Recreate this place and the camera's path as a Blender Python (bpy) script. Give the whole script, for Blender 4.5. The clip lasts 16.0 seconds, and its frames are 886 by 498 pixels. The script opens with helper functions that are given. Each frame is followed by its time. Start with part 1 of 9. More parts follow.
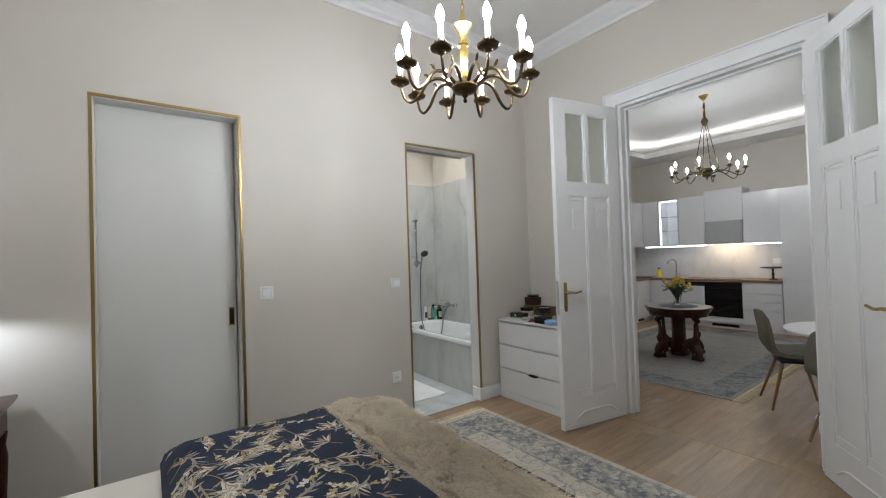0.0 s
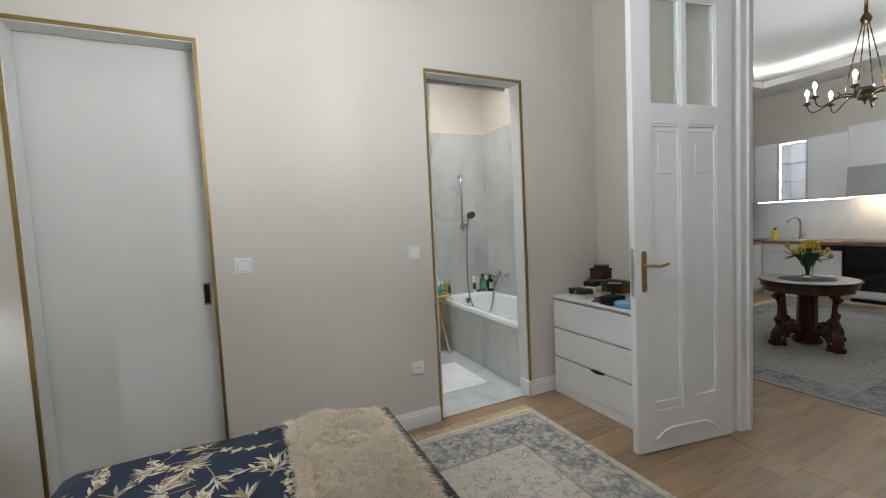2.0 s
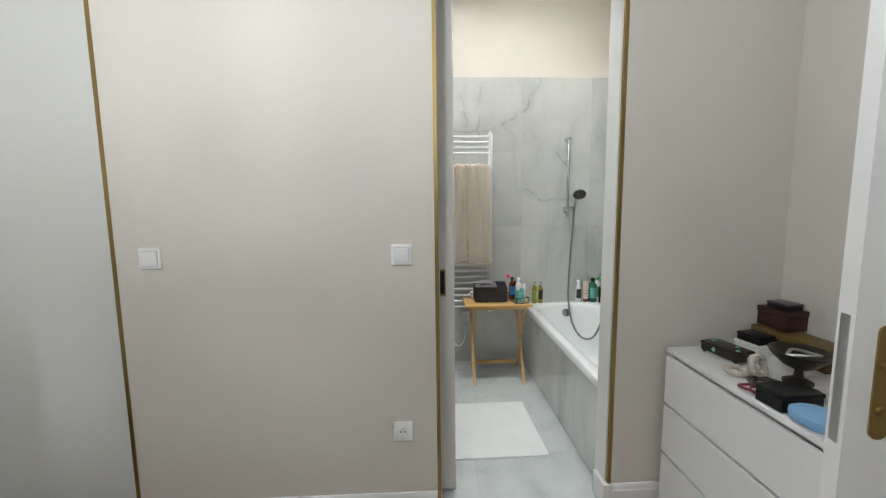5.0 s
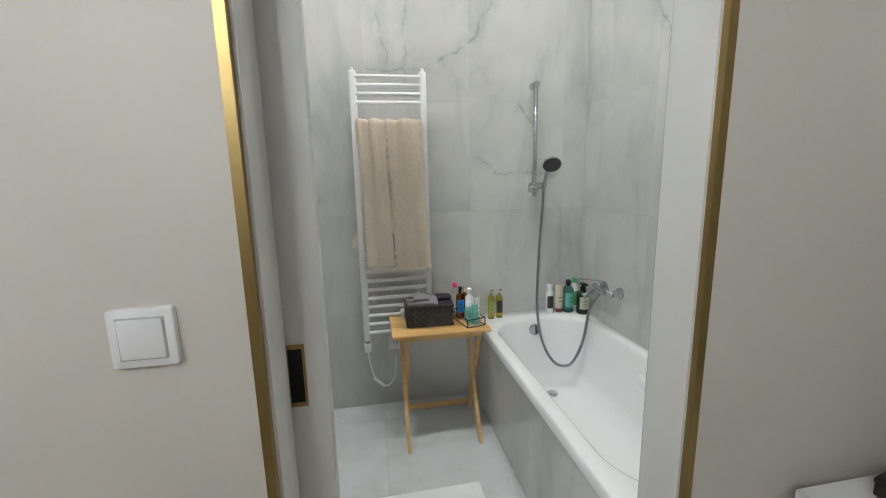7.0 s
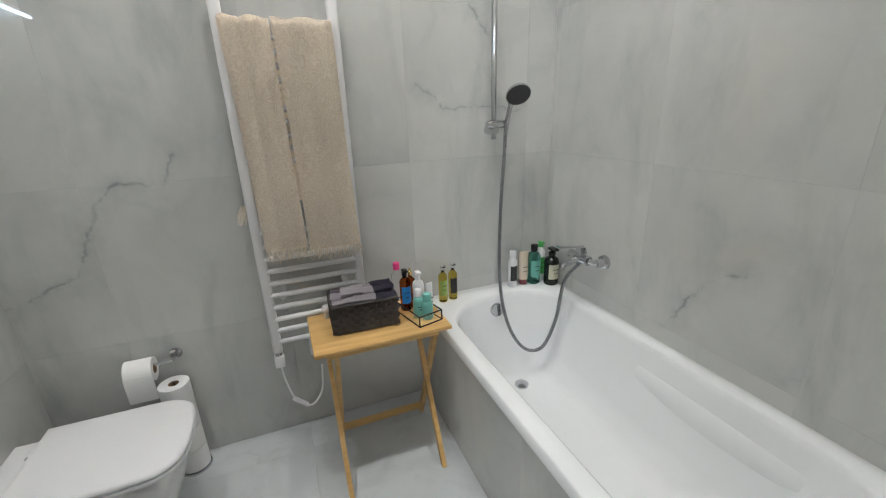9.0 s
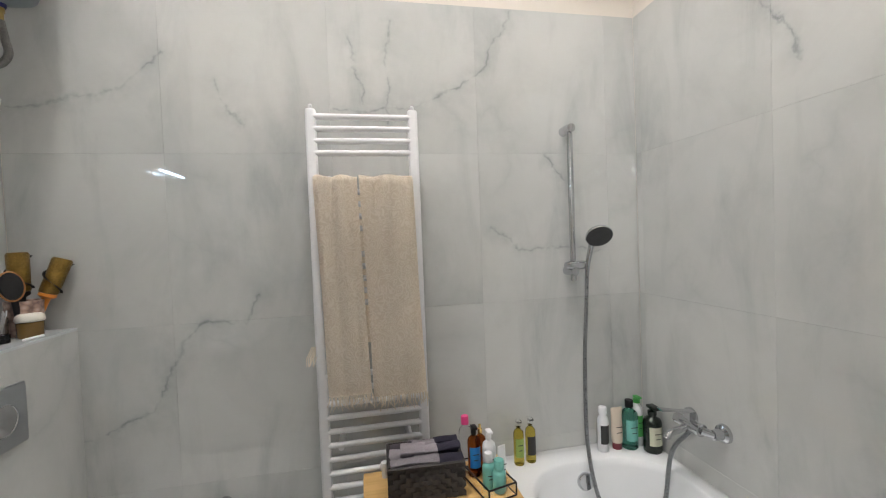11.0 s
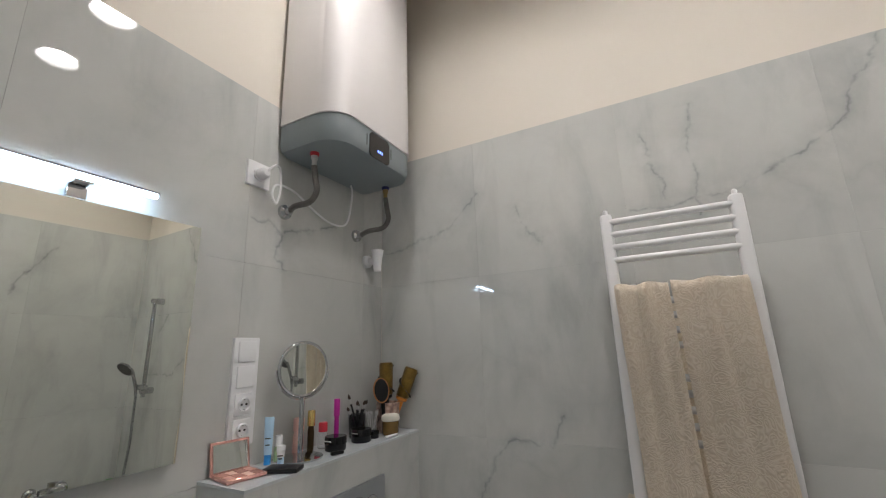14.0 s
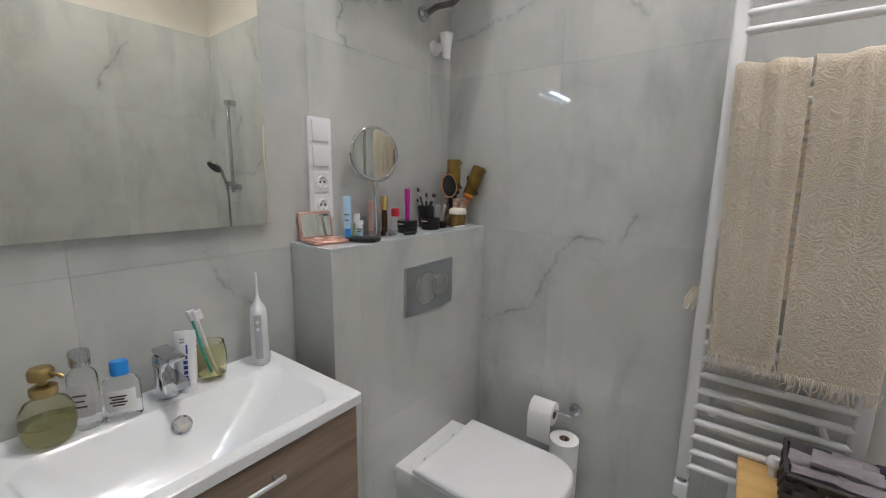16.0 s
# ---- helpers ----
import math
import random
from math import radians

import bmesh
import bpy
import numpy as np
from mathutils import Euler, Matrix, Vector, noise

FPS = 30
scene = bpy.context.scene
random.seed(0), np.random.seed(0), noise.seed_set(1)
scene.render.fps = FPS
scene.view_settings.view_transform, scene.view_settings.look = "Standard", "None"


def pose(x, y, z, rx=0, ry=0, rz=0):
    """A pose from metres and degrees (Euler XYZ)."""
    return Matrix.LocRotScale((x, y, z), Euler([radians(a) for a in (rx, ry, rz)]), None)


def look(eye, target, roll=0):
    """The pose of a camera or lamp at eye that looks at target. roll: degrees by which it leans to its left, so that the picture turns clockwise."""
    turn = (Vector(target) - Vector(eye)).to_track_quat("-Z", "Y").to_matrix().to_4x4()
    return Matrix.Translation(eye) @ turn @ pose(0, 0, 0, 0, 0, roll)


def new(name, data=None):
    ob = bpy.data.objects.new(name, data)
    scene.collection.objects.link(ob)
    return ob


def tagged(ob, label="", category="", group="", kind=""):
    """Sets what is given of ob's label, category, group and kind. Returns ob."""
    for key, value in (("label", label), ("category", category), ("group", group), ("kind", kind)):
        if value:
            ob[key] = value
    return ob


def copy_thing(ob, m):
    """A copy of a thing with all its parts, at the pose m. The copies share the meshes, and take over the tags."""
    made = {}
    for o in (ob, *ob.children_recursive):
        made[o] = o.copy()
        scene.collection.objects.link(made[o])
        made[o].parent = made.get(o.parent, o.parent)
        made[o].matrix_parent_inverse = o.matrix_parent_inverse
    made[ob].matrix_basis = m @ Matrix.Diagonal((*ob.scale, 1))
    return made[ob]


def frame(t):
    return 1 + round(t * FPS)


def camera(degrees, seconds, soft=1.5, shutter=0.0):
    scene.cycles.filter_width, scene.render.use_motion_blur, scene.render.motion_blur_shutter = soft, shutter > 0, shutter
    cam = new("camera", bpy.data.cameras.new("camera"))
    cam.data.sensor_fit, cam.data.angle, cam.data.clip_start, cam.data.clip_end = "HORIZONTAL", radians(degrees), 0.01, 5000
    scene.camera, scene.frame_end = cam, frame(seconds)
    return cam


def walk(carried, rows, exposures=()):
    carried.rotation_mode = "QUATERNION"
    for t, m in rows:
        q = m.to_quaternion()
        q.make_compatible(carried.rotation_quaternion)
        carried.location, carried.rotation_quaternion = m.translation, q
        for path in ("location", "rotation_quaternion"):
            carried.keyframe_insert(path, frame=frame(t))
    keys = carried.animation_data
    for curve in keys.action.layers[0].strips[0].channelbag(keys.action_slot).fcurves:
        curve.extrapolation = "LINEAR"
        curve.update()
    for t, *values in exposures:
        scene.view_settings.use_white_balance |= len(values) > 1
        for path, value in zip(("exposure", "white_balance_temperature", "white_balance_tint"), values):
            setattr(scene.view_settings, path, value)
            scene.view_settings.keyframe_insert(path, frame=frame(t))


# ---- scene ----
cam = camera(94.8, 16.0, soft=1.15)
PATH = [
    (0, (0.15, -0.028, 1.42), (1.326, 1.588, 1.458), -1.9),
    (0.5, (0.324, 0.113, 1.412), (1.5, 1.73, 1.415), -2.4),
    (1, (0.48, 0.246, 1.399), (1.608, 1.897, 1.333), -2.8),
    (1.5, (0.655, 0.399, 1.407), (1.68, 2.114, 1.311), -2.9),
    (2, (0.862, 0.474, 1.394), (1.721, 2.275, 1.267), -2.8),
    (2.5, (1.121, 0.491, 1.4), (1.771, 2.377, 1.253), -2.5),
    (3, (1.342, 0.558, 1.386), (1.788, 2.5, 1.221), -2.0),
    (3.2, (1.421, 0.602, 1.396), (1.802, 2.558, 1.225), -1.8),
    (5.3, (2.018, 1.478, 1.439), (2.102, 3.462, 1.201), -0.6),
    (5.5, (2.05, 1.587, 1.444), (2.143, 3.57, 1.207), -0.8),
    (6, (2.089, 1.859, 1.433), (2.268, 3.834, 1.176), -0.8),
    (6.5, (2.111, 2.142, 1.442), (2.38, 4.102, 1.15), -1.0),
    (7, (2.191, 2.409, 1.428), (2.537, 4.346, 1.069), -1.3),
    (7.5, (2.228, 2.65, 1.41), (2.69, 4.535, 0.945), -1.8),
    (8, (2.222, 2.888, 1.4), (2.865, 4.688, 0.801), -1.8),
    (8.2, (2.224, 2.96, 1.405), (2.916, 4.715, 0.745), -1.9),
    (10.3, (2.305, 3.135, 1.448), (2.92, 5.003, 1.080), -2.0),
    (10.5, (2.297, 3.156, 1.462), (2.867, 5.054, 1.198), -2.2),
    (11, (2.314, 3.165, 1.487), (2.689, 5.127, 1.434), -2.2),
    (11.5, (2.294, 3.191, 1.483), (2.472, 5.178, 1.612), -2.6),
    (12, (2.258, 3.212, 1.508), (2.185, 5.194, 1.769), -2.9),
    (12.5, (2.263, 3.243, 1.528), (1.942, 5.18, 1.907), -3.1),
    (13, (2.276, 3.262, 1.543), (1.734, 5.126, 2.025), -3.1),
    (13.5, (2.28, 3.259, 1.563), (1.551, 5.047, 2.084), -2.8),
    (14, (2.275, 3.263, 1.549), (1.361, 4.977, 2.018), -1.8),
    (14.5, (2.247, 3.271, 1.519), (1.232, 4.961, 1.856), -1.2),
    (15, (2.23, 3.285, 1.485), (1.134, 4.954, 1.61), -0.5),
    (15.5, (2.209, 3.296, 1.449), (1.065, 4.932, 1.329), 0.2),
    (16, (2.207, 3.3, 1.42), (1.036, 4.884, 1.074), 0.9),
]
walk(cam, [(t, look(eye, target, roll)) for t, eye, target, roll in PATH], [(0, 0.55, 6340, 9), (2, 0.7, 6360, 8.5), (3.2, 0.8, 6390, 8), (5.5, 0.95, 6400, 7), (8, 0.75, 6400, 9), (10.4, 0.98, 6600, 12.5), (11.2, 0.85, 6650, 13.5), (12.5, 0.72, 6700, 14), (13.5, 0.42, 6650, 14), (14.5, 0.36, 6600, 13.5), (15, 0.45, 6500, 13), (15.5, 0.6, 6440, 13), (16, 0.69, 6470, 13)])

# ---- light ----
world = bpy.data.worlds.new("world")
scene.world = world
world.use_nodes = True
world.node_tree.nodes["Background"].inputs[0].default_value = (0.02, 0.025, 0.04, 1)
world.node_tree.nodes["Background"].inputs[1].default_value = 0.2

BULB_WARM, BULB_KITCHEN = 330.0, 310.0
SPOT_BATH, BAR_BATH, COVE, UNDER = 98.0, 26.0, 13.0, 6.0


# ---- mesh helpers ----
def quad_box(bm, lo, hi):
    (x0, y0, z0), (x1, y1, z1) = lo, hi
    v = [bm.verts.new(p) for p in ((x0, y0, z0), (x1, y0, z0), (x1, y1, z0), (x0, y1, z0),
                                   (x0, y0, z1), (x1, y0, z1), (x1, y1, z1), (x0, y1, z1))]
    for f in ((3, 2, 1, 0), (4, 5, 6, 7), (0, 1, 5, 4), (1, 2, 6, 5), (2, 3, 7, 6), (3, 0, 4, 7)):
        bm.faces.new([v[i] for i in f])
    return v


def boxes(*pairs):
    bm = bmesh.new()
    for lo, hi in pairs:
        quad_box(bm, lo, hi)
    return bm


def rbox(lo, hi, r=0.004, seg=2):
    bm = boxes((lo, hi))
    bmesh.ops.bevel(bm, geom=bm.edges[:], offset=r, segments=seg, profile=0.5, affect='EDGES')
    return bm


def join(*bms):
    out = bmesh.new()
    for b in bms:
        tmp = bpy.data.meshes.new("tmp")
        b.to_mesh(tmp)
        out.from_mesh(tmp)
        bpy.data.meshes.remove(tmp)
        b.free()
    return out


def moved(bm, m):
    bm.transform(m)
    return bm


def tube(pts, r, n=10, caps=True, bm=None):
    """A round tube along a line of points; r is one radius or one for each point."""
    bm = bm or bmesh.new()
    pts = [Vector(p) for p in pts]
    rs = r if isinstance(r, (list, tuple)) else [r] * len(pts)
    side = None
    rings = []
    for i, p in enumerate(pts):
        d = (pts[min(i + 1, len(pts) - 1)] - pts[max(i - 1, 0)]).normalized()
        if side is None:
            side = d.orthogonal().normalized()
        side = (side - d * side.dot(d)).normalized()
        up = d.cross(side)
        rings.append([bm.verts.new(p + rs[i] * (math.cos(a) * side + math.sin(a) * up)) for a in [2 * math.pi * k / n for k in range(n)]])
    for a, b in zip(rings, rings[1:]):
        for k in range(n):
            bm.faces.new((a[k], a[(k + 1) % n], b[(k + 1) % n], b[k]))
    if caps:
        bm.faces.new(rings[0][::-1])
        bm.faces.new(rings[-1])
    return bm


def lathe(profile, n=20, at=(0, 0, 0), bm=None, sx=1.0, sy=1.0):
    """A turned body round z from (radius, height) pairs, bottom to top."""
    bm = bm or bmesh.new()
    rings = []
    for r, z in profile:
        if r < 1e-5:
            rings.append([bm.verts.new((at[0], at[1], at[2] + z))])
        else:
            rings.append([bm.verts.new((at[0] + sx * r * math.cos(2 * math.pi * k / n), at[1] + sy * r * math.sin(2 * math.pi * k / n), at[2] + z)) for k in range(n)])
    for a, b in zip(rings, rings[1:]):
        for k in range(n):
            q = (a[k % len(a)], a[(k + 1) % len(a)], b[(k + 1) % len(b)], b[k % len(b)])
            q = list(dict.fromkeys(q))
            if len(q) > 2:
                bm.faces.new(q)
    if profile[0] != profile[-1]:
        if len(rings[0]) > 1:
            bm.faces.new(rings[0][::-1])
        if len(rings[-1]) > 1:
            bm.faces.new(rings[-1])
    return bm


def spline(pts, steps=8):
    """Catmull-Rom through points."""
    p = [Vector(q) for q in pts]
    p = [2 * p[0] - p[1]] + p + [2 * p[-1] - p[-2]]
    out = []
    for i in range(1, len(p) - 2):
        for k in range(steps):
            t = k / steps
            out.append(0.5 * (2 * p[i] + (p[i + 1] - p[i - 1]) * t + (2 * p[i - 1] - 5 * p[i] + 4 * p[i + 1] - p[i + 2]) * t * t
                              + (3 * p[i] - p[i - 1] - 3 * p[i + 1] + p[i + 2]) * t ** 3))
    return out + [p[-2]]


def rounded(x0, y0, x1, y1, r, n=6):
    """Points round a rounded rectangle, counter-clockwise."""
    out = []
    for cx, cy, a0 in ((x1 - r, y1 - r, 0), (x0 + r, y1 - r, 90), (x0 + r, y0 + r, 180), (x1 - r, y0 + r, 270)):
        out += [(cx + r * math.cos(radians(a0 + 90 * k / n)), cy + r * math.sin(radians(a0 + 90 * k / n))) for k in range(n + 1)]
    return out


def loft(loops, cap0=True, cap1=True, bm=None):
    """Skins loops of equally many 3D points."""
    bm = bm or bmesh.new()
    rings = [[bm.verts.new(p) for p in lp] for lp in loops]
    n = len(rings[0])
    for a, b in zip(rings, rings[1:]):
        for k in range(n):
            bm.faces.new((a[k], a[(k + 1) % n], b[(k + 1) % n], b[k]))
    if cap0:
        bm.faces.new(rings[0][::-1])
    if cap1:
        bm.faces.new(rings[-1])
    return bm


def prism(pts, z0, z1, r=0.0):
    """A flat outline raised from z0 to z1, its upper rim eased by r."""
    loops = [[(x, y, z0) for x, y in pts], [(x, y, z1 - r) for x, y in pts]]
    if r:
        cx, cy = sum(p[0] for p in pts) / len(pts), sum(p[1] for p in pts) / len(pts)
        w = max(abs(p[0] - cx) for p in pts)
        h = max(abs(p[1] - cy) for p in pts)
        loops.append([(cx + (x - cx) * (1 - 0.3 * r / w), cy + (y - cy) * (1 - 0.3 * r / h), z1 - 0.3 * r) for x, y in pts])
        loops.append([(cx + (x - cx) * (1 - r / w), cy + (y - cy) * (1 - r / h), z1) for x, y in pts])
    return loft(loops)


def finish(bm, name, material, smooth=40):
    bmesh.ops.recalc_face_normals(bm, faces=bm.faces[:])
    me = bpy.data.meshes.new(name)
    bm.to_mesh(me)
    bm.free()
    if material:
        me.materials.append(material)
    if smooth:
        me.polygons.foreach_set("use_smooth", [True] * len(me.polygons))
        me.set_sharp_from_angle(angle=radians(smooth))
    return me


def part(name, bm, material, parent, label="", smooth=40):
    ob = new(name, finish(bm, name, material, smooth))
    ob.parent = parent
    return tagged(ob, label) if label else ob


def thing(name, at, label, category, group="", rz=0.0):
    ob = new(name)
    ob.matrix_basis = pose(*at, 0, 0, rz)
    ob.empty_display_size = 0.05
    return tagged(ob, label, category, group)


def solo(name, bm, material, label, category, at=(0, 0, 0), group="", rz=0.0, smooth=40):
    ob = new(name, finish(bm, name, material, smooth))
    ob.matrix_basis = pose(*at, 0, 0, rz)
    return tagged(ob, label, category, group)


def structure(name, bm, material, label, category, smooth=0):
    ob = new(name, finish(bm, name, material, smooth))
    return tagged(ob, label, category, "", "structure")


def ribbon(pts, width, thick, axis=(0, 0, 1)):
    """A flat strip along points, with thickness along axis."""
    up = Vector(axis)
    p = [Vector(q) for q in pts]
    loops = []
    for i, c in enumerate(p):
        d = (p[min(i + 1, len(p) - 1)] - p[max(i - 1, 0)]).normalized()
        s = d.cross(up).normalized() * (width / 2)
        loops.append([c - s, c + s, c + s + up * thick, c - s + up * thick])
    return loft(loops)


# ---- materials ----
def nodes_of(name):
    m = bpy.data.materials.new(name)
    m.use_nodes = True
    t = m.node_tree
    return m, t, t.nodes["Principled BSDF"], t.links


def add(t, kind, **props):
    n = t.nodes.new(kind)
    for k, v in props.items():
        if k in ("operation", "blend_type", "data_type", "feature", "wave_type", "distance", "bands_direction", "noise_dimensions", "clamp", "voronoi_dimensions"):
            if k == "operation": n.operation = v
            elif k == "blend_type": n.blend_type = v
            elif k == "data_type": n.data_type = v
            elif k == "feature": n.feature = v
            elif k == "wave_type": n.wave_type = v
            elif k == "bands_direction": n.bands_direction = v
            elif k == "distance": n.distance = v
        else:
            n.inputs[k.replace("_", " ")].default_value = v
    return n


def ramp(t, *stops):
    n = t.nodes.new("ShaderNodeValToRGB")
    e = n.color_ramp.elements
    while len(e) < len(stops):
        e.new(0.5)
    for el, (p, c) in zip(e, stops):
        el.position = p
        el.color = (*c, 1) if len(c) == 3 else c
    return n


def plain(name, color, rough=0.5, metal=0.0, vary=0.05, scale=12.0, bump=0.0, bump_scale=80.0, coat=0.0, spec=0.5):
    """A material with soft uneven colour at two scales and a fine relief."""
    m, t, b, link = nodes_of(name)
    co = add(t, "ShaderNodeTexCoord")
    n1 = add(t, "ShaderNodeTexNoise", Scale=scale, Detail=4.0)
    n2 = add(t, "ShaderNodeTexNoise", Scale=scale * 0.13, Detail=2.0)
    mix = add(t, "ShaderNodeMath", operation='ADD')
    link.new(co.outputs["Object"], n1.inputs["Vector"])
    link.new(co.outputs["Object"], n2.inputs["Vector"])
    link.new(n1.outputs["Fac"], mix.inputs[0])
    link.new(n2.outputs["Fac"], mix.inputs[1])
    lo = tuple(c * (1 - vary) for c in color)
    hi = tuple(min(1, c * (1 + vary)) for c in color)
    r = ramp(t, (0.3, lo), (0.7, hi))
    half = add(t, "ShaderNodeMath", operation='MULTIPLY')
    half.inputs[1].default_value = 0.5
    link.new(mix.outputs[0], half.inputs[0])
    link.new(half.outputs[0], r.inputs[0])
    link.new(r.outputs[0], b.inputs["Base Color"])
    b.inputs["Metallic"].default_value = metal
    b.inputs["Specular IOR Level"].default_value = spec
    b.inputs["Coat Weight"].default_value = coat
    rr = add(t, "ShaderNodeMapRange")
    rr.inputs["To Min"].default_value = max(0.02, rough * 0.85)
    rr.inputs["To Max"].default_value = min(1, rough * 1.15)
    link.new(n1.outputs["Fac"], rr.inputs["Value"])
    link.new(rr.outputs[0], b.inputs["Roughness"])
    if bump:
        n3 = add(t, "ShaderNodeTexNoise", Scale=bump_scale, Detail=3.0)
        link.new(co.outputs["Object"], n3.inputs["Vector"])
        bp = add(t, "ShaderNodeBump", Strength=bump, Distance=0.004)
        link.new(n3.outputs["Fac"], bp.inputs["Height"])
        link.new(bp.outputs[0], b.inputs["Normal"])
    return m


def glowing(name, color, strength):
    m, t, b, link = nodes_of(name)
    b.inputs["Base Color"].default_value = (*color, 1)
    b.inputs["Emission Color"].default_value = (*color, 1)
    b.inputs["Emission Strength"].default_value = strength
    return m


def glass(name, color=(1, 1, 1), rough=0.0, ior=1.45):
    m, t, b, link = nodes_of(name)
    b.inputs["Base Color"].default_value = (*color, 1)
    b.inputs["Transmission Weight"].default_value = 1.0
    b.inputs["Roughness"].default_value = rough
    b.inputs["IOR"].default_value = ior
    return m


def marble(name, base, rough=0.07, vein=0.55, seed=0.0, scale=1.0, vein_color=(0.2, 0.22, 0.22), drawn=None, axis="X", stray=1.0):
    """Polished marble-look porcelain: soft clouds, broad grey bands and thin broken veins; each tile takes another part of the stone."""
    m, t, b, link = nodes_of(name)
    co, info = add(t, "ShaderNodeTexCoord"), add(t, "ShaderNodeObjectInfo")
    off = add(t, "ShaderNodeVectorMath", operation='MULTIPLY_ADD')
    off.inputs[1].default_value = (37.0, 53.0, 29.0)
    off.inputs[2].default_value = (seed, seed * 2, seed * 3)
    link.new(info.outputs["Random"], off.inputs[0])
    p = add(t, "ShaderNodeVectorMath", operation='ADD')
    link.new(co.outputs["Object"], p.inputs[0])
    link.new(off.outputs[0], p.inputs[1])
    warp = add(t, "ShaderNodeTexNoise", Scale=2.2 * scale, Detail=5.0, Roughness=0.6)
    link.new(p.outputs[0], warp.inputs["Vector"])
    bent = add(t, "ShaderNodeVectorMath", operation='MULTIPLY_ADD')
    bent.inputs[1].default_value = (0.55, 0.55, 0.55)
    link.new(warp.outputs["Color"], bent.inputs[0])
    link.new(p.outputs[0], bent.inputs[2])
    line = add(t, "ShaderNodeTexNoise", Scale=1.15 * scale, Detail=1.5, Roughness=0.45)
    link.new(bent.outputs[0], line.inputs["Vector"])
    d = add(t, "ShaderNodeMath", operation='SUBTRACT')
    d.inputs[1].default_value = 0.5
    link.new(line.outputs["Fac"], d.inputs[0])
    ab = add(t, "ShaderNodeMath", operation='ABSOLUTE')
    link.new(d.outputs[0], ab.inputs[0])
    thin = ramp(t, (0.0, (0.9, 0.9, 0.9)), (0.004, (0.5, 0.5, 0.5)), (0.022, (0, 0, 0)))
    broad = ramp(t, (0.0, (1, 1, 1)), (0.12, (0, 0, 0)))
    link.new(ab.outputs[0], thin.inputs[0])
    link.new(ab.outputs[0], broad.inputs[0])
    gate = add(t, "ShaderNodeTexNoise", Scale=2.6 * scale, Detail=2.0)
    link.new(p.outputs[0], gate.inputs["Vector"])
    gr = ramp(t, (0.46, (0, 0, 0)), (0.66, (1, 1, 1)))
    link.new(gate.outputs["Fac"], gr.inputs[0])
    veins = add(t, "ShaderNodeMath", operation='MULTIPLY')
    link.new(thin.outputs[0], veins.inputs[0])
    link.new(gr.outputs[0], veins.inputs[1])
    cloud = add(t, "ShaderNodeTexNoise", Scale=1.7 * scale, Detail=7.0, Roughness=0.62, Distortion=1.2)
    link.new(p.outputs[0], cloud.inputs["Vector"])
    cr = ramp(t, (0.3, tuple(c * 0.91 for c in base)), (0.5, base), (0.72, tuple(min(1, c * 1.03) for c in base)))
    link.new(cloud.outputs["Fac"], cr.inputs[0])
    m1 = add(t, "ShaderNodeMix", data_type='RGBA')
    k1 = add(t, "ShaderNodeMath", operation='MULTIPLY')
    k1.inputs[1].default_value = 0.22 * vein
    link.new(broad.outputs[0], k1.inputs[0])
    link.new(k1.outputs[0], m1.inputs[0])
    link.new(cr.outputs[0], m1.inputs[6])
    m1.inputs[7].default_value = (*vein_color, 1)
    m2 = add(t, "ShaderNodeMix", data_type='RGBA')
    k2 = add(t, "ShaderNodeMath", operation='MULTIPLY')
    k2.inputs[1].default_value = 0.62 * vein
    link.new(veins.outputs[0], k2.inputs[0])
    link.new(k2.outputs[0], m2.inputs[0])
    link.new(m1.outputs[2], m2.inputs[6])
    m2.inputs[7].default_value = (*vein_color, 1)
    k2.inputs[1].default_value = 0.62 * vein * stray
    last = smears(t, link, co, m2.outputs[2], vein_color)
    if drawn:
        last = drawn_veins(t, link, last, drawn, axis, vein_color)
    link.new(last, b.inputs["Base Color"])
    b.inputs["Roughness"].default_value = rough
    b.inputs["Specular IOR Level"].default_value = 0.8
    return m


def smears(t, link, co, colour, dark):
    """Faint upright brush-like smears that run on over the tiles."""
    pos = add(t, "ShaderNodeNewGeometry")
    mp = add(t, "ShaderNodeMapping")
    mp.inputs["Scale"].default_value = (5.5, 5.5, 1.5)
    mp.inputs["Rotation"].default_value = (0.25, 0.3, 0)
    link.new(pos.outputs["Position"], mp.inputs["Vector"])
    n = add(t, "ShaderNodeTexNoise", Scale=1.0, Detail=6.0, Roughness=0.6, Distortion=0.5)
    link.new(mp.outputs[0], n.inputs["Vector"])
    r = ramp(t, (0.50, (0, 0, 0)), (0.62, (0.12, 0.12, 0.12)), (0.74, (0.34, 0.34, 0.34)))
    link.new(n.outputs["Fac"], r.inputs[0])
    mix = add(t, "ShaderNodeMix", data_type='RGBA')
    link.new(r.outputs[0], mix.inputs[0])
    link.new(colour, mix.inputs[6])
    mix.inputs[7].default_value = (*dark, 1)
    return mix.outputs[2]


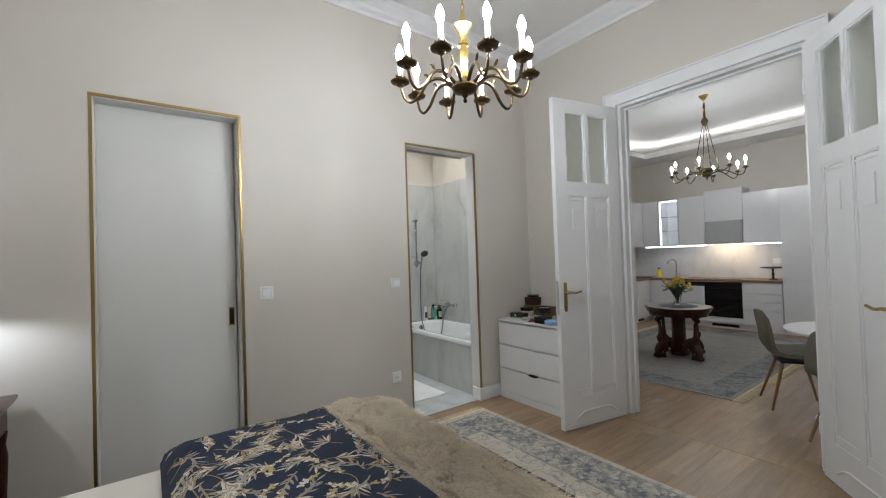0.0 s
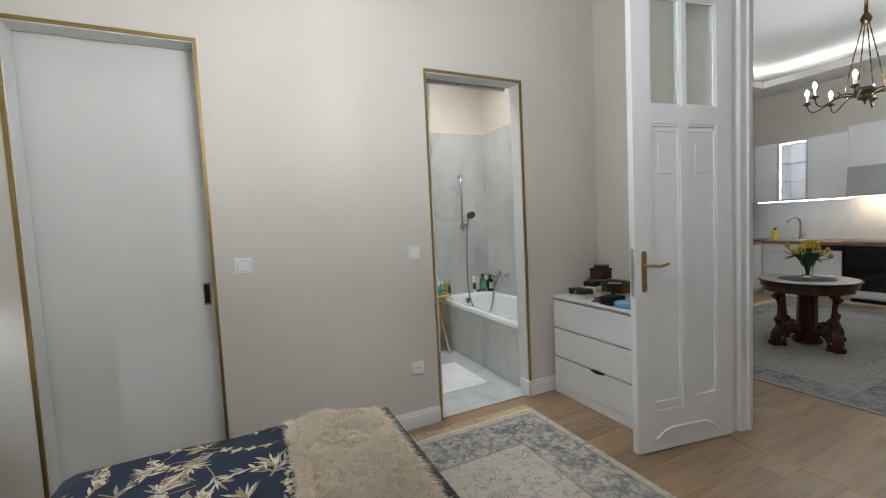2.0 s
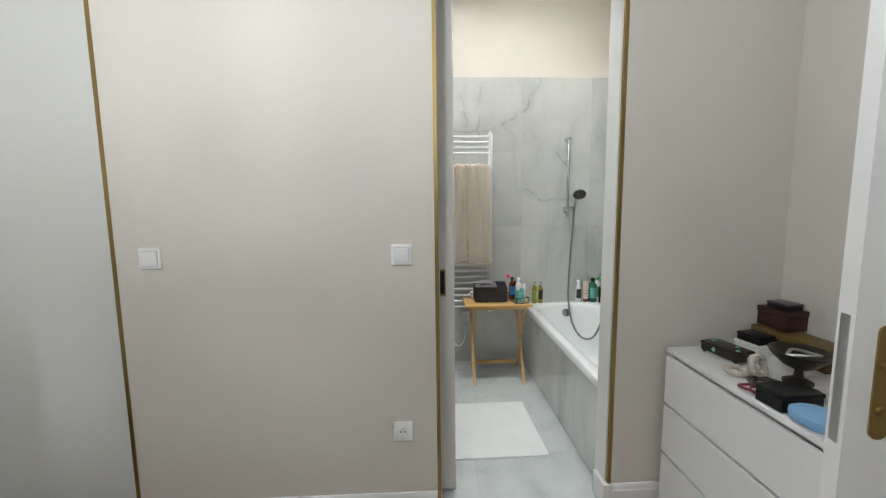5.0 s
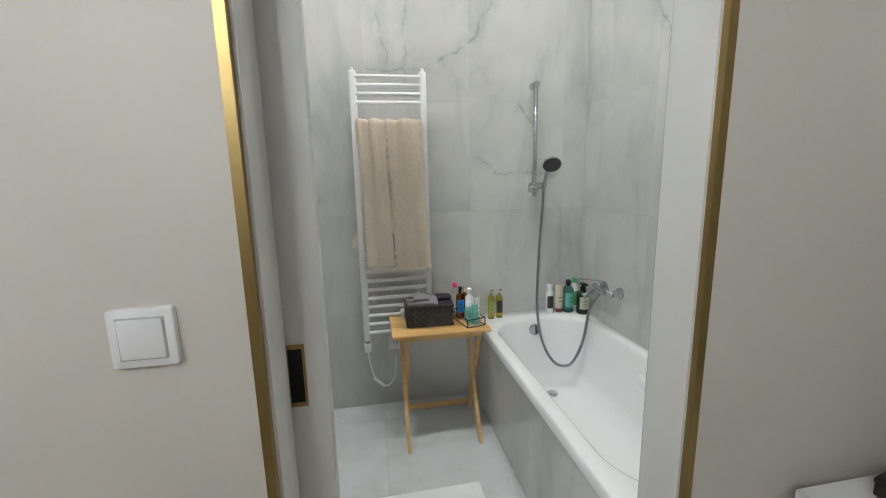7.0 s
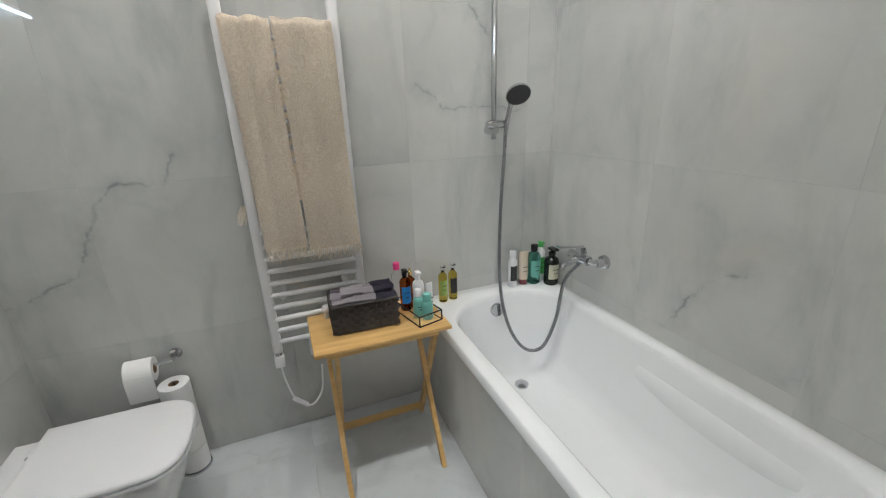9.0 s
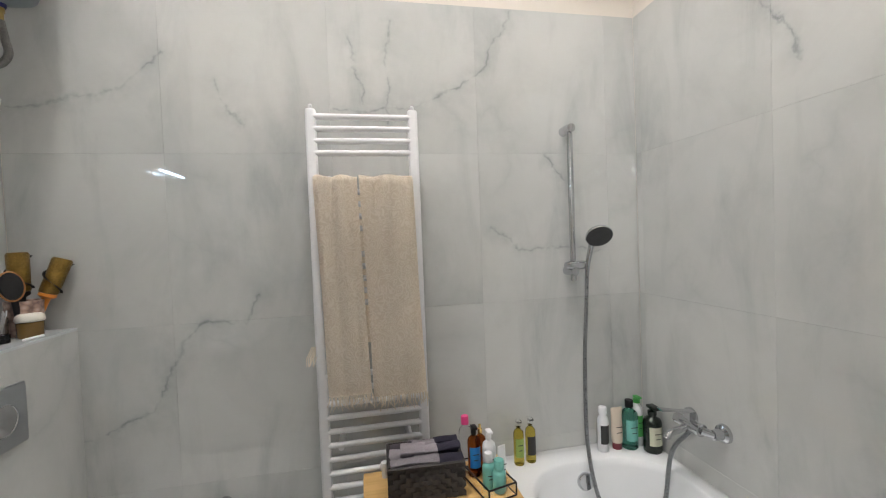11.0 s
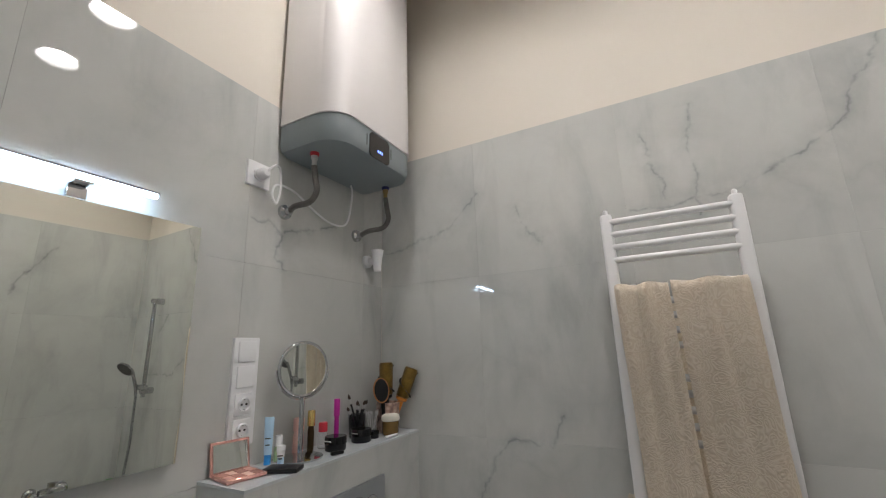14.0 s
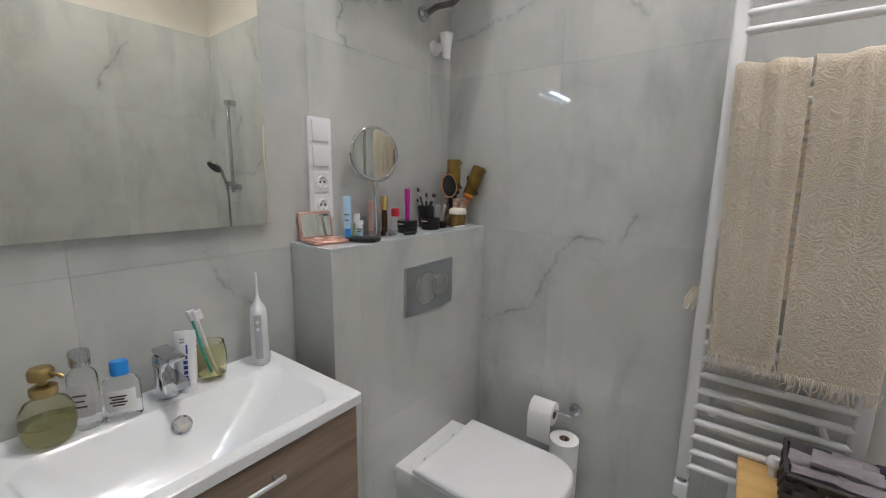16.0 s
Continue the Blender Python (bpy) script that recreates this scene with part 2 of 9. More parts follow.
def drawn_veins(t, link, colour, lines, axis, dark):
    """Long jagged veins of the stone along given lines (along the wall, height), thin and broken, in a soft grey halo."""
    pos = add(t, "ShaderNodeNewGeometry")
    sep, flat = add(t, "ShaderNodeSeparateXYZ"), add(t, "ShaderNodeCombineXYZ")
    link.new(pos.outputs["Position"], sep.inputs[0])
    link.new(sep.outputs[axis], flat.inputs[0])
    link.new(sep.outputs["Z"], flat.inputs[1])
    at = flat.outputs[0]
    for size, reach in ((7.0, 0.07), (30.0, 0.028), (90.0, 0.010)):
        nz = add(t, "ShaderNodeTexNoise", Scale=size, Detail=2.0)
        link.new(flat.outputs[0], nz.inputs["Vector"])
        mid = add(t, "ShaderNodeVectorMath", operation='SUBTRACT')
        mid.inputs[1].default_value = (0.5, 0.5, 0.5)
        link.new(nz.outputs["Color"], mid.inputs[0])
        w = add(t, "ShaderNodeVectorMath", operation='MULTIPLY_ADD')
        w.inputs[1].default_value = (reach, reach, 0.0)
        link.new(mid.outputs[0], w.inputs[0])
        link.new(at, w.inputs[2])
        at = w.outputs[0]
    near = None
    for line in lines:
        for (ax, az), (bx, bz) in zip(line, line[1:]):
            d = Vector((bx - ax, bz - az, 0.0))
            rel = add(t, "ShaderNodeVectorMath", operation='SUBTRACT')
            rel.inputs[1].default_value = (ax, az, 0.0)
            link.new(at, rel.inputs[0])
            dot = add(t, "ShaderNodeVectorMath", operation='DOT_PRODUCT')
            dot.inputs[1].default_value = d / d.length_squared
            link.new(rel.outputs[0], dot.inputs[0])
            part_of = add(t, "ShaderNodeMath", operation='MULTIPLY')
            part_of.use_clamp = True
            part_of.inputs[1].default_value = 1.0
            link.new(dot.outputs["Value"], part_of.inputs[0])
            foot = add(t, "ShaderNodeVectorMath", operation='SCALE')
            foot.inputs[0].default_value = d
            link.new(part_of.outputs[0], foot.inputs["Scale"])
            far = add(t, "ShaderNodeVectorMath", operation='DISTANCE')
            link.new(rel.outputs[0], far.inputs[0])
            link.new(foot.outputs[0], far.inputs[1])
            if near is None:
                near = far.outputs["Value"]
            else:
                least = add(t, "ShaderNodeMath", operation='MINIMUM')
                link.new(near, least.inputs[0])
                link.new(far.outputs["Value"], least.inputs[1])
                near = least.outputs[0]
    gate = add(t, "ShaderNodeTexNoise", Scale=9.0, Detail=3.0, Roughness=0.7)
    link.new(flat.outputs[0], gate.inputs["Vector"])
    gr = ramp(t, (0.38, (0.08, 0.08, 0.08)), (0.64, (1, 1, 1)))
    link.new(gate.outputs["Fac"], gr.inputs[0])
    thin = ramp(t, (0.0, (0.6, 0.6, 0.6)), (0.0022, (0.4, 0.4, 0.4)), (0.008, (0, 0, 0)))
    halo = ramp(t, (0.0, (0.30, 0.30, 0.30)), (0.022, (0.14, 0.14, 0.14)), (0.07, (0, 0, 0)))
    for r in (halo, thin):
        link.new(near, r.inputs[0])
        k = add(t, "ShaderNodeMath", operation='MULTIPLY')
        link.new(r.outputs[0], k.inputs[0])
        link.new(gr.outputs[0], k.inputs[1])
        mix = add(t, "ShaderNodeMix", data_type='RGBA')
        link.new(k.outputs[0], mix.inputs[0])
        link.new(colour, mix.inputs[6])
        mix.inputs[7].default_value = (*dark, 1)
        colour = mix.outputs[2]
    return colour


def wood(name, dark, light, rough=0.4, scale=1.0, along='X', vary=0.25):
    """Timber with grain along one axis, another cut for each piece."""
    m, t, b, link = nodes_of(name)
    co, info = add(t, "ShaderNodeTexCoord"), add(t, "ShaderNodeObjectInfo")
    off = add(t, "ShaderNodeVectorMath", operation='MULTIPLY_ADD')
    off.inputs[1].default_value = (19.0, 31.0, 23.0)
    link.new(info.outputs["Random"], off.inputs[0])
    link.new(co.outputs["Object"], off.inputs[2])
    mp = add(t, "ShaderNodeMapping")
    mp.inputs["Scale"].default_value = tuple((1.2 if a == along else 14.0) * scale for a in "XYZ")
    link.new(off.outputs[0], mp.inputs["Vector"])
    n1 = add(t, "ShaderNodeTexNoise", Scale=1.0, Detail=6.0, Roughness=0.65, Distortion=0.6)
    link.new(mp.outputs[0], n1.inputs["Vector"])
    n2 = add(t, "ShaderNodeTexNoise", Scale=6.0, Detail=3.0)
    link.new(mp.outputs[0], n2.inputs["Vector"])
    s = add(t, "ShaderNodeMath", operation='MULTIPLY_ADD')
    s.inputs[1].default_value = 0.3
    link.new(n2.outputs["Fac"], s.inputs[0])
    link.new(n1.outputs["Fac"], s.inputs[2])
    r = ramp(t, (0.42, dark), (0.85, light))
    link.new(s.outputs[0], r.inputs[0])
    tint = add(t, "ShaderNodeMapRange")
    tint.inputs["To Min"].default_value, tint.inputs["To Max"].default_value = 1 - vary, 1 + vary * 0.4
    link.new(info.outputs["Random"], tint.inputs["Value"])
    mul = add(t, "ShaderNodeVectorMath", operation='SCALE')
    link.new(r.outputs[0], mul.inputs[0])
    link.new(tint.outputs[0], mul.inputs["Scale"])
    link.new(mul.outputs[0], b.inputs["Base Color"])
    b.inputs["Roughness"].default_value = rough
    bp = add(t, "ShaderNodeBump", Strength=0.12, Distance=0.002)
    link.new(s.outputs[0], bp.inputs["Height"])
    link.new(bp.outputs[0], b.inputs["Normal"])
    return m


M_WALL = plain("greige wall paint", (0.60, 0.565, 0.515), 0.75, vary=0.03, scale=3.0, bump=0.06, bump_scale=120)
M_CREAM = plain("warm white paint", (0.66, 0.61, 0.54), 0.8, vary=0.03, scale=3.0, bump=0.06, bump_scale=110)
M_CEIL = plain("white ceiling paint", (0.74, 0.73, 0.715), 0.85, vary=0.02, scale=2.0, bump=0.05, bump_scale=90)
M_WHITE = plain("white lacquer", (0.74, 0.74, 0.745), 0.32, vary=0.02, scale=6.0, bump=0.03, bump_scale=40)
M_DOOR = plain("light grey door foil", (0.66, 0.655, 0.635), 0.45, vary=0.02, scale=4.0, bump=0.03, bump_scale=160)
M_BRASS = plain("brushed brass", (0.38, 0.275, 0.115), 0.42, 1.0, vary=0.04, scale=30)
M_BRASS_DARK = plain("dark antique brass", (0.095, 0.065, 0.032), 0.34, 1.0, vary=0.35, scale=40, bump=0.3, bump_scale=120)
M_GILT = plain("polished gilt brass", (0.85, 0.62, 0.24), 0.2, 1.0, vary=0.15, scale=30)
M_CHROME = plain("chrome", (0.60, 0.61, 0.63), 0.08, 1.0, vary=0.03)
M_STEEL = plain("brushed steel", (0.55, 0.55, 0.55), 0.3, 1.0, vary=0.08, scale=40)
STONE, VEIN = (0.55, 0.555, 0.535), (0.15, 0.17, 0.175)
BACK_VEINS = (((2.45, 2.36), (2.43, 2.23), (2.43, 2.03), (2.42, 1.96)), ((2.96, 2.44), (2.92, 2.33), (2.85, 2.27), (2.84, 2.20), (2.71, 2.09), (2.50, 2.02), (2.21, 2.00)),
              ((2.85, 1.53), (2.96, 1.435), (3.06, 1.44), (3.22, 1.415), (3.36, 1.42)), ((1.13, 2.0), (1.35, 2.03), (1.48, 2.065), (1.62, 2.21)), ((3.09, 1.83), (3.19, 1.72)),
              ((1.31, 0.81), (1.42, 0.84), (1.53, 0.89), (1.63, 1.12), (1.70, 1.20)), ((1.70, 1.20), (1.85, 1.20), (1.91, 1.30)), ((2.28, 2.29), (2.33, 2.04)), ((1.79, 2.10), (1.87, 1.94)))
LEFT_VEINS = (((4.10, 1.985), (4.18, 1.99), (4.23, 1.96), (4.22, 1.88), (4.255, 1.83)), ((4.24, 1.97), (4.38, 2.01), (4.52, 2.05)), ((3.75, 1.22), (3.83, 1.08), (3.90, 1.04)))
RIGHT_VEINS = (((4.05, 0.60), (3.98, 0.75), (3.92, 0.84), (3.80, 0.90)), ((4.30, 2.3), (4.18, 2.12), (4.1, 1.95)))
M_TILE = marble("grey marble porcelain tile", STONE, 0.012, 0.6, 0.0, 1.0, VEIN, stray=0.45)
M_TILE_BACK = marble("grey marble tile of the back wall", STONE, 0.012, 0.6, 0.0, 1.0, VEIN, BACK_VEINS, "X", 0.27)
M_TILE_LEFT = marble("grey marble tile of the basin wall", STONE, 0.012, 0.6, 0.0, 1.0, VEIN, LEFT_VEINS, "Y", 0.25)
M_TILE_RIGHT = marble("grey marble tile of the bath wall", STONE, 0.012, 0.6, 0.0, 1.0, VEIN, RIGHT_VEINS, "Y", 0.35)
M_TILE_FLOOR = marble("pale grey floor tile", (0.56, 0.59, 0.60), 0.16, 0.35, 7.0, 1.2)
M_GROUT = plain("grey grout", (0.36, 0.36, 0.35), 0.9, vary=0.08)
M_CERAMIC = plain("white glazed ceramic", (0.76, 0.765, 0.77), 0.16, vary=0.01, coat=0.15)
M_ACRYL = plain("white bath acrylic", (0.80, 0.815, 0.82), 0.14, vary=0.01, coat=0.3)
M_PLASTIC = plain("white plastic", (0.78, 0.78, 0.79), 0.3, vary=0.01)
M_OAK = wood("oak floor", (0.205, 0.132, 0.075), (0.37, 0.255, 0.155), 0.36, 1.0, 'X', 0.16)
M_BAMBOO = wood("honey bamboo", (0.50, 0.29, 0.09), (0.72, 0.47, 0.19), 0.4, 1.4, 'X', 0.05)
M_MAHOGANY = wood("dark red mahogany", (0.018, 0.007, 0.004), (0.075, 0.022, 0.012), 0.25, 1.0, 'Z', 0.1)
M_VANITY = wood("brown oak veneer", (0.16, 0.105, 0.07), (0.31, 0.22, 0.155), 0.45, 0.9, 'Y', 0.05)
M_BLACK = plain("black plastic", (0.007, 0.007, 0.008), 0.45, vary=0.2, spec=0.3)
M_BLACKGLASS = plain("black glass", (0.006, 0.006, 0.007), 0.06, vary=0.1)
M_HEATGREY = plain("grey enamel", (0.235, 0.27, 0.285), 0.42, vary=0.03)
M_HEATWHITE = plain("white enamel", (0.69, 0.665, 0.66), 0.4, vary=0.02)
M_CHARCOAL = plain("charcoal upholstery", (0.06, 0.06, 0.062), 0.9, vary=0.25, scale=120, bump=0.4, bump_scale=400)
M_SHEET = plain("ivory cotton sheet", (0.72, 0.68, 0.60), 0.9, vary=0.03, bump=0.15, bump_scale=300)
M_GLASS = glass("clear glass")
M_FROST = glass("frosted glass", (0.86, 0.9, 0.88), 0.35)
M_BULB = glowing("lit candle bulb", (0.925, 0.955, 0.985), BULB_WARM)
M_BULB_K = glowing("lit kitchen bulb", (0.93, 0.955, 0.98), BULB_KITCHEN)
M_SPOT = glowing("lit ceiling spot", (0.96, 0.955, 0.935), SPOT_BATH)
M_BAR = glowing("cool light bar", (0.55, 0.78, 1.0), BAR_BATH)
M_COVE = glowing("cove light strip", (0.97, 0.955, 0.94), COVE)
M_UNDER = glowing("under-cabinet light strip", (0.90, 0.95, 1.0), UNDER)
M_CANDLE = plain("white candle sleeve", (0.8, 0.78, 0.72), 0.4, vary=0.02)

mirror_m, mt, mb, ml = nodes_of("silvered mirror")
mb.inputs["Base Color"].default_value = (0.735, 0.745, 0.69, 1)
mb.inputs["Metallic"].default_value, mb.inputs["Roughness"].default_value = 1.0, 0.005
M_MIRROR = mirror_m

# ---- plan ----
X_WEST, X_EAST, Y_SOUTH, Y_BATH = -0.85, 3.555, -1.7, 3.04      # bedroom
BATH_IN, BATH_R, BX0, BX1, BY1 = 3.265, 3.165, 1.105, 3.54, 4.825                 # bathroom
DOOR1, DOOR2, DOOR_TOP = (-0.097, 0.674), (2.016, 2.793), 2.425
OPEN_Y, OPEN_TOP = (0.66, 1.945), 2.71                              # double door
CEIL, CEIL_BATH = 3.60, 3.46
KX0, KX1, KY0, KY1, KCEIL = 3.685, 8.95, -0.9, 4.78, 3.52           # kitchen


def north_wall():
    """Front skin right along; a pocket and a back skin behind it up to the bathroom door."""
    y0, y1, xe = Y_BATH, BATH_R, KX0
    segs = [((X_WEST, y0, 0), (DOOR1[0], y1, CEIL)), ((DOOR1[1], y0, 0), (DOOR2[0], y1, CEIL)), ((DOOR2[1], y0, 0), (xe, y1, CEIL)),
            ((DOOR1[0], y0, DOOR_TOP), (DOOR1[1], y1, CEIL)), ((DOOR2[0], y0, DOOR_TOP), (DOOR2[1], y1, CEIL))]
    y0, y1 = 3.235, BATH_IN
    segs += [((X_WEST, y0, 0), (DOOR1[0], y1, CEIL)), ((DOOR1[1], y0, 0), (DOOR2[0], y1, CEIL)), ((DOOR1[0], y0, DOOR_TOP), (DOOR1[1], y1, CEIL)), ((DOOR2[0], y0, DOOR_TOP), (DOOR2[1], y1, CEIL))]
    segs += [((X_WEST, BATH_R, 0), (DOOR1[0] - 0.1, 3.235, CEIL)), ((1.2, BATH_R, 0), (1.25, 3.235, CEIL))]
    return boxes(*segs)


structure("wall_north", north_wall(), M_WALL, "smooth greige painted wall with two pocket door openings", "wall")
structure("wall_east", boxes(((X_EAST, Y_SOUTH, 0), (KX0, OPEN_Y[0] - 0.0, CEIL)), ((X_EAST, OPEN_Y[1], 0), (KX0, Y_BATH, CEIL)),
                             ((X_EAST, OPEN_Y[0], OPEN_TOP), (KX0, OPEN_Y[1], CEIL))), M_WALL, "greige painted wall with a wide double door opening", "wall")
structure("wall_west", boxes(((X_WEST - 0.15, Y_SOUTH - 0.15, 0), (X_WEST, BATH_IN, CEIL))), M_WALL, "plain greige painted bedroom wall", "wall")
structure("wall_south", boxes(((X_WEST, Y_SOUTH - 0.15, 0), (KX0, Y_SOUTH, CEIL))), M_WALL, "plain greige painted bedroom wall", "wall")
structure("ceiling", boxes(((X_WEST - 0.15, Y_SOUTH - 0.15, CEIL), (KX0, BATH_IN, CEIL + 0.1))), M_CEIL, "plain white painted bedroom ceiling", "ceiling")


def cornice():
    """Stepped plaster moulding along two walls."""
    prof = [(0.0, 0.0), (0.018, 0.0), (0.022, 0.025), (0.045, 0.045), (0.05, 0.075), (0.085, 0.11), (0.095, 0.115), (0.1, 0.15), (0.0, 0.15)]
    z = CEIL - 0.15
    bm = loft([[(X_WEST, Y_BATH - d, z + h) for d, h in prof], [(X_EAST - 0.0, Y_BATH - d, z + h) for d, h in prof]])
    bm2 = loft([[(X_EAST - d, Y_SOUTH, z + h) for d, h in prof], [(X_EAST - d, Y_BATH, z + h) for d, h in prof]])
    return join(bm, bm2)


structure("cornice", cornice(), M_WHITE, "white stepped plaster cornice under the ceiling", "cornice", 30)

# bathroom shell
structure("wall_bath_back", boxes(((BX0 - 0.15, BY1 + 0.01, 0), (BX1 + 0.15, BY1 + 0.16, CEIL_BATH))), M_CREAM, "warm white paint above a grey tiled bathroom wall", "wall")
structure("wall_bath_left", boxes(((BX0 - 0.16, BATH_IN, 0), (BX0 - 0.01, BY1 + 0.01, CEIL_BATH))), M_CREAM, "warm white paint above a grey tiled bathroom wall", "wall")
structure("wall_bath_right", boxes(((BX1 + 0.01, BATH_R, 0), (BX1 + 0.14, BY1 + 0.01, CEIL_BATH))), M_CREAM, "warm white paint above a grey tiled bathroom wall", "wall")
structure("ceiling_bath", boxes(((BX0 - 0.16, BATH_R + 0.0, CEIL_BATH), (BX1 + 0.16, BY1 + 0.16, CEIL_BATH + 0.1))), M_CREAM, "plain warm white bathroom ceiling", "ceiling")

# kitchen shell
structure("wall_kitchen_back", boxes(((KX1, KY0 - 0.15, 0), (KX1 + 0.15, KY1 + 0.15, KCEIL))), M_WALL, "greige painted kitchen wall", "wall")
structure("wall_kitchen_left", boxes(((KX0, KY1, 0), (KX1, KY1 + 0.15, KCEIL))), M_WALL, "greige painted kitchen wall", "wall")
structure("wall_kitchen_right", boxes(((KX0, KY0 - 0.15, 0), (KX1, KY0, KCEIL))), M_WALL, "greige painted kitchen wall", "wall")
structure("wall_kitchen_front", boxes(((KX0 - 0.03, BATH_IN + 0.0, 0), (KX0, KY1, KCEIL)), ((KX0 - 0.03, KY0, 0), (KX0, Y_SOUTH + 0.001, KCEIL))), M_WALL, "greige painted kitchen wall", "wall")
structure("ceiling_kitchen", boxes(((KX0, KY0, KCEIL), (KX1 + 0.15, KY1 + 0.15, KCEIL + 0.1))), M_CEIL, "white kitchen ceiling inside a lit cove", "ceiling")


def cove():
    """Dropped rim round the kitchen ceiling, open above for the light strip."""
    w, z0, z1 = 0.62, 3.255, 3.32
    o = boxes(((KX1 - w, KY0, z0), (KX1, KY1, z1)), ((KX0, KY0, z0), (KX0 + w, KY1, z1)),
              ((KX0 + w, KY1 - w, z0), (KX1 - w, KY1, z1)), ((KX0 + w, KY0, z0), (KX1 - w, KY0 + w, z1)),
              ((KX1 - w, KY0 + w, z1), (KX1 - w + 0.02, KY1 - w, z1 + 0.03)), ((KX0 + w - 0.02, KY0 + w, z1), (KX0 + w, KY1 - w, z1 + 0.03)),
              ((KX0 + w - 0.02, KY1 - w, z1), (KX1 - w + 0.02, KY1 - w + 0.02, z1 + 0.03)), ((KX0 + w - 0.02, KY0 + w - 0.02, z1), (KX1 - w + 0.02, KY0 + w, z1 + 0.03)))
    return o


structure("ceiling_cove", cove(), M_CEIL, "white dropped ceiling rim hiding a light strip", "ceiling")
strip = thing("light_strip", (0, 0, 3.321), "warm white light strip hidden in the ceiling rim", "light strip")
for lo, hi in (((KX1 - 0.52, KY0 + 0.6, 0), (KX1 - 0.50, KY1 - 0.6, 0.012)), ((KX0 + 0.5, KY0 + 0.6, 0), (KX0 + 0.52, KY1 - 0.6, 0.012)),
               ((KX0 + 0.6, KY1 - 0.52, 0), (KX1 - 0.6, KY1 - 0.50, 0.012)), ((KX0 + 0.6, KY0 + 0.5, 0), (KX1 - 0.6, KY0 + 0.52, 0.012))):
    part("strip", boxes((lo, hi)), M_COVE, strip)


# ---- pocket doors ----
def brass_edge(x0, x1, top):
    """Brass angle round an opening: flat on the wall and returned into the reveal."""
    y, w = Y_BATH, 0.014
    return boxes(((x0 - w, y - 0.003, 0), (x0 + 0.002, y, top + w)), ((x1 - 0.002, y - 0.003, 0), (x1 + w, y, top + w)), ((x0 + 0.002, y - 0.003, top - 0.002), (x1 - 0.002, y, top + w)),
                 ((x0, y, 0), (x0 + 0.002, y + 0.012, top)), ((x1 - 0.002, y, 0), (x1, y + 0.012, top)), ((x0 + 0.002, y, top - 0.002), (x1 - 0.002, y + 0.012, top)))


def pull(parent, x, y, z):
    """Recessed brass pull; the shade of its hollow is a flat black sheet."""
    rim = boxes(((x - 0.018, y - 0.0025, z - 0.064), (x - 0.013, y, z + 0.064)), ((x + 0.013, y - 0.0025, z - 0.064), (x + 0.018, y, z + 0.064)),
                ((x - 0.013, y - 0.0025, z - 0.064), (x + 0.013, y, z - 0.055)), ((x - 0.013, y - 0.0025, z + 0.055), (x + 0.013, y, z + 0.064)))
    p = part("pull", rim, M_BRASS, parent, "recessed brass finger pull")
    part("recess", boxes(((x - 0.013, y - 0.0012, z - 0.055), (x + 0.013, y, z + 0.055))), M_BLACK, p)


for k, ((x0, x1), px0, px1, hx, state) in enumerate(((DOOR1, -0.16, 0.66, 0.628, "closed"), (DOOR2, 1.28, 2.095, 2.036, "open"))):
    y = Y_BATH
    d = thing(f"door_{k + 1}", ((x0 + x1) / 2, 3.2, 0), f"{state} light grey pocket door with brass edge and recessed pull", "door")
    d["kind"] = "structure"
    o = Matrix.Translation((-(x0 + x1) / 2, -3.2, 0))
    part("panel", moved(rbox((px0, 3.180, 0.012), (px1, 3.220, DOOR_TOP + 0.02), 0.002, 1), o), M_DOOR, d)
    part("trim", moved(brass_edge(x0, x1, DOOR_TOP), o), M_BRASS, d, "thin brass edge trim")
    pull(d, hx - (x0 + x1) / 2, -0.020, 1.052)
    # reveals
    lining = [((x1 - 0.008, y + 0.012, 0), (x1, BATH_R if k else BATH_IN, DOOR_TOP)), ((x0, y + 0.012, DOOR_TOP - 0.008), (x1 - 0.008, 3.165, DOOR_TOP)), ((x0, y + 0.012, 0), (x0 + 0.008, 3.165, DOOR_TOP - 0.008))]
    part("reveal", moved(boxes(*lining), o), M_DOOR, d)

# ---- baseboards ----
def skirting(a, b, out, h=0.115, w=0.016):
    """White skirting from a to b (x, y), standing out from the wall along out."""
    prof = [(0, 0), (w, 0), (w, h - 0.03), (w * 0.75, h - 0.024), (w * 0.75, h - 0.012), (w * 0.4, h), (0, h)]
    return loft([[(p[0] + out[0] * d, p[1] + out[1] * d, z) for d, z in prof] for p in (a, b)])


structure("baseboard", join(skirting((DOOR1[1] + 0.016, Y_BATH), (DOOR2[0] - 0.016, Y_BATH), (0, -1)), skirting((DOOR2[1] + 0.016, Y_BATH), (X_EAST, Y_BATH), (0, -1)),
                            skirting((X_WEST, Y_BATH), (DOOR1[0] - 0.016, Y_BATH), (0, -1)), skirting((X_EAST, OPEN_Y[1] + 0.12), (X_EAST, Y_BATH - 0.016), (-1, 0)),
                            skirting((X_EAST, Y_SOUTH), (X_EAST, OPEN_Y[0] - 0.12), (-1, 0)),
                            boxes(((DOOR2[1] - 0.026, Y_BATH - 0.018, 0), (DOOR2[1] + 0.016, Y_BATH + 0.10, 0.115)))), M_WHITE, "white moulded baseboard", "baseboard", 30)


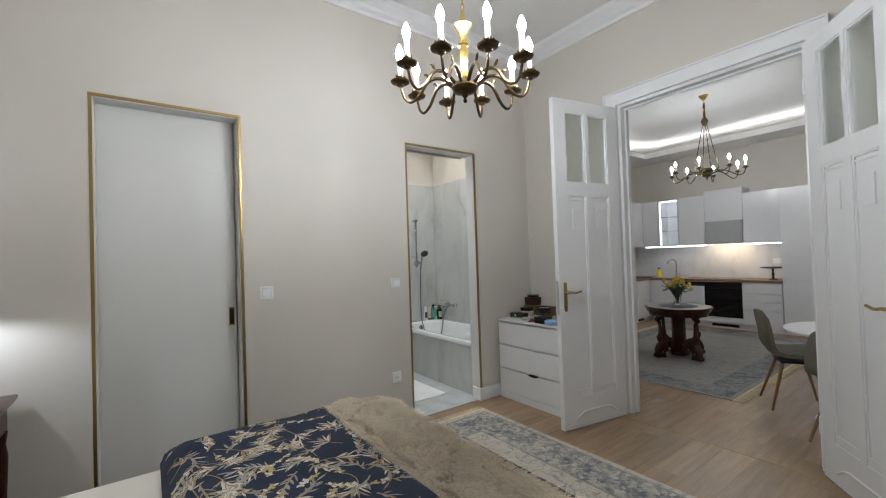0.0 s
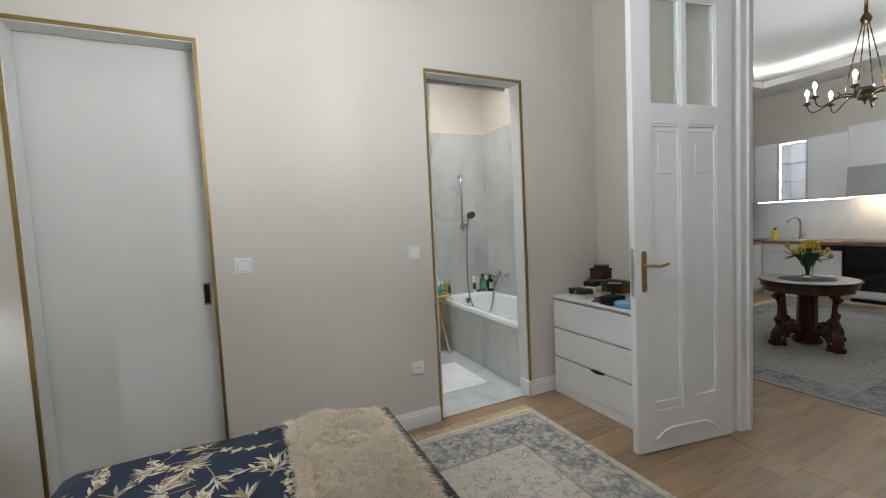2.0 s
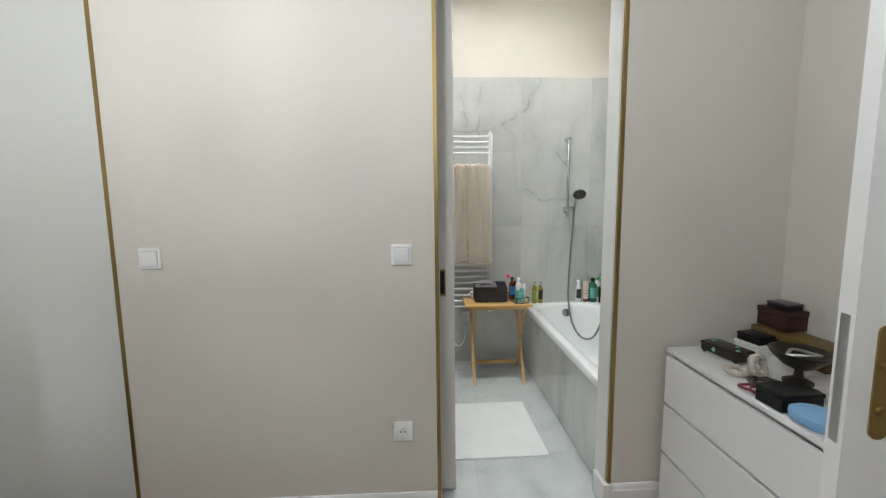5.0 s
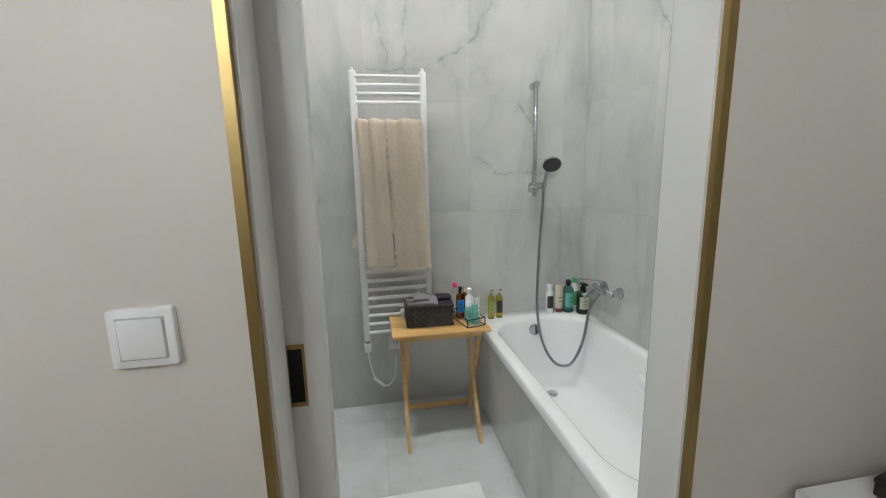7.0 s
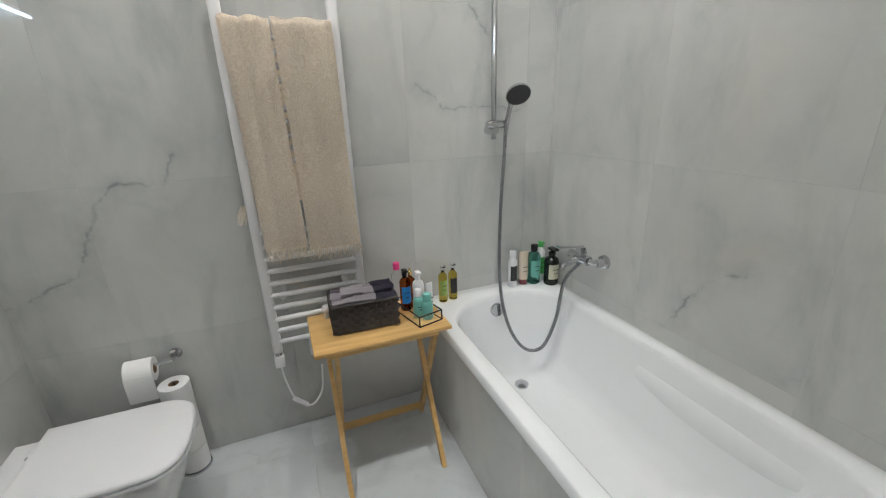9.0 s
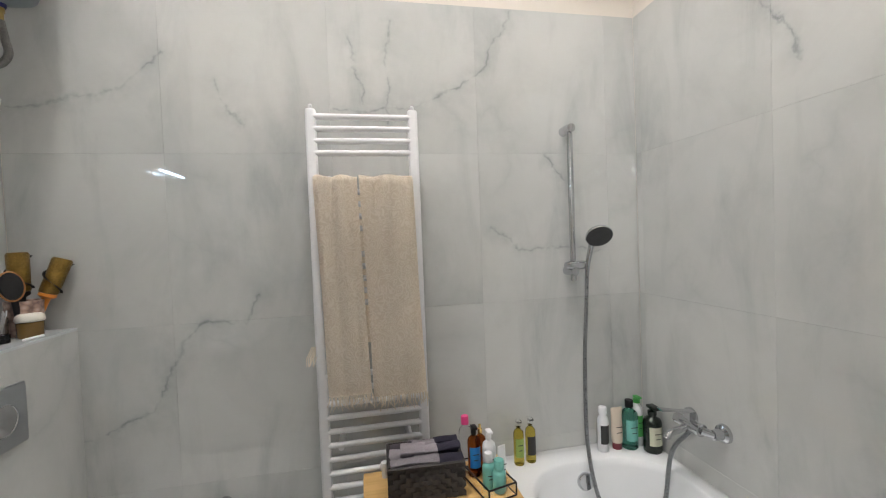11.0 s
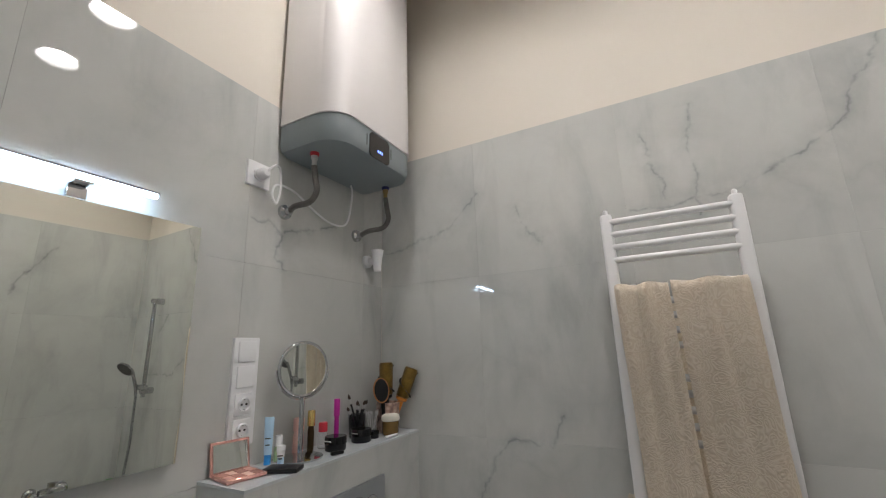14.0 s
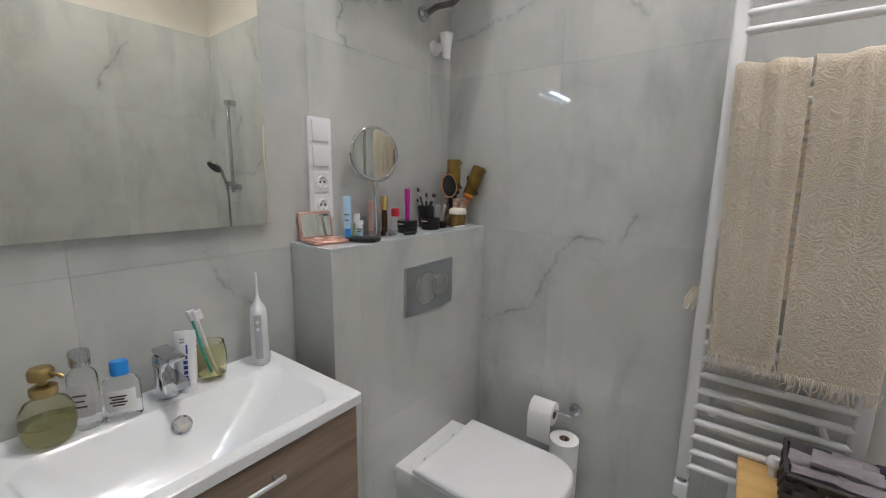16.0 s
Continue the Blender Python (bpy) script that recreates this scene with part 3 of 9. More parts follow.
# ---- double door ----
def casing():
    y0, y1, w, p = OPEN_Y[0], OPEN_Y[1], 0.10, 0.035
    x = X_EAST
    f = boxes(((x - p, y0 - w, 0), (x, y0, OPEN_TOP + w)), ((x - p, y1, 0), (x, y1 + w, OPEN_TOP + w)), ((x - p, y0, OPEN_TOP), (x, y1, OPEN_TOP + w)),
              ((x - p - 0.012, y0 - w - 0.012, 0), (x - 0.0, y0 - w, OPEN_TOP + w + 0.012)), ((x - p - 0.012, y1 + w, 0), (x, y1 + w + 0.012, OPEN_TOP + w + 0.012)),
              ((x - p - 0.012, y0 - w, OPEN_TOP + w), (x, y1 + w, OPEN_TOP + w + 0.012)))
    lining = boxes(((x, y0, 0), (KX0, y0 + 0.025, OPEN_TOP - 0.025)), ((x, y1 - 0.025, 0), (KX0, y1, OPEN_TOP - 0.025)), ((x, y0, OPEN_TOP - 0.025), (KX0, y1, OPEN_TOP)))
    stop = boxes(((x + 0.06, y0 + 0.025, 0), (x + 0.09, y0 + 0.04, OPEN_TOP - 0.04)), ((x + 0.06, y1 - 0.04, 0), (x + 0.09, y1 - 0.025, OPEN_TOP - 0.04)), ((x + 0.06, y0 + 0.025, OPEN_TOP - 0.04), (x + 0.09, y1 - 0.025, OPEN_TOP - 0.025)))
    back = boxes(((KX0, y0 - w, 0), (KX0 + 0.02, y0, OPEN_TOP + w)), ((KX0, y1, 0), (KX0 + 0.02, y1 + w, OPEN_TOP + w)), ((KX0, y0, OPEN_TOP), (KX0 + 0.02, y1, OPEN_TOP + w)))
    return join(f, lining, stop, back)


structure("door_frame", casing(), M_WHITE, "white painted moulded frame of a double door", "door frame", 30)


def panel_leaf(name, hinge, angle, flip, label):
    """Panelled leaf along local +x from its hinge: two glazed lights above two tall recessed panels."""
    W, H, T = 0.70, 2.665, 0.042
    d = thing(name, (hinge[0], hinge[1], 0.008), label, "door", "double door leaves", angle)
    d["kind"] = "structure"
    s, mid = 0.118, 0.055
    top, rail = H - 0.10, 0.09
    g0, g1 = 1.98, top                 # glazed lights
    p0, p1 = 0.24, 1.88                # tall panels
    xm0, xm1 = W / 2 - mid / 2, W / 2 + mid / 2
    y0, y1 = -T / 2, T / 2
    fr = boxes(((0, y0, 0), (s, y1, H)), ((W - s, y0, 0), (W, y1, H)), ((s, y0, top), (W - s, y1, H)), ((s, y0, p1), (W - s, y1, g0)), ((s, y0, 0), (W - s, y1, p0)),
               ((xm0, y0, p0), (xm1, y1, p1)), ((xm0 + 0.012, y0, g0), (xm1 - 0.012, y1, g1)))
    part("frame", fr, M_WHITE, d, smooth=30)
    for xa, xb in ((s, xm0), (xm1, W - s)):
        pn = part("door_panel", boxes(((xa, -0.009, p0), (xb, 0.009, p1))), M_WHITE, d)
        q = 0.014
        for sgn in (-1, 1):
            ya, yb = sorted((sgn * 0.009, sgn * 0.017))
            part("bead", boxes(((xa, ya, p0), (xa + q, yb, p1)), ((xb - q, ya, p0), (xb, yb, p1)), ((xa + q, ya, p0), (xb - q, yb, p0 + 0.05)), ((xa + q, ya, p1 - q), (xb - q, yb, p1)),
                               ((xa + q, ya, p1 - 0.04), (xb - q, ya + (yb - ya) * 0.6, p1 - 0.03))), M_WHITE, pn)
            bw = (xb - xa)
            tab = rbox((xa + bw * 0.28, ya, p1 - 0.275), (xb - bw * 0.28, yb - 0.001 if sgn > 0 else yb, p1 - 0.115), 0.002, 1)
            part("raised_tab", tab, M_WHITE, pn)
    for xa, xb in ((s, xm0 + 0.012), (xm1 - 0.012, W - s)):
        pane = part("pane", boxes(((xa, -0.003, g0), (xb, 0.003, g1))), M_FROST, d, "frosted glass light")
        pane.visible_shadow = False
        q = 0.012
        for sgn in (-1, 1):
            ya, yb = sorted((sgn * 0.003, sgn * 0.015))
            part("glazing_bead", boxes(((xa, ya, g0), (xa + q, yb, g1)), ((xb - q, ya, g0), (xb, yb, g1)), ((xa + q, ya, g0), (xb - q, yb, g0 + q)), ((xa + q, ya, g1 - q), (xb - q, yb, g1))), M_WHITE, pane)
    # low arched bead on the bottom rail
    for sgn in (-1, 1):
        pts = [(s + 0.01, sgn * T / 2, 0.07), (s + 0.075, sgn * T / 2, 0.112), (s + 0.12, sgn * T / 2, 0.122), (W - s - 0.12, sgn * T / 2, 0.122), (W - s - 0.075, sgn * T / 2, 0.112), (W - s - 0.01, sgn * T / 2, 0.07)]
        part("arched_bead", tube(pts, 0.009, 6), M_WHITE, d)
        # brass lever on a long plate
        yy = sgn * T / 2
        plate = part("handle_plate", moved(prism(rounded(W - 0.074, 0.94, W - 0.042, 1.175, 0.0155, 6), min(sgn * -T / 2, sgn * -T / 2 - sgn * 0.004), max(sgn * -T / 2, sgn * -T / 2 - sgn * 0.004)), pose(0, 0, 0, 90)), M_BRASS, d, "long brass handle plate")
        lever = tube(spline([(W - 0.058, yy + sgn * 0.004, 1.095), (W - 0.058, yy + sgn * 0.045, 1.095), (W - 0.08, yy + sgn * 0.055, 1.095), (W - 0.12, yy + sgn * 0.055, 1.088), (W - 0.175, yy + sgn * 0.055, 1.098)], 5),
                     [0.009] * 10 + [0.008] * 10 + [0.0085], 8)
        part("lever", lever, M_BRASS, plate, "curved brass lever")
        part("knob", moved(lathe([(0.0, 0), (0.01, 0), (0.01, 0.012), (0, 0.012)], 12), pose(W - 0.058, yy, 1.0, -90 * sgn)), M_BRASS, plate)
    if not flip:
        part("lock_plate", boxes(((W, -0.011, 0.92), (W + 0.002, 0.011, 1.19))), M_STEEL, d, "steel lock face plate")
    for z in (0.3, 1.4, 2.4):
        part("hinge", tube([(-0.006, y0 - 0.004, z - 0.05), (-0.006, y0 - 0.004, z + 0.05)], 0.008, 8), M_WHITE, d)
    return d


panel_leaf("door_leaf", (X_EAST - 0.065, OPEN_Y[1] + 0.004, 0), 169.6, False, "open white panelled double door leaf with frosted lights and brass lever")
panel_leaf("door_leaf", (X_EAST - 0.05, OPEN_Y[0] - 0.012, 0), 218.0, True, "open white panelled double door leaf folded back towards the wall")


# ---- bathroom fittings ----
def bathtub():
    x0, x1, y0, y1, top = 2.808, BX1, BATH_R + 0.012, BY1, 0.538
    t = thing("bathtub", ((x0 + x1) / 2, (y0 + y1) / 2, 0), "white built-in acrylic bathtub with a sloped end", "bathtub")
    o = Matrix.Translation((-(x0 + x1) / 2, -(y0 + y1) / 2, 0))
    n = 10
    outer = rounded(x0, y0, x1, y1, 0.012, n)
    def inner(dx0, dy0, dx1, dy1, r):
        return rounded(x0 + dx0, y0 + dy0, x1 - dx1, y1 - dy1, r, n)
    loops = [[(x, y, top - 0.045) for x, y in outer], [(x, y, top - 0.006) for x, y in outer], [(x, y, top) for x, y in rounded(x0 + 0.006, y0 + 0.006, x1 - 0.006, y1 - 0.006, 0.012, n)],
             [(x, y, top) for x, y in inner(0.06, 0.08, 0.055, 0.115, 0.22)], [(x, y, top - 0.006) for x, y in inner(0.068, 0.088, 0.062, 0.123, 0.22)],
             [(x, y, top - 0.03) for x, y in inner(0.078, 0.10, 0.07, 0.132, 0.215)],
             [(x, y, top - 0.18) for x, y in inner(0.095, 0.17, 0.088, 0.15, 0.2)], [(x, y, top - 0.32) for x, y in inner(0.12, 0.29, 0.11, 0.175, 0.18)],
             [(x, y, top - 0.40) for x, y in inner(0.15, 0.39, 0.14, 0.21, 0.15)], [(x, y, top - 0.425) for x, y in inner(0.20, 0.47, 0.19, 0.27, 0.10)]]
    body = moved(loft(loops, cap0=False), o)
    part("body", body, M_ACRYL, t, smooth=60)
    # moulded arm rest on the far long side
    rest = [[(x1 - 0.072 - d * (0.6 + 0.4 * math.sin(math.pi * s)), y0 + 0.28 + 0.62 * s, z) for s in [k / 14 for k in range(15)]] for d, z in ((-0.004, top - 0.09), (0.012, top - 0.10), (0.022, top - 0.15), (0.014, top - 0.22), (-0.014, top - 0.28))]
    bm = bmesh.new()
    rr = [[bm.verts.new(p) for p in row] for row in rest]
    for a, b in zip(rr, rr[1:]):
        for k in range(14):
            bm.faces.new((a[k], a[k + 1], b[k + 1], b[k]))
    part("arm_rest", moved(bm, o), M_ACRYL, t, smooth=80)
    part("drain", moved(lathe([(0.0, 0), (0.034, 0), (0.034, 0.008), (0.026, 0.014), (0, 0.016)], 20, (3.215, y1 - 0.31, top - 0.424)), o), M_CHROME, t, "chrome drain plug")
    knob = lathe([(0.0, 0), (0.036, 0), (0.036, 0.012), (0.03, 0.02), (0, 0.02)], 20)
    part("overflow", moved(moved(knob, pose(3.165, y1 - 0.133, 0.462, 90 - 12)), o), M_CHROME, t, "chrome overflow knob")
    return t


bathtub()
structure("bath_panel", boxes(((2.823, BATH_R + 0.012, 0), (2.868, BY1, 0.492))), M_GROUT, "grout backing of the tiled bath front", "bath panel")


def radiator():
    x0, x1, yb, z0, z1 = 2.14, 2.51, 4.715, 0.475, 1.975
    t = thing("towel_radiator", ((x0 + x1) / 2, yb, z0), "white ladder towel radiator on the tiled wall", "radiator")
    o = Matrix.Translation((-(x0 + x1) / 2, -yb, -z0))
    for x in (x0, x1):
        part("post", moved(join(*[rbox((x - 0.019, yb - 0.016, z0), (x + 0.019, yb + 0.016, z1), 0.01, 3)]), o), M_WHITE, t)
        part("cap", moved(lathe([(0.008, 0), (0.008, 0.012), (0.004, 0.016), (0, 0.016)], 10, (x, yb, z1)), o), M_WHITE, t)
        for z in (0.72, 1.72):
            part("bracket", moved(tube([(x * 0.7 + 0.3 * (x0 + x1) / 2, yb, z), (x * 0.7 + 0.3 * (x0 + x1) / 2, BY1, z)], 0.012, 8), o), M_WHITE, t)
    rows = [1.945 - 0.044 * k for k in range(4)] + [1.67 - 0.045 * k for k in range(4)] + [1.44 - 0.045 * k for k in range(5)] + [0.995 - 0.052 * k for k in range(10)]
    for z in rows:
        if z > z0 + 0.02:
            part("rung", moved(tube([(x0 + 0.01, yb - 0.006, z), (x1 - 0.01, yb - 0.006, z)], 0.011, 10), o), M_WHITE, t)
    h = part("heating_element", moved(rbox((x0 - 0.02, yb - 0.02, z0 - 0.065), (x0 + 0.02, yb + 0.02, z0 - 0.012), 0.006, 2), o), M_PLASTIC, t, "white electric heating element")
    part("collar", moved(lathe([(0.014, 0), (0.014, 0.014)], 14, (x0, yb, z0 - 0.013)), o), M_CHROME, h)
    pts = spline([(x0, yb, z0 - 0.06), (x0 + 0.01, yb, z0 - 0.15), (x0 + 0.04, yb - 0.01, z0 - 0.25), (x0 + 0.10, yb - 0.01, z0 - 0.29), (x0 + 0.15, yb + 0.01, z0 - 0.24), (x0 + 0.165, yb + 0.02, z0 - 0.12)], 10)
    part("cord", moved(tube(pts, 0.0045, 6), o), M_PLASTIC, h)
    coil = [Vector((x0 + 0.03 + 0.05 * s, yb - 0.01, z0 - 0.235 - 0.05 * s)) + 0.009 * Vector((math.cos(s * 50), math.sin(s * 50), 0)) for s in [k / 60 for k in range(61)]]
    part("coiled_cord", moved(tube(coil, 0.004, 5), o), M_PLASTIC, h)
    return t


radiator()


# ---- bathroom lamps ----
def ceiling_spot(x, y, z, r, material, label):
    """Downlight: glowing disc set back in a white cylinder added to cut its spread."""
    t = thing("ceiling_light", (x, y, z), label, "ceiling light", "bathroom ceiling lights")
    part("can", lathe([(r, -0.115), (r + 0.008, -0.115), (r + 0.008, 0.0), (r, 0.0), (r, -0.115)], 28), M_WHITE, t)
    part("diffuser", lathe([(0, -0.066), (r * 0.8, -0.064), (r - 0.002, -0.055), (r - 0.002, -0.01), (0, -0.01)], 28), material, t, "glowing round diffuser")


# Outer two inferred; the middle one is added to brighten the back wall.
for lamp_x in (1.66, 2.33, 3.0):
    ceiling_spot(lamp_x, 4.06, CEIL_BATH, 0.10, M_SPOT, "white downlight in an assumed cylinder, one of an assumed row of three, switched on")

bar = thing("mirror_light", (BX0, 3.643, 1.955), "slim chrome mirror light with a cool white tube", "wall light")
part("housing", rbox((0.028, -0.155, 0.004), (0.054, 0.155, 0.010), 0.002, 1), M_CHROME, bar)
part("tube", rbox((0.033, -0.153, -0.005), (0.049, 0.153, 0.0035), 0.002, 2), M_BAR, bar, "glowing cool white tube")
part("arm", boxes(((0.001, -0.018, -0.013), (0.040, 0.018, -0.0055))), M_CHROME, bar)
part("clamp", rbox((0.0005, -0.02, -0.046), (0.012, 0.02, -0.014), 0.002, 1), M_CHROME, bar)

mir = thing("wall_mirror", (BX0 + 0.007, 3.612, 1.284), "frameless rectangular mirror above the basin", "mirror", rz=-1.0)
part("backing", boxes(((0.0, -0.315, 0.003), (0.008, 0.315, 0.619))), M_STEEL, mir)
part("glass", boxes(((0.009, -0.318, 0.0), (0.0125, 0.318, 0.622))), M_MIRROR, mir, "silvered mirror glass")


# ---- vanity ----
def vanity():
    y0, y1, x1, top = 3.306, 3.92, 1.512, 0.905
    c = thing("vanity_cabinet", (BX0, (y0 + y1) / 2, 0.38), "brown oak veneer vanity cabinet with drawers", "cabinet")
    o = Matrix.Translation((-BX0, -(y0 + y1) / 2, -0.38))
    part("body", moved(boxes(((BX0, y0 + 0.008, 0.38), (x1 - 0.03, y1 - 0.008, top - 0.17)), ((BX0, y0 + 0.008, top - 0.17), (x1 - 0.03, y0 + 0.026, top - 0.032)), ((BX0, y1 - 0.026, top - 0.17), (x1 - 0.03, y1 - 0.008, top - 0.032))), o), M_VANITY, c)
    for z0, z1 in ((0.383, 0.622), (0.627, top - 0.036)):
        d = part("drawer", moved(rbox((x1 - 0.029, y0 + 0.009, z0), (x1 - 0.011, y1 - 0.009, z1), 0.0015, 1), o), M_VANITY, c)
        zz = z1 - 0.05
        part("handle", moved(join(tube([(x1 + 0.010, 3.523, zz), (x1 + 0.010, 3.703, zz)], 0.005, 8), tube([(x1 - 0.012, 3.538, zz), (x1 + 0.010, 3.538, zz)], 0.004, 8), tube([(x1 - 0.012, 3.688, zz), (x1 + 0.010, 3.688, zz)], 0.004, 8)), o), M_STEEL, d, "slim steel bar handle")
    b = thing("washbasin", (BX0, (y0 + y1) / 2, top - 0.03), "white ceramic basin with a wide sloped bowl", "washbasin")
    o = Matrix.Translation((-BX0, -(y0 + y1) / 2, -(top - 0.03)))
    n = 8
    def rr(a, b_, c_, d, r):
        return rounded(a, b_, c_, d, r, n)
    loops = [[(x, y, top - 0.026) for x, y in rr(BX0 + 0.001, y0, x1, y1, 0.006)], [(x, y, top - 0.003) for x, y in rr(BX0 + 0.001, y0, x1, y1, 0.006)],
             [(x, y, top) for x, y in rr(BX0 + 0.004, y0 + 0.003, x1 - 0.003, y1 - 0.003, 0.006)],
             [(x, y, top - 0.0005) for x, y in rr(BX0 + 0.108, y0 + 0.045, x1 - 0.032, y1 - 0.05, 0.05)], [(x, y, top - 0.006) for x, y in rr(BX0 + 0.113, y0 + 0.051, x1 - 0.037, y1 - 0.056, 0.05)],
             [(x, y, top - 0.022) for x, y in rr(BX0 + 0.123, y0 + 0.058, x1 - 0.042, y1 - 0.070, 0.05)], [(x, y, top - 0.085) for x, y in rr(BX0 + 0.160, y0 + 0.085, x1 - 0.055, y1 - 0.155, 0.05)],
             [(x, y, top - 0.125) for x, y in rr(BX0 + 0.195, y0 + 0.12, x1 - 0.08, y1 - 0.225, 0.045)], [(x, y, top - 0.138) for x, y in rr(BX0 + 0.235, y0 + 0.18, x1 - 0.11, y1 - 0.285, 0.04)]]
    part("bowl", moved(loft(loops, False), o), M_CERAMIC, b, smooth=38)
    ring = lathe([(0, 0), (0.021, 0), (0.021, 0.007), (0.016, 0.011), (0, 0.009)], 24)
    part("overflow_ring", moved(moved(ring, pose(BX0 + 0.134, 3.625, top - 0.046, 0, 58)), o), M_CHROME, b, "chrome overflow ring")
    t = thing("basin_tap", (BX0 + 0.066, 3.628, top), "short chrome basin mixer tap", "tap")
    part("body", lathe([(0.026, 0), (0.026, 0.004), (0.023, 0.006), (0.023, 0.075), (0.0245, 0.08), (0.0245, 0.10), (0.02, 0.106), (0, 0.107)], 20), M_CHROME, t)
    part("spout", loft([[(0.0, -0.014, 0.035), (0.0, 0.014, 0.035), (0.0, 0.014, 0.068), (0.0, -0.014, 0.068)], [(0.095, -0.014, 0.052), (0.095, 0.014, 0.052), (0.095, 0.014, 0.066), (0.095, -0.014, 0.066)]]), M_CHROME, t)
    part("lever", rbox((-0.022, -0.017, 0.107), (0.075, 0.017, 0.120), 0.003, 2), M_CHROME, t)


vanity()


# ---- cistern wall with shelf, flush plate and toilet ----
SHX, SHY, SHZ = 1.30, 4.008, 1.219
structure("cistern_wall", boxes(((BX0, SHY + 0.009, 0), (SHX - 0.009, BY1, SHZ - 0.009))), M_GROUT, "low boxed-in cistern wall behind the toilet", "wall")
fl = thing("flush_plate", (SHX, 4.44, 1.027), "matt chrome dual flush plate with two round buttons", "flush plate")
part("plate", rbox((0.0, -0.135, -0.088), (0.012, 0.135, 0.088), 0.004, 2), plain("matt chrome", (0.42, 0.44, 0.46), 0.3, 0.9, 0.03), fl)
for yy, r in ((-0.028, 0.058), (0.048, 0.044)):
    part("button", moved(lathe([(0, 0), (r, 0), (r, 0.004), (r - 0.003, 0.006), (0, 0.005)], 28), pose(0.012, yy, 0, 0, 90)), M_STEEL, fl)
    part("ring", tube([(0.0165, yy + r * math.cos(a), r * math.sin(a)) for a in [2 * math.pi * k / 40 for k in range(41)]], 0.0018, 6, caps=False), M_CHROME, fl)


def toilet():
    t = thing("toilet", (SHX, 4.438, 0.0), "white wall-hung toilet with the lid closed", "toilet")
    def u(l, w, back=0.0, n=14, sq=0.16):
        """Outline: square at the wall, round at the front."""
        out = [(back, -w)]
        for k in range(n + 1):
            a = -math.pi / 2 + math.pi * k / n
            c, q = max(0.0, math.cos(a)), math.sin(a)
            out.append((l - w * 0.85 + w * 0.85 * c ** 0.62, w * math.copysign(abs(q) ** 0.62, q)))
        out.append((back, w))
        return out
    loops = [[(x, y, 0.055) for x, y in u(0.38, 0.13)], [(x, y, 0.065) for x, y in u(0.40, 0.14)], [(x, y, 0.12) for x, y in u(0.435, 0.152)], [(x, y, 0.22) for x, y in u(0.485, 0.168)], [(x, y, 0.32) for x, y in u(0.52, 0.178)],
             [(x, y, 0.388) for x, y in u(0.54, 0.182)], [(x, y, 0.395) for x, y in u(0.535, 0.178)]]
    part("bowl", loft(loops), M_CERAMIC, t, smooth=50)
    sh = Matrix.Translation((0.0, 0, 0))
    seat = [[(x, y, z) for x, y in u(0.555 - e, 0.19 - e, 0.10 + e)] for e, z in ((0.004, 0.396), (0.0, 0.400), (0.0, 0.408), (0.003, 0.411))]
    part("seat", moved(loft(seat), sh), M_PLASTIC, t, smooth=50)
    lid = [[(x, y, z) for x, y in u(0.555 - e, 0.19 - e, 0.09 + e)] for e, z in ((0.003, 0.413), (0.0, 0.417), (0.0, 0.425), (0.006, 0.432), (0.02, 0.435))]
    part("lid", moved(loft(lid), sh), M_PLASTIC, t, "smooth white closed lid", smooth=50)
    for yy in (-0.09, 0.09):
        part("hinge", tube([(0.085, yy - 0.02, 0.41), (0.085, yy + 0.02, 0.41)], 0.012, 10), M_PLASTIC, t)


toilet()
M_PAPER = plain("white tissue paper", (0.84, 0.84, 0.83), 0.95, vary=0.03, bump=0.3, bump_scale=200)
M_CARD = plain("brown card", (0.32, 0.22, 0.13), 0.9)
h = thing("paper_holder", (1.68, BY1, 0.515), "chrome holder for toilet paper on the tiled wall", "paper holder")
part("rosette", moved(lathe([(0, 0), (0.024, 0), (0.022, 0.008), (0, 0.009)], 18), pose(0.075, 0, 0, 90)), M_CHROME, h)
part("arm", tube(spline([(0.075, 0, 0), (0.075, -0.05, 0), (0.065, -0.062, 0), (0.0, -0.064, 0), (-0.075, -0.064, 0)], 6), 0.006, 8), M_CHROME, h)
roll = thing("toilet_roll", (1.645, BY1 - 0.064, 0.515), "white toilet roll with a loose end hanging", "toilet roll", "toilet rolls")
part("paper", moved(lathe([(0.02, -0.046), (0.046, -0.046), (0.046, 0.046), (0.02, 0.046), (0.02, -0.046)], 28), pose(0, 0, -0.014, 0, 90)), M_PAPER, roll)
part("loose_end", ribbon(spline([(0, -0.0465, -0.012), (0, -0.0475, -0.04), (0, -0.046, -0.09), (0, -0.044, -0.125)], 4), 0.095, 0.0012, (0, -1, 0)), M_PAPER, roll)
part("core", moved(lathe([(0.0165, -0.047), (0.0198, -0.047), (0.0198, 0.047), (0.0185, 0.047), (0.0165, -0.047)], 18), pose(0, 0, -0.014, 0, 90)), M_CARD, roll)
st = thing("roll_stand", (1.74, 4.75, 0.0), "chrome floor stand for spare toilet rolls", "roll stand")
part("base", lathe([(0, 0), (0.06, 0), (0.06, 0.008), (0, 0.012)], 24), M_CHROME, st)
part("rod", tube([(0, 0, 0.01), (0, 0, 0.43)], 0.006, 10), M_CHROME, st)
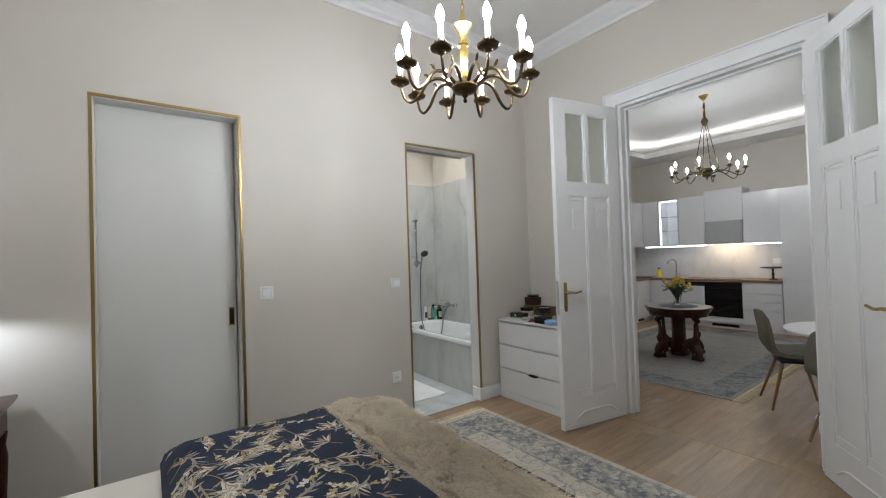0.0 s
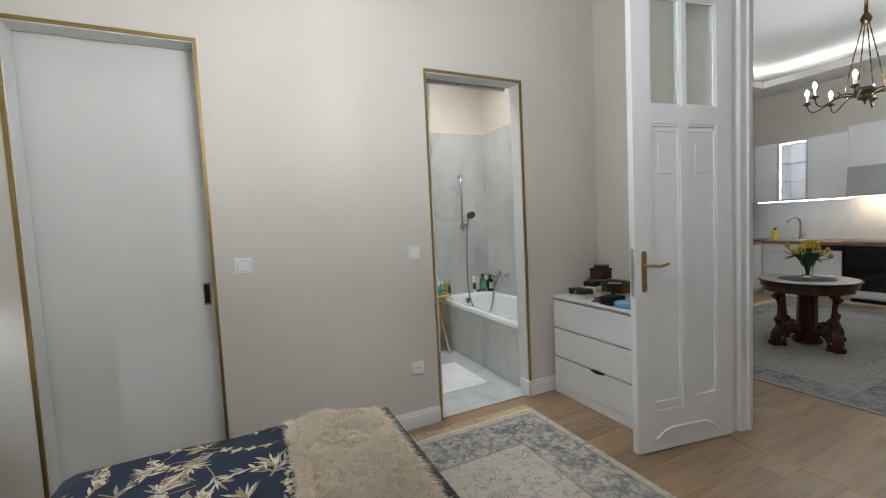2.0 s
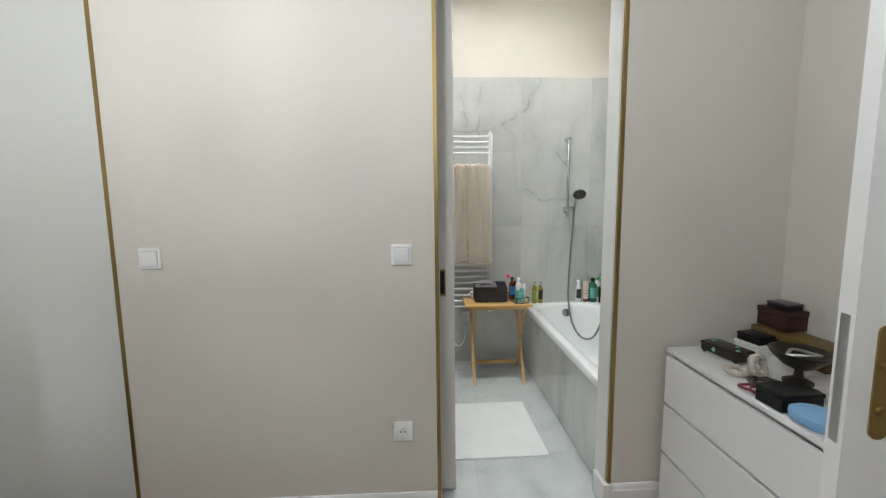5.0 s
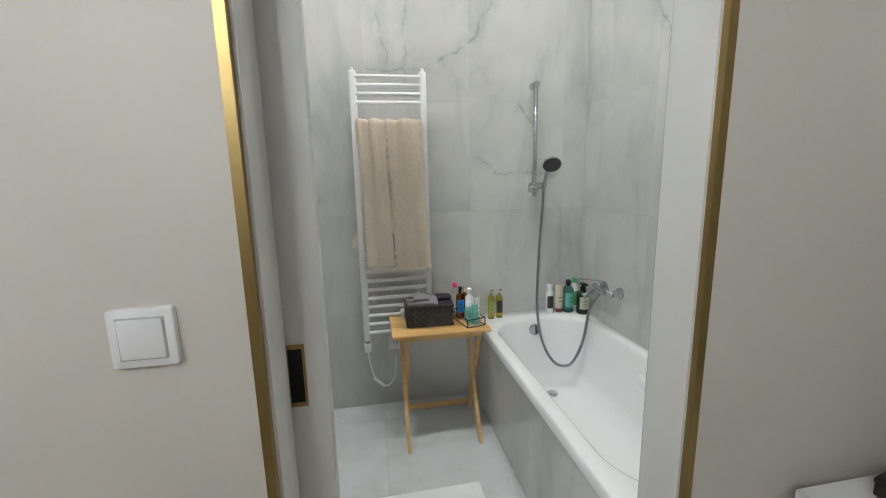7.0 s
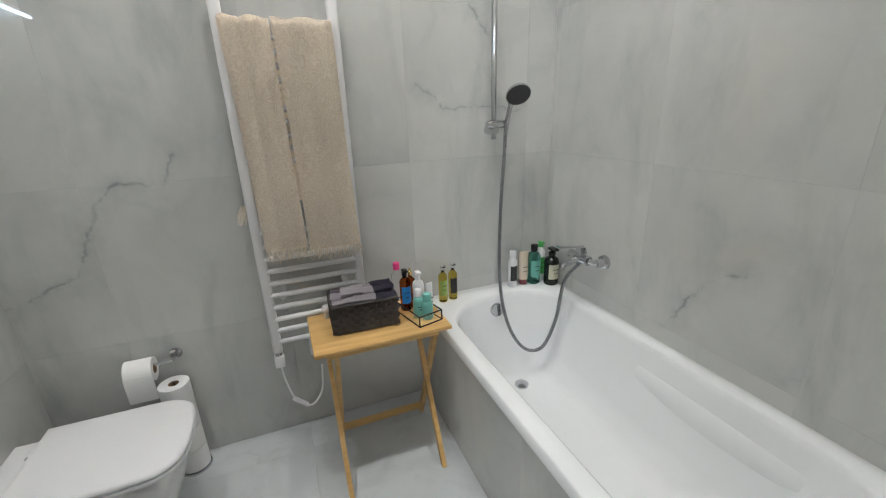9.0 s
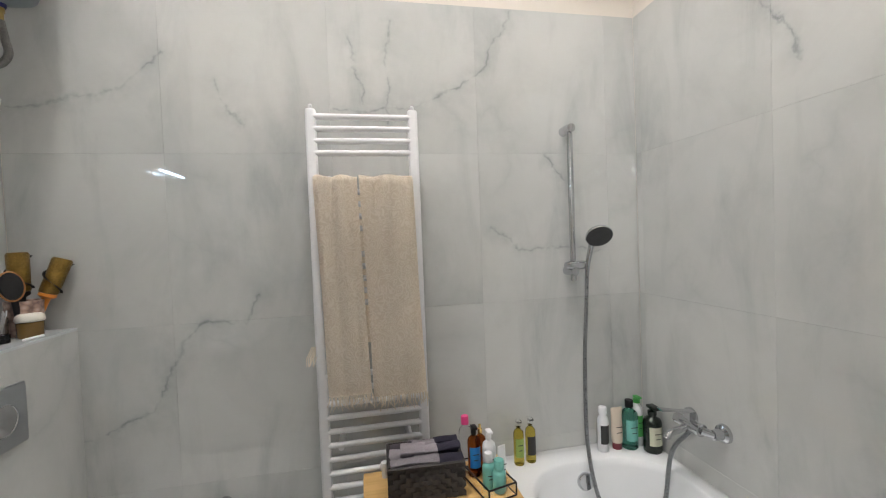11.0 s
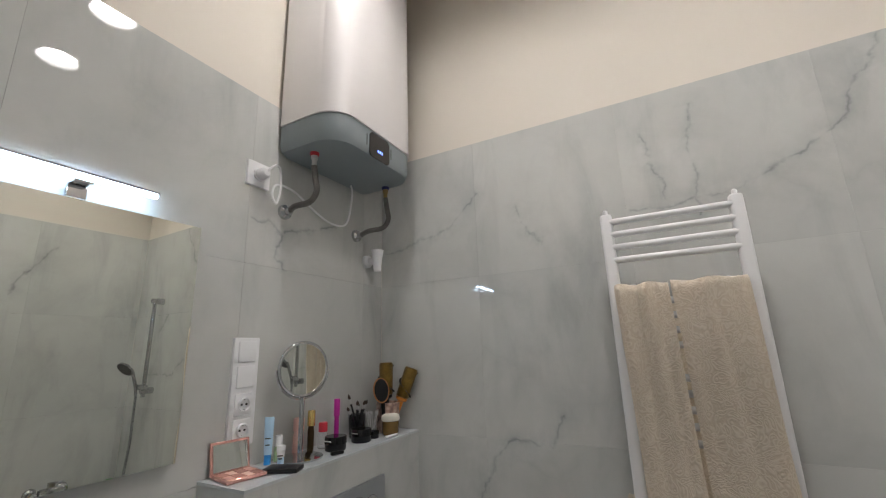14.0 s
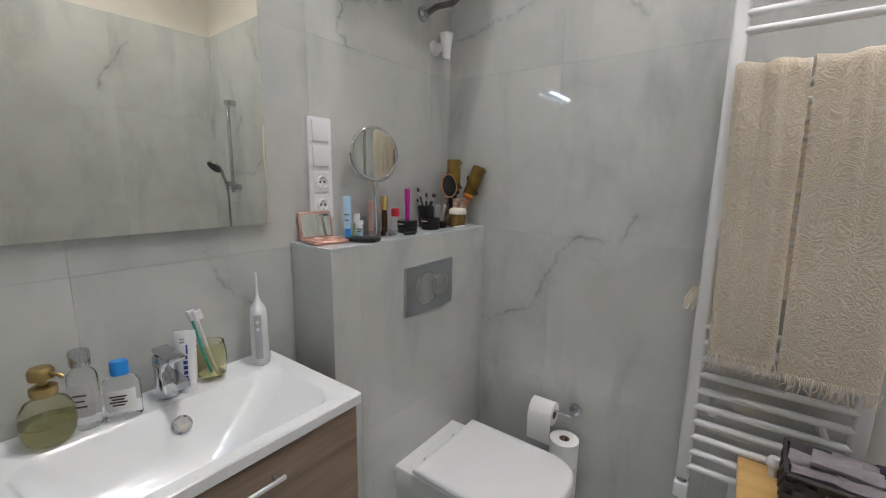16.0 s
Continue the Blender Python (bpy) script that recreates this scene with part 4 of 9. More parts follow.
for k in range(4):
    r2 = thing("toilet_roll", (1.74, 4.75, 0.013 + 0.103 * k), "white spare toilet roll on a floor stand", "toilet roll", "toilet rolls")
    part("paper", lathe([(0.02, 0), (0.055, 0), (0.055, 0.1), (0.02, 0.1), (0.02, 0)], 28), M_PAPER, r2)
    part("core", lathe([(0.0185, 0.001), (0.0198, 0.001), (0.0198, 0.099), (0.0185, 0.099), (0.0185, 0.001)], 18), M_CARD, r2)


# ---- water heater ----
def heater():
    x0, x1, y0, y1, z0, z1, zs = BX0, 1.39, 4.185, 4.702, 2.25, 3.30, 2.365
    t = thing("water_heater", (x0, (y0 + y1) / 2, z0), "tall white water heater with a grey base and black display", "water heater")
    o = Matrix.Translation((-x0, -(y0 + y1) / 2, -z0))
    def ring(e, z, r=0.10):
        n = 8
        pts = [(x0 + 0.012, y0 + e)]
        pts += [(x1 - e - r + r * math.cos(radians(a)), y0 + e + r + r * math.sin(radians(a))) for a in [270 + 90 * k / n for k in range(n + 1)]]
        pts += [(x1 - e - r + r * math.cos(radians(a)), y1 - e - r + r * math.sin(radians(a))) for a in [90 * k / n for k in range(n + 1)]]
        pts.append((x0 + 0.012, y1 - e))
        return [(x, y, z) for x, y in pts]
    part("body", moved(loft([ring(0, zs), ring(0, z1 - 0.02), ring(0.02, z1)]), o), M_HEATWHITE, t, smooth=50)
    part("base", moved(loft([ring(0.045, z0), ring(0.012, z0 + 0.012), ring(0.004, z0 + 0.04), ring(0.004, zs - 0.002), ring(0.012, zs)]), o), M_HEATGREY, t, "blue-grey enamel base", smooth=35)
    dsp = part("display", moved(moved(prism(rounded(-0.062, -0.05, 0.062, 0.05, 0.02, 5), 0, 0.004), pose(x1 - 0.005, 4.43, z0 + 0.056, 90, 0, 90)), o), M_BLACKGLASS, t, "black display with small blue digits")
    m_led = glowing("blue display digits", (0.15, 0.25, 1.0), 2.5)
    for k in range(3):
        part("digit", moved(boxes(((x1 - 0.0005, 4.416 + 0.012 * k, z0 + 0.035), (x1 + 0.0002, 4.422 + 0.012 * k, z0 + 0.046))), o), m_led, dsp)
    for yv in (4.354, 4.506):
        part("vent", moved(boxes(((x1 - 0.0045, yv - 0.002, z0 + 0.042), (x1 - 0.003, yv + 0.002, z0 + 0.088))), o), M_BLACK, t)
    m_red, m_blue = plain("red plastic", (0.45, 0.01, 0.02), 0.4), plain("dark blue plastic", (0.01, 0.015, 0.12), 0.4)
    m_hose = plain("braided steel hose", (0.17, 0.16, 0.15), 0.4, 0.8, 0.4, 300, 0.6, 900)
    for yv, xv, col, ye, name in ((4.245, 1.235, m_red, 4.235, "hot"), (4.648, 1.255, m_blue, 4.63, "cold")):
        v = part("inlet_collar", moved(lathe([(0, 0), (0.014, 0), (0.017, 0.006), (0.017, 0.014), (0.014, 0.018), (0, 0.018)], 14, (xv, yv, z0 - 0.012)), o), col, t, name + " water collar")
        part("nipple", moved(lathe([(0.009, 0), (0.009, 0.03), (0.012, 0.03), (0.012, 0.045)], 12, (xv, yv, z0 - 0.055)), o), M_BRASS if name == "cold" else M_STEEL, v)
        pts = spline([(xv, yv, z0 - 0.05), (xv + 0.005, yv + 0.005, z0 - 0.10), (xv + 0.012, yv + 0.005, z0 - 0.15), (xv - 0.015, yv, z0 - 0.185), (xv - 0.07, ye - 0.005, z0 - 0.195), (x0 + 0.03, ye, 2.045)], 8)
        part("hose", moved(tube(pts, 0.011, 10), o), m_hose, v, "braided steel hose")
        part("rosette", moved(moved(lathe([(0, 0), (0.028, 0), (0.026, 0.012), (0.014, 0.018), (0.012, 0.035), (0, 0.035)], 18), pose(x0, ye, 2.045, 0, 90)), o), M_CHROME, v)
    return t


heater()
cup = thing("drain_funnel", (BX0, 4.708, 1.94), "white plastic drain funnel on the tiled wall", "drain funnel")
part("rosette", moved(lathe([(0, 0), (0.03, 0), (0.028, 0.012), (0.016, 0.02), (0.016, 0.05), (0, 0.05)], 18), pose(0, 0, 0, 0, 90)), M_PLASTIC, cup)
part("funnel", lathe([(0.016, -0.05), (0.018, -0.02), (0.025, 0.03), (0.028, 0.045), (0.025, 0.045), (0.014, -0.02), (0.0, -0.02)], 18, (0.062, 0, 0)), M_PLASTIC, cup)


# ---- switches and sockets ----
def socket_face(parent, m):
    """Round recessed outlet, in a plane facing local +z of m."""
    part("outlet", moved(lathe([(0.0, 0.0012), (0.0185, 0.0012), (0.0195, 0.010), (0.0225, 0.0105), (0.0235, 0.009), (0.0235, 0.0)], 24), m), M_PLASTIC, parent)
    for s in (-1, 1):
        # Black pin contacts, drawn oversized to stand in for shade inside the outlet.
        part("contact", moved(lathe([(0, 0.001), (0.0038, 0.001), (0.0038, 0.004), (0, 0.004)], 8, (s * 0.0095, 0, 0)), m), M_BLACK, parent)
        part("earth_clip", moved(boxes(((-0.003, s * 0.0175 - 0.003, 0.0015), (0.003, s * 0.0175 + 0.003, 0.009))), m), M_STEEL, parent)


def wall_plate(name, m, kind, w=0.088, h=0.088, label="white plastic light switch on the wall", cat="light switch", group=""):
    """A plate facing local +z of m."""
    t = new(name)
    t.matrix_basis = m
    tagged(t, label, cat, group)
    part("frame", prism(rounded(-w / 2, -h / 2, w / 2, h / 2, 0.004, 3), 0, 0.010, 0.003), M_PLASTIC, t)
    if kind == "switch":
        part("rocker", moved(rbox((-0.03, -0.03, 0.008), (0.03, 0.03, 0.0145), 0.0025, 2), pose(0, 0, 0, 1.5)), M_PLASTIC, t)
        # Grey sheet whose colour stands in for the shade round the rocker.
        part("gap", boxes(((-0.032, -0.032, 0.006), (0.032, 0.032, 0.0102))), plain("painted gap shade grey", (0.45, 0.45, 0.46), 0.6), t)
    elif kind == "socket":
        socket_face(t, Matrix.Translation((0, 0, 0.0095)) @ Matrix.Diagonal((1, 1, 0.6, 1)))
    return t


FACE_N = pose(0, 0, 0, 90)                       # plate facing -y
wall_plate("light_switch", Matrix.Translation((0.83, Y_BATH, 1.208)) @ FACE_N, "switch", group="bedroom switches")
wall_plate("light_switch", Matrix.Translation((1.861, Y_BATH, 1.206)) @ FACE_N, "switch", group="bedroom switches")
wall_plate("wall_socket", Matrix.Translation((1.85, Y_BATH, 0.412)) @ FACE_N, "socket", label="white plastic wall socket near the floor", cat="socket")
wall_plate("wall_socket", Matrix.Translation((2.31, BY1, 0.41)) @ FACE_N, "socket", label="white wall socket on tiles behind the table", cat="socket")
FACE_E = pose(0, 0, 0, 90, 0, 90)                # plate facing +x
s3 = wall_plate("wall_socket", Matrix.Translation((BX0, 4.115, 2.145)) @ FACE_E, "socket", label="white wall socket with the heater's plug in it", cat="socket")
plug = part("plug", lathe([(0.0, 0.006), (0.019, 0.006), (0.021, 0.02), (0.019, 0.042), (0.012, 0.05), (0, 0.051)], 18), M_PLASTIC, s3, "round white plug")
cord = spline([(0, 0, 0.045), (0.02, 0.03, 0.06), (0.05, 0.03, 0.05), (0.07, -0.03, 0.035), (0.06, -0.09, 0.03), (0.04, -0.06, 0.03), (0.06, -0.02, 0.03), (0.14, -0.02, 0.025), (0.24, -0.06, 0.02), (0.34, -0.09, 0.02), (0.42, -0.07, 0.03), (0.44, 0.06, 0.04), (0.42, 0.098, 0.05)], 8)
part("cord", tube(cord, 0.004, 6), M_PLASTIC, plug)

blk = wall_plate("switch_block", Matrix.Translation((BX0, 4.122, 1.44)) @ FACE_E, "none", 0.088, 0.315, "white four-gang plate with two switches and two sockets", "switch plate")
for zz in (0.115, 0.04):
    part("rocker", moved(rbox((-0.03, -0.032, 0.008), (0.03, 0.032, 0.0145), 0.0025, 2), Matrix.Translation((0, zz, 0))), M_PLASTIC, blk)
for zz in (-0.04, -0.113):
    part("surround", moved(rbox((-0.03, -0.032, 0.008), (0.03, 0.032, 0.0125), 0.002, 1), Matrix.Translation((0, zz, 0))), M_PLASTIC, blk)
    socket_face(blk, Matrix.Translation((0, zz, 0.0125)) @ Matrix.Scale(0.85, 4))


# ---- shower and bath mixer ----
sx, sy = 3.185, BY1
sh = thing("shower_set", (sx, sy, 1.305), "chrome shower rail with hand shower and hose", "shower")
part("rail", tube([(0, -0.055, 0.0 - 0.02), (0, -0.055, 0.64)], 0.0125, 14), M_CHROME, sh)
for z, name in ((0.625, "upper_bracket"), (0.02, "lower_bracket")):
    br = join(moved(lathe([(0, 0), (0.021, 0), (0.021, 0.045), (0.018, 0.055), (0.018, 0.074), (0, 0.076)], 18), pose(0, 0, z, 90)))
    part(name, br, M_CHROME, sh)
sl = part("slider", moved(lathe([(0, -0.05), (0.015, -0.05), (0.019, -0.03), (0.019, 0.03), (0.015, 0.055), (0, 0.055)], 16), pose(0.012, -0.062, 0.045, 0, 90)), M_CHROME, sh)
head = part("hand_shower", tube(spline([(0.05, -0.075, 0.0), (0.052, -0.085, 0.06), (0.058, -0.105, 0.13), (0.062, -0.12, 0.165)], 6), [0.0095] * 6 + [0.011] * 6 + [0.013] * 6 + [0.016], 12), M_CHROME, sl, "chrome hand shower")
disc = lathe([(0, 0.0), (0.038, 0.0), (0.052, -0.008), (0.055, -0.018), (0.053, -0.022)], 28)
tilt = pose(0.068, -0.14, 0.178, -48, 0, -14)
part("shower_head", moved(disc, tilt), M_CHROME, head)
part("spray_face", moved(lathe([(0, -0.0225), (0.0525, -0.0225), (0.0525, -0.018), (0, -0.018)], 28), tilt), plain("dark grey rubber", (0.03, 0.03, 0.032), 0.5, vary=0.3, scale=250), head, "dark grey spray face")
MX, MY, MZ = BX1, 4.46, 0.785
mx = thing("bath_mixer", (MX, MY, MZ), "chrome wall mixer over the bathtub", "tap")
part("valve", tube([(-0.075, -0.055, -0.02), (-0.075, 0.06, -0.02)], 0.023, 16), M_CHROME, mx)
for yy in (-0.075, 0.075):
    part("union", join(moved(lathe([(0, 0), (0.034, 0), (0.031, 0.012), (0.02, 0.018), (0.018, 0.05), (0, 0.05)], 20), pose(0, yy, -0.03, 0, -90)), tube([(-0.045, yy, -0.03), (-0.075, yy * 0.7, -0.02)], 0.014, 12)), M_CHROME, mx)
part("spout", tube(spline([(-0.075, 0.0, -0.02), (-0.11, 0.0, -0.03), (-0.16, 0.0, -0.045), (-0.175, 0, -0.06)], 5), 0.013, 12), M_CHROME, mx)
part("lever", loft([[(-0.075 + a, 0.03 * 0 + b, c) for a, b, c in ((-0.012, -0.014, 0.0), (0.012, -0.014, 0.0), (0.012, 0.014, 0.0), (-0.012, 0.014, 0.0))], [(-0.075 + a, b, c) for a, b, c in ((-0.014, -0.016, 0.03), (0.014, -0.016, 0.03), (0.014, 0.016, 0.03), (-0.014, 0.016, 0.03))],
                    [(-0.20 + a, b, c) for a, b, c in ((-0.004, -0.012, 0.055), (0.004, -0.012, 0.045), (0.004, 0.012, 0.045), (-0.004, 0.012, 0.055))]]), M_CHROME, mx)
hose = spline([(sx + 0.05, sy - 0.075, 1.32), (sx + 0.045, sy - 0.075, 1.2), (sx + 0.025, sy - 0.085, 0.95), (sx + 0.0, sy - 0.13, 0.62), (sx + 0.005, sy - 0.20, 0.42), (sx + 0.06, sy - 0.26, 0.295), (sx + 0.15, sy - 0.29, 0.285), (sx + 0.225, sy - 0.29, 0.42), (sx + 0.262, sy - 0.29, 0.62), (MX - 0.075, MY, MZ - 0.045)], 10)
m_hose2 = plain("ribbed chrome hose", (0.25, 0.26, 0.27), 0.28, 0.9, 0.25, 200, 0.5, 700)
solo("shower_hose", tube(hose, 0.0085, 8), m_hose2, "flexible chrome hose hanging in a loop into the bath", "shower hose")


# ---- towel on the radiator ----
def towel():
    """Two folded flaps over the top gap, soft vertical folds, hanging fringe."""
    rnd = random.Random(4)
    t = thing("bath_towel", (2.324, 4.69, 1.708), "beige embossed towel with a fringe draped over the radiator", "towel")
    m, tr, b, link = nodes_of("embossed beige towelling")
    co = add(tr, "ShaderNodeTexCoord")
    wn = add(tr, "ShaderNodeTexNoise", Scale=16.0, Detail=1.0)
    link.new(co.outputs["Object"], wn.inputs["Vector"])
    wp = add(tr, "ShaderNodeVectorMath", operation='MULTIPLY_ADD')
    wp.inputs[1].default_value = (0.12, 0.12, 0.12)
    link.new(wn.outputs["Color"], wp.inputs[0])
    link.new(co.outputs["Object"], wp.inputs[2])
    v = add(tr, "ShaderNodeTexVoronoi", Scale=50.0)
    link.new(wp.outputs[0], v.inputs["Vector"])
    sn = add(tr, "ShaderNodeMath", operation='SINE')
    mu = add(tr, "ShaderNodeMath", operation='MULTIPLY')
    mu.inputs[1].default_value = 16.0
    link.new(v.outputs["Distance"], mu.inputs[0])
    link.new(mu.outputs[0], sn.inputs[0])
    r = ramp(tr, (0.0, (0.82, 0.72, 0.59)), (1.0, (0.92, 0.83, 0.71)))
    half = add(tr, "ShaderNodeMath", operation='MULTIPLY_ADD')
    half.inputs[1].default_value, half.inputs[2].default_value = 0.5, 0.5
    link.new(sn.outputs[0], half.inputs[0])
    link.new(half.outputs[0], r.inputs[0])
    link.new(r.outputs[0], b.inputs["Base Color"])
    b.inputs["Roughness"].default_value = 0.95
    b.inputs["Sheen Weight"].default_value = 0.25
    fine = add(tr, "ShaderNodeTexNoise", Scale=260.0, Detail=2.0)
    link.new(co.outputs["Object"], fine.inputs["Vector"])
    ad = add(tr, "ShaderNodeMath", operation='MULTIPLY_ADD')
    ad.inputs[1].default_value = 0.4
    link.new(fine.outputs["Fac"], ad.inputs[0])
    link.new(sn.outputs[0], ad.inputs[2])
    bp = add(tr, "ShaderNodeBump", Strength=0.22, Distance=0.004)
    link.new(ad.outputs[0], bp.inputs["Height"])
    link.new(bp.outputs[0], b.inputs["Normal"])
    def flap(xa, xb, drop, ph):
        """Front sheet, over the rung and a short back sheet."""
        bm = bmesh.new()
        nu, prof = 26, []
        for k in range(30):
            prof.append((-0.034 - 0.004 * math.sin(k * 0.35), -drop + (drop - 0.01) * k / 29))
        prof += [(-0.026, 0.010), (-0.006, 0.018), (0.016, 0.010), (0.026, -0.02)] + [(0.024, -0.05 - 0.05 * k) for k in range(12)]
        rows = []
        for j, (dy, z) in enumerate(prof):
            row = []
            for i in range(nu + 1):
                s = i / nu
                deep = min(1.0, max(0.0, -z / drop))
                fold = 0.013 * math.sin(s * 7.5 + ph) * (1.0 - 0.75 * deep) + 0.006 * math.sin(s * 19 + ph * 2 + z * 3) * max(0.0, 1.0 - 2.2 * deep)
                pinch = 1.0 - 0.03 * math.sin(deep * math.pi)
                x = (xa + xb) / 2 + (s - 0.5) * (xb - xa) * pinch + 0.022 * deep
                edge = 0.014 * (abs(2 * s - 1) ** 6)
                row.append(bm.verts.new((x, dy - abs(fold) * (1 if dy < 0 else -0.3) + edge * (1 if dy < 0 else 0), z + 0.004 * math.sin(s * 11 + ph) * (1 if j > 27 else 0))))
            rows.append(row)
        for a, c in zip(rows, rows[1:]):
            for i in range(nu):
                bm.faces.new((a[i], a[i + 1], c[i + 1], c[i]))
        bmesh.ops.solidify(bm, geom=bm.faces[:], thickness=0.006)
        return bm
    for xa, xb, drop, ph in ((-0.182, -0.0285, 0.775, 0.3), (-0.0225, 0.174, 0.79, 1.7)):
        fp = part("fold", flap(xa, xb, drop, ph), m, t, smooth=70)
        fr = bmesh.new()
        n = 34
        for i in range(n):
            x = xa + 0.026 + (xb - xa) * (i + 0.5) / n + rnd.uniform(-0.002, 0.002)
            l = rnd.uniform(0.03, 0.055)
            y = -0.040 + rnd.uniform(-0.004, 0.004)
            tube([(x, y, -drop + 0.004), (x + rnd.uniform(-0.006, 0.006), y - 0.002, -drop - l * 0.5), (x + rnd.uniform(-0.014, 0.014), y + 0.002, -drop - l)], [0.0022, 0.0018, 0.0008], 5, bm=fr)
        part("fringe", fr, plain("cream fringe cotton", (0.66, 0.58, 0.47), 0.95, vary=0.15, scale=60), fp, "knotted cream fringe")
    part("inner_sheet", loft([[(x, 0.019, z), (x + 0.13, 0.019, z), (x + 0.13, 0.024, z), (x, 0.024, z)] for x, z in ((-0.09, -0.03), (-0.07, -0.60))]), m, t)
    # tassel of the back sheet beside the post
    fr = bmesh.new()
    for i in range(8):
        x = -0.205 - 0.004 * i + rnd.uniform(-0.003, 0.003)
        tube([(x + 0.02, 0.02, -0.60), (x, 0.015, -0.64), (x - rnd.uniform(0, 0.012), 0.01, -0.67)], [0.003, 0.0022, 0.001], 5, bm=fr)
    part("back_fringe", fr, plain("cream fringe cotton", (0.66, 0.58, 0.47), 0.95, vary=0.15, scale=60), t)


towel()


# ---- folding table with basket and tray ----
def folding_table():
    x0, x1, y0, y1, top = 2.272, 2.798, 4.385, 4.62, 0.617
    t = thing("folding_table", ((x0 + x1) / 2, (y0 + y1) / 2, 0), "small honey bamboo folding table with crossed legs", "table")
    o = Matrix.Translation((-(x0 + x1) / 2, -(y0 + y1) / 2, 0))
    part("tabletop", moved(moved(rbox((x0, y0, top - 0.018), (x1, y1 + 0.09, top), 0.006, 2), Matrix()), o), M_BAMBOO, t)
    for xx in (x0 + 0.05, x1 - 0.09):
        a, b = (xx, y0 - 0.07 + 0.01, 0.0), (xx, y1 + 0.02, top - 0.02)
        part("leg", moved(loft([[(xx, p[1] - 0.014, p[2]), (xx + 0.018, p[1] - 0.014, p[2]), (xx + 0.018, p[1] + 0.014, p[2]), (xx, p[1] + 0.014, p[2])] for p in (a, b)]), o), M_BAMBOO, t)
        a, b = (xx + 0.02, y1 + 0.06, 0.0), (xx + 0.02, y0 + 0.03, top - 0.02)
        part("leg", moved(loft([[(xx + 0.02, p[1] - 0.014, p[2]), (xx + 0.038, p[1] - 0.014, p[2]), (xx + 0.038, p[1] + 0.014, p[2]), (xx + 0.02, p[1] + 0.014, p[2])] for p in (a, b)]), o), M_BAMBOO, t)
    yz = y1 + 0.06 - (0.055 / top) * (y1 + 0.03 - y0)
    part("stretcher", moved(rbox((x0 + 0.088, yz - 0.01, 0.04), (x1 - 0.07, yz + 0.01, 0.07), 0.003, 1), o), M_BAMBOO, t)
    part("apron", moved(boxes(((x0 + 0.05, y0 + 0.02, top - 0.04), (x1 - 0.05, y0 + 0.035, top - 0.0185))), o), M_BAMBOO, t)


folding_table()
TT = 0.618


